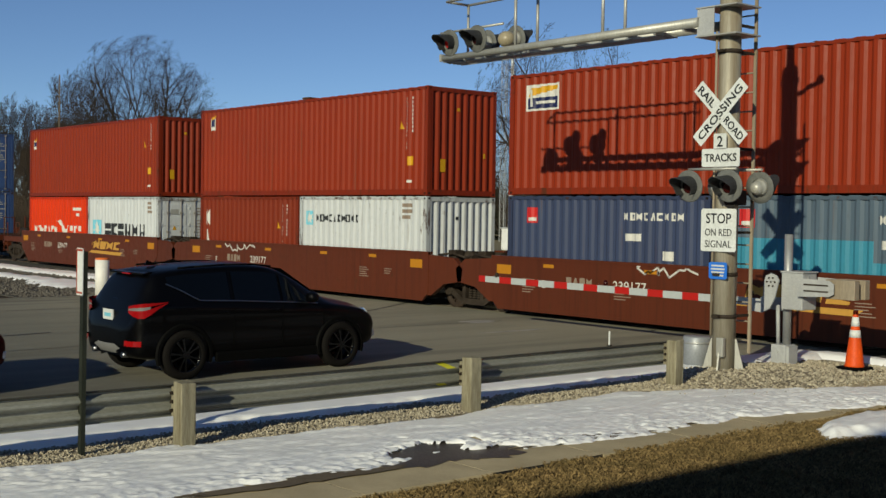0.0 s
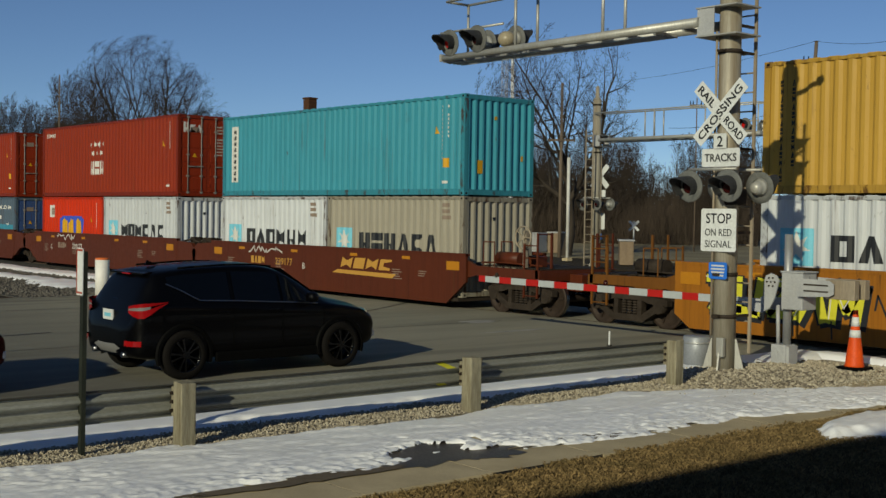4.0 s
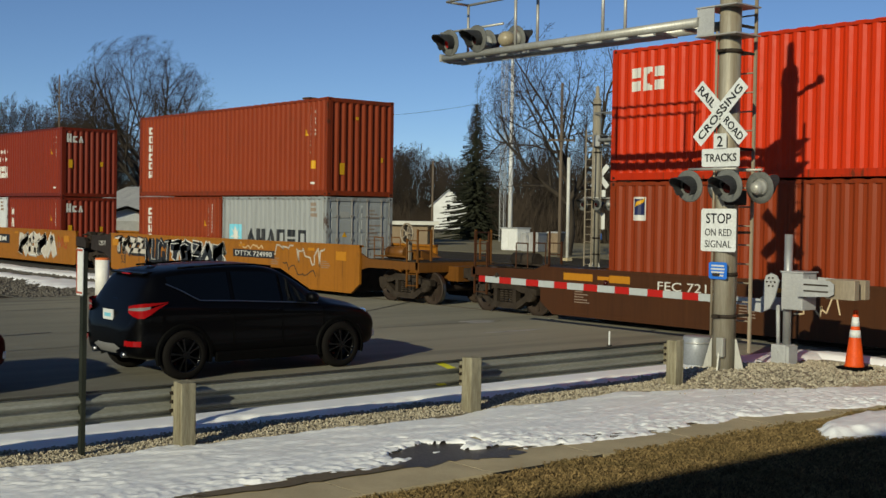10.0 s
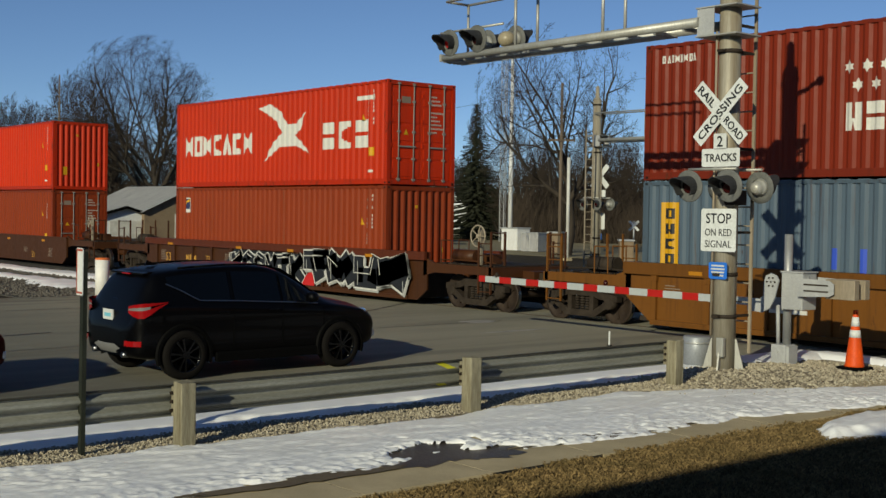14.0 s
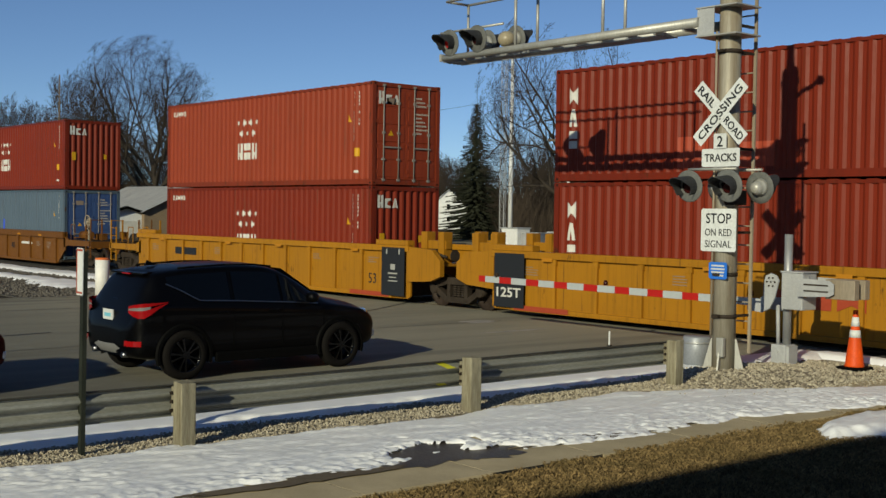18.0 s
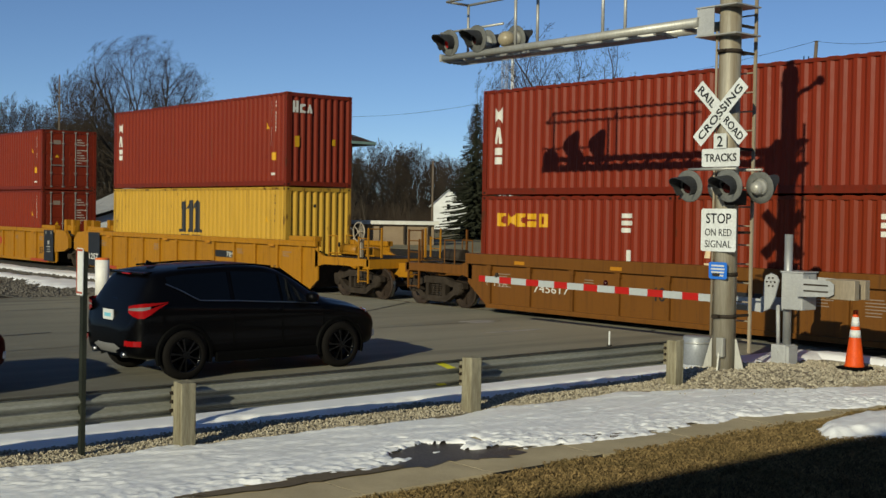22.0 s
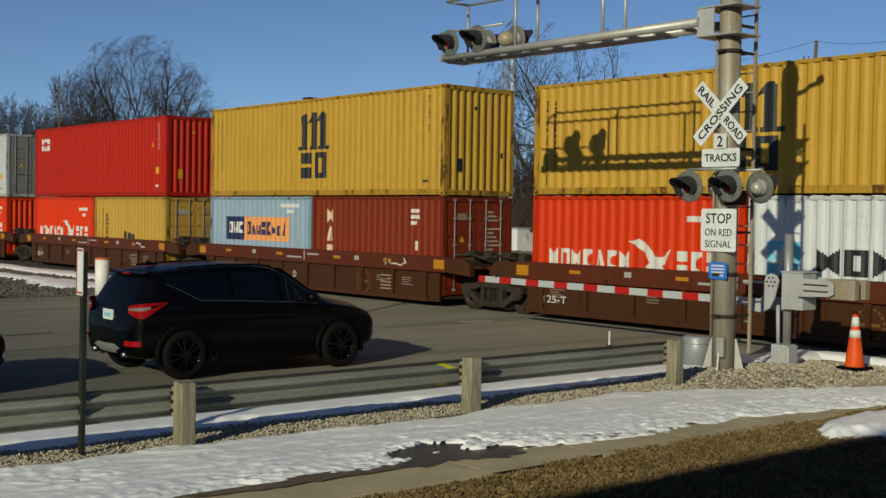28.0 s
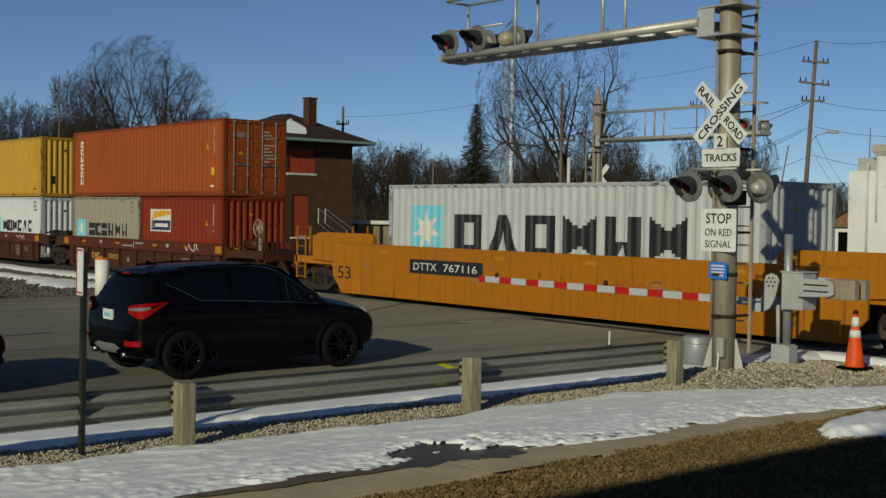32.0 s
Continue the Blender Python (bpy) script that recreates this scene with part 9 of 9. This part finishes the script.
cyl(bm, (0, 0, 0), (0, 0, 15.5), 0.20, 0.13, 14)
part("pole", bm, plain("white_gloss", (0.72, 0.73, 0.74), 0.35), ob)
bm = bmesh.new()
cyl(bm, (0, 0, -0.02), (0, 0, 0.2), 0.4, seg=14)
part("foot", bm, CONCRETE, ob)
x, y = at_view(SIGHT(1004), 66)
ob = thing("white_post", "slim white post by the tracks", "post", pose(x, y, 0))
bm = bmesh.new()
cyl(bm, (0, 0, 0), (0, 0, 5.6), 0.09, seg=10)
part("pole", bm, TRIM_WHITE, ob)
bm = bmesh.new()
bbx(bm, -0.2, 0.2, -0.2, 0.2, -0.02, 0.15, 0.02)
part("foot", bm, CONCRETE, ob)
for u, d in ((1121, 88),):
    x, y = at_view(SIGHT(u), d)
    ob = thing("crossbuck_sign", "small white crossbuck on a post farther along", "sign", pose(x, y, 0, 0, 0, 48), "far crossbucks")
    bm = bmesh.new()
    cyl(bm, (0, 0, 0), (0, 0, 2.15), 0.06, seg=8)
    part("post", bm, STEEL, ob)
    for t in (45, -45):
        bm = plate(0.95, 0.17, 0.01, 0.01)
        b = part("blade", bm, SIGN_WHITE, ob)
        b.matrix_basis = pose(0, -0.08 - 0.01 * (t > 0), 1.8) @ Matrix.Rotation(radians(t), 4, "Y")


def wire(points, rad, label, sag=0.5):
    cu = bpy.data.curves.new("wire", "CURVE")
    cu.dimensions = "3D"
    cu.bevel_depth, cu.bevel_resolution = rad, 1
    sp = cu.splines.new("POLY")
    pts = []
    for a, b in zip(points, points[1:]):
        for i in range(12):
            t = i / 12
            p = Vector(a).lerp(Vector(b), t)
            p.z -= sag * 4 * t * (1 - t)
            pts.append(p)
    pts.append(Vector(points[-1]))
    sp.points.add(len(pts) - 1)
    for q, p in zip(sp.points, pts):
        q.co = (*p, 1)
    cu.materials.append(DARK)
    ob = new("wire", cu)
    return tagged(ob, label, "wire", "overhead wires")


def spot(u, v_up, d):
    """A point at a bearing, a height and a distance."""
    x, y = at_view(SIGHT(u), d)
    return (x, y, v_up)


for a, b, rad, sag in (((1436, 13.7, 80), (1700, 11.5, 60), 0.012, 0.3), ((1436, 13.7, 80), (1040, 15.5, 120), 0.012, 0.8), ((1440, 9.9, 80), (1700, 9.6, 80), 0.014, 0.2), ((1438, 8.3, 80), (1700, 8.0, 80), 0.014, 0.2),
                       ((1428, 9.9, 80), (1180, 7.4, 85), 0.016, 0.5), ((1428, 10.0, 80), (1180, 8.6, 85), 0.016, 0.5), ((1424, 8.3, 80), (1240, 7.4, 100), 0.014, 0.5), ((1424, 8.2, 80), (1240, 6.9, 100), 0.014, 0.5),
                       ((1425, 6.6, 80), (1700, 6.0, 90), 0.014, 0.3), ((1425, 6.4, 80), (1230, 5.6, 110), 0.014, 0.3), ((1428, 7.2, 80), (1505, 3.6, 70), 0.01, 0.1), ((1432, 8.2, 80), (1520, 3.5, 76), 0.01, 0.1),
                       ((604, 10.0, 96), (1000, 10.2, 72), 0.01, 0.5)):
    wire([spot(*a), spot(*b)], rad, "thin dark overhead wire")


# ---------------------------------------------------------------- what moves
C3, C2, C1, C0 = -0.0000627, 0.012296, -11.17340, -0.0509


def run(t):
    """How far the train has gone at t seconds: it slows a little."""
    return C3 * t ** 3 + C2 * t ** 2 + C1 * t + C0


def motions():
    times = [float(t) for t in range(33)]
    for ob, x, y, z in TRAIN:
        walk(ob, [(t, pose(x + run(t), y, z)) for t in times])
    ticks = [i / FPS for i in range(int(32 * FPS) + 1)]
    for s, wheels in WHEELS.items():
        first = wheels[0]
        walk(first, [(t, pose(0.9 * s, 0, 0.425, 0, math.degrees(run(t) / 0.425), 0)) for t in ticks])
        keys = first.animation_data
        for w in wheels[1:]:
            w.rotation_mode = "QUATERNION"
            w.animation_data_create()
            w.animation_data.action = keys.action
            w.animation_data.action_slot = keys.action_slot


motions()
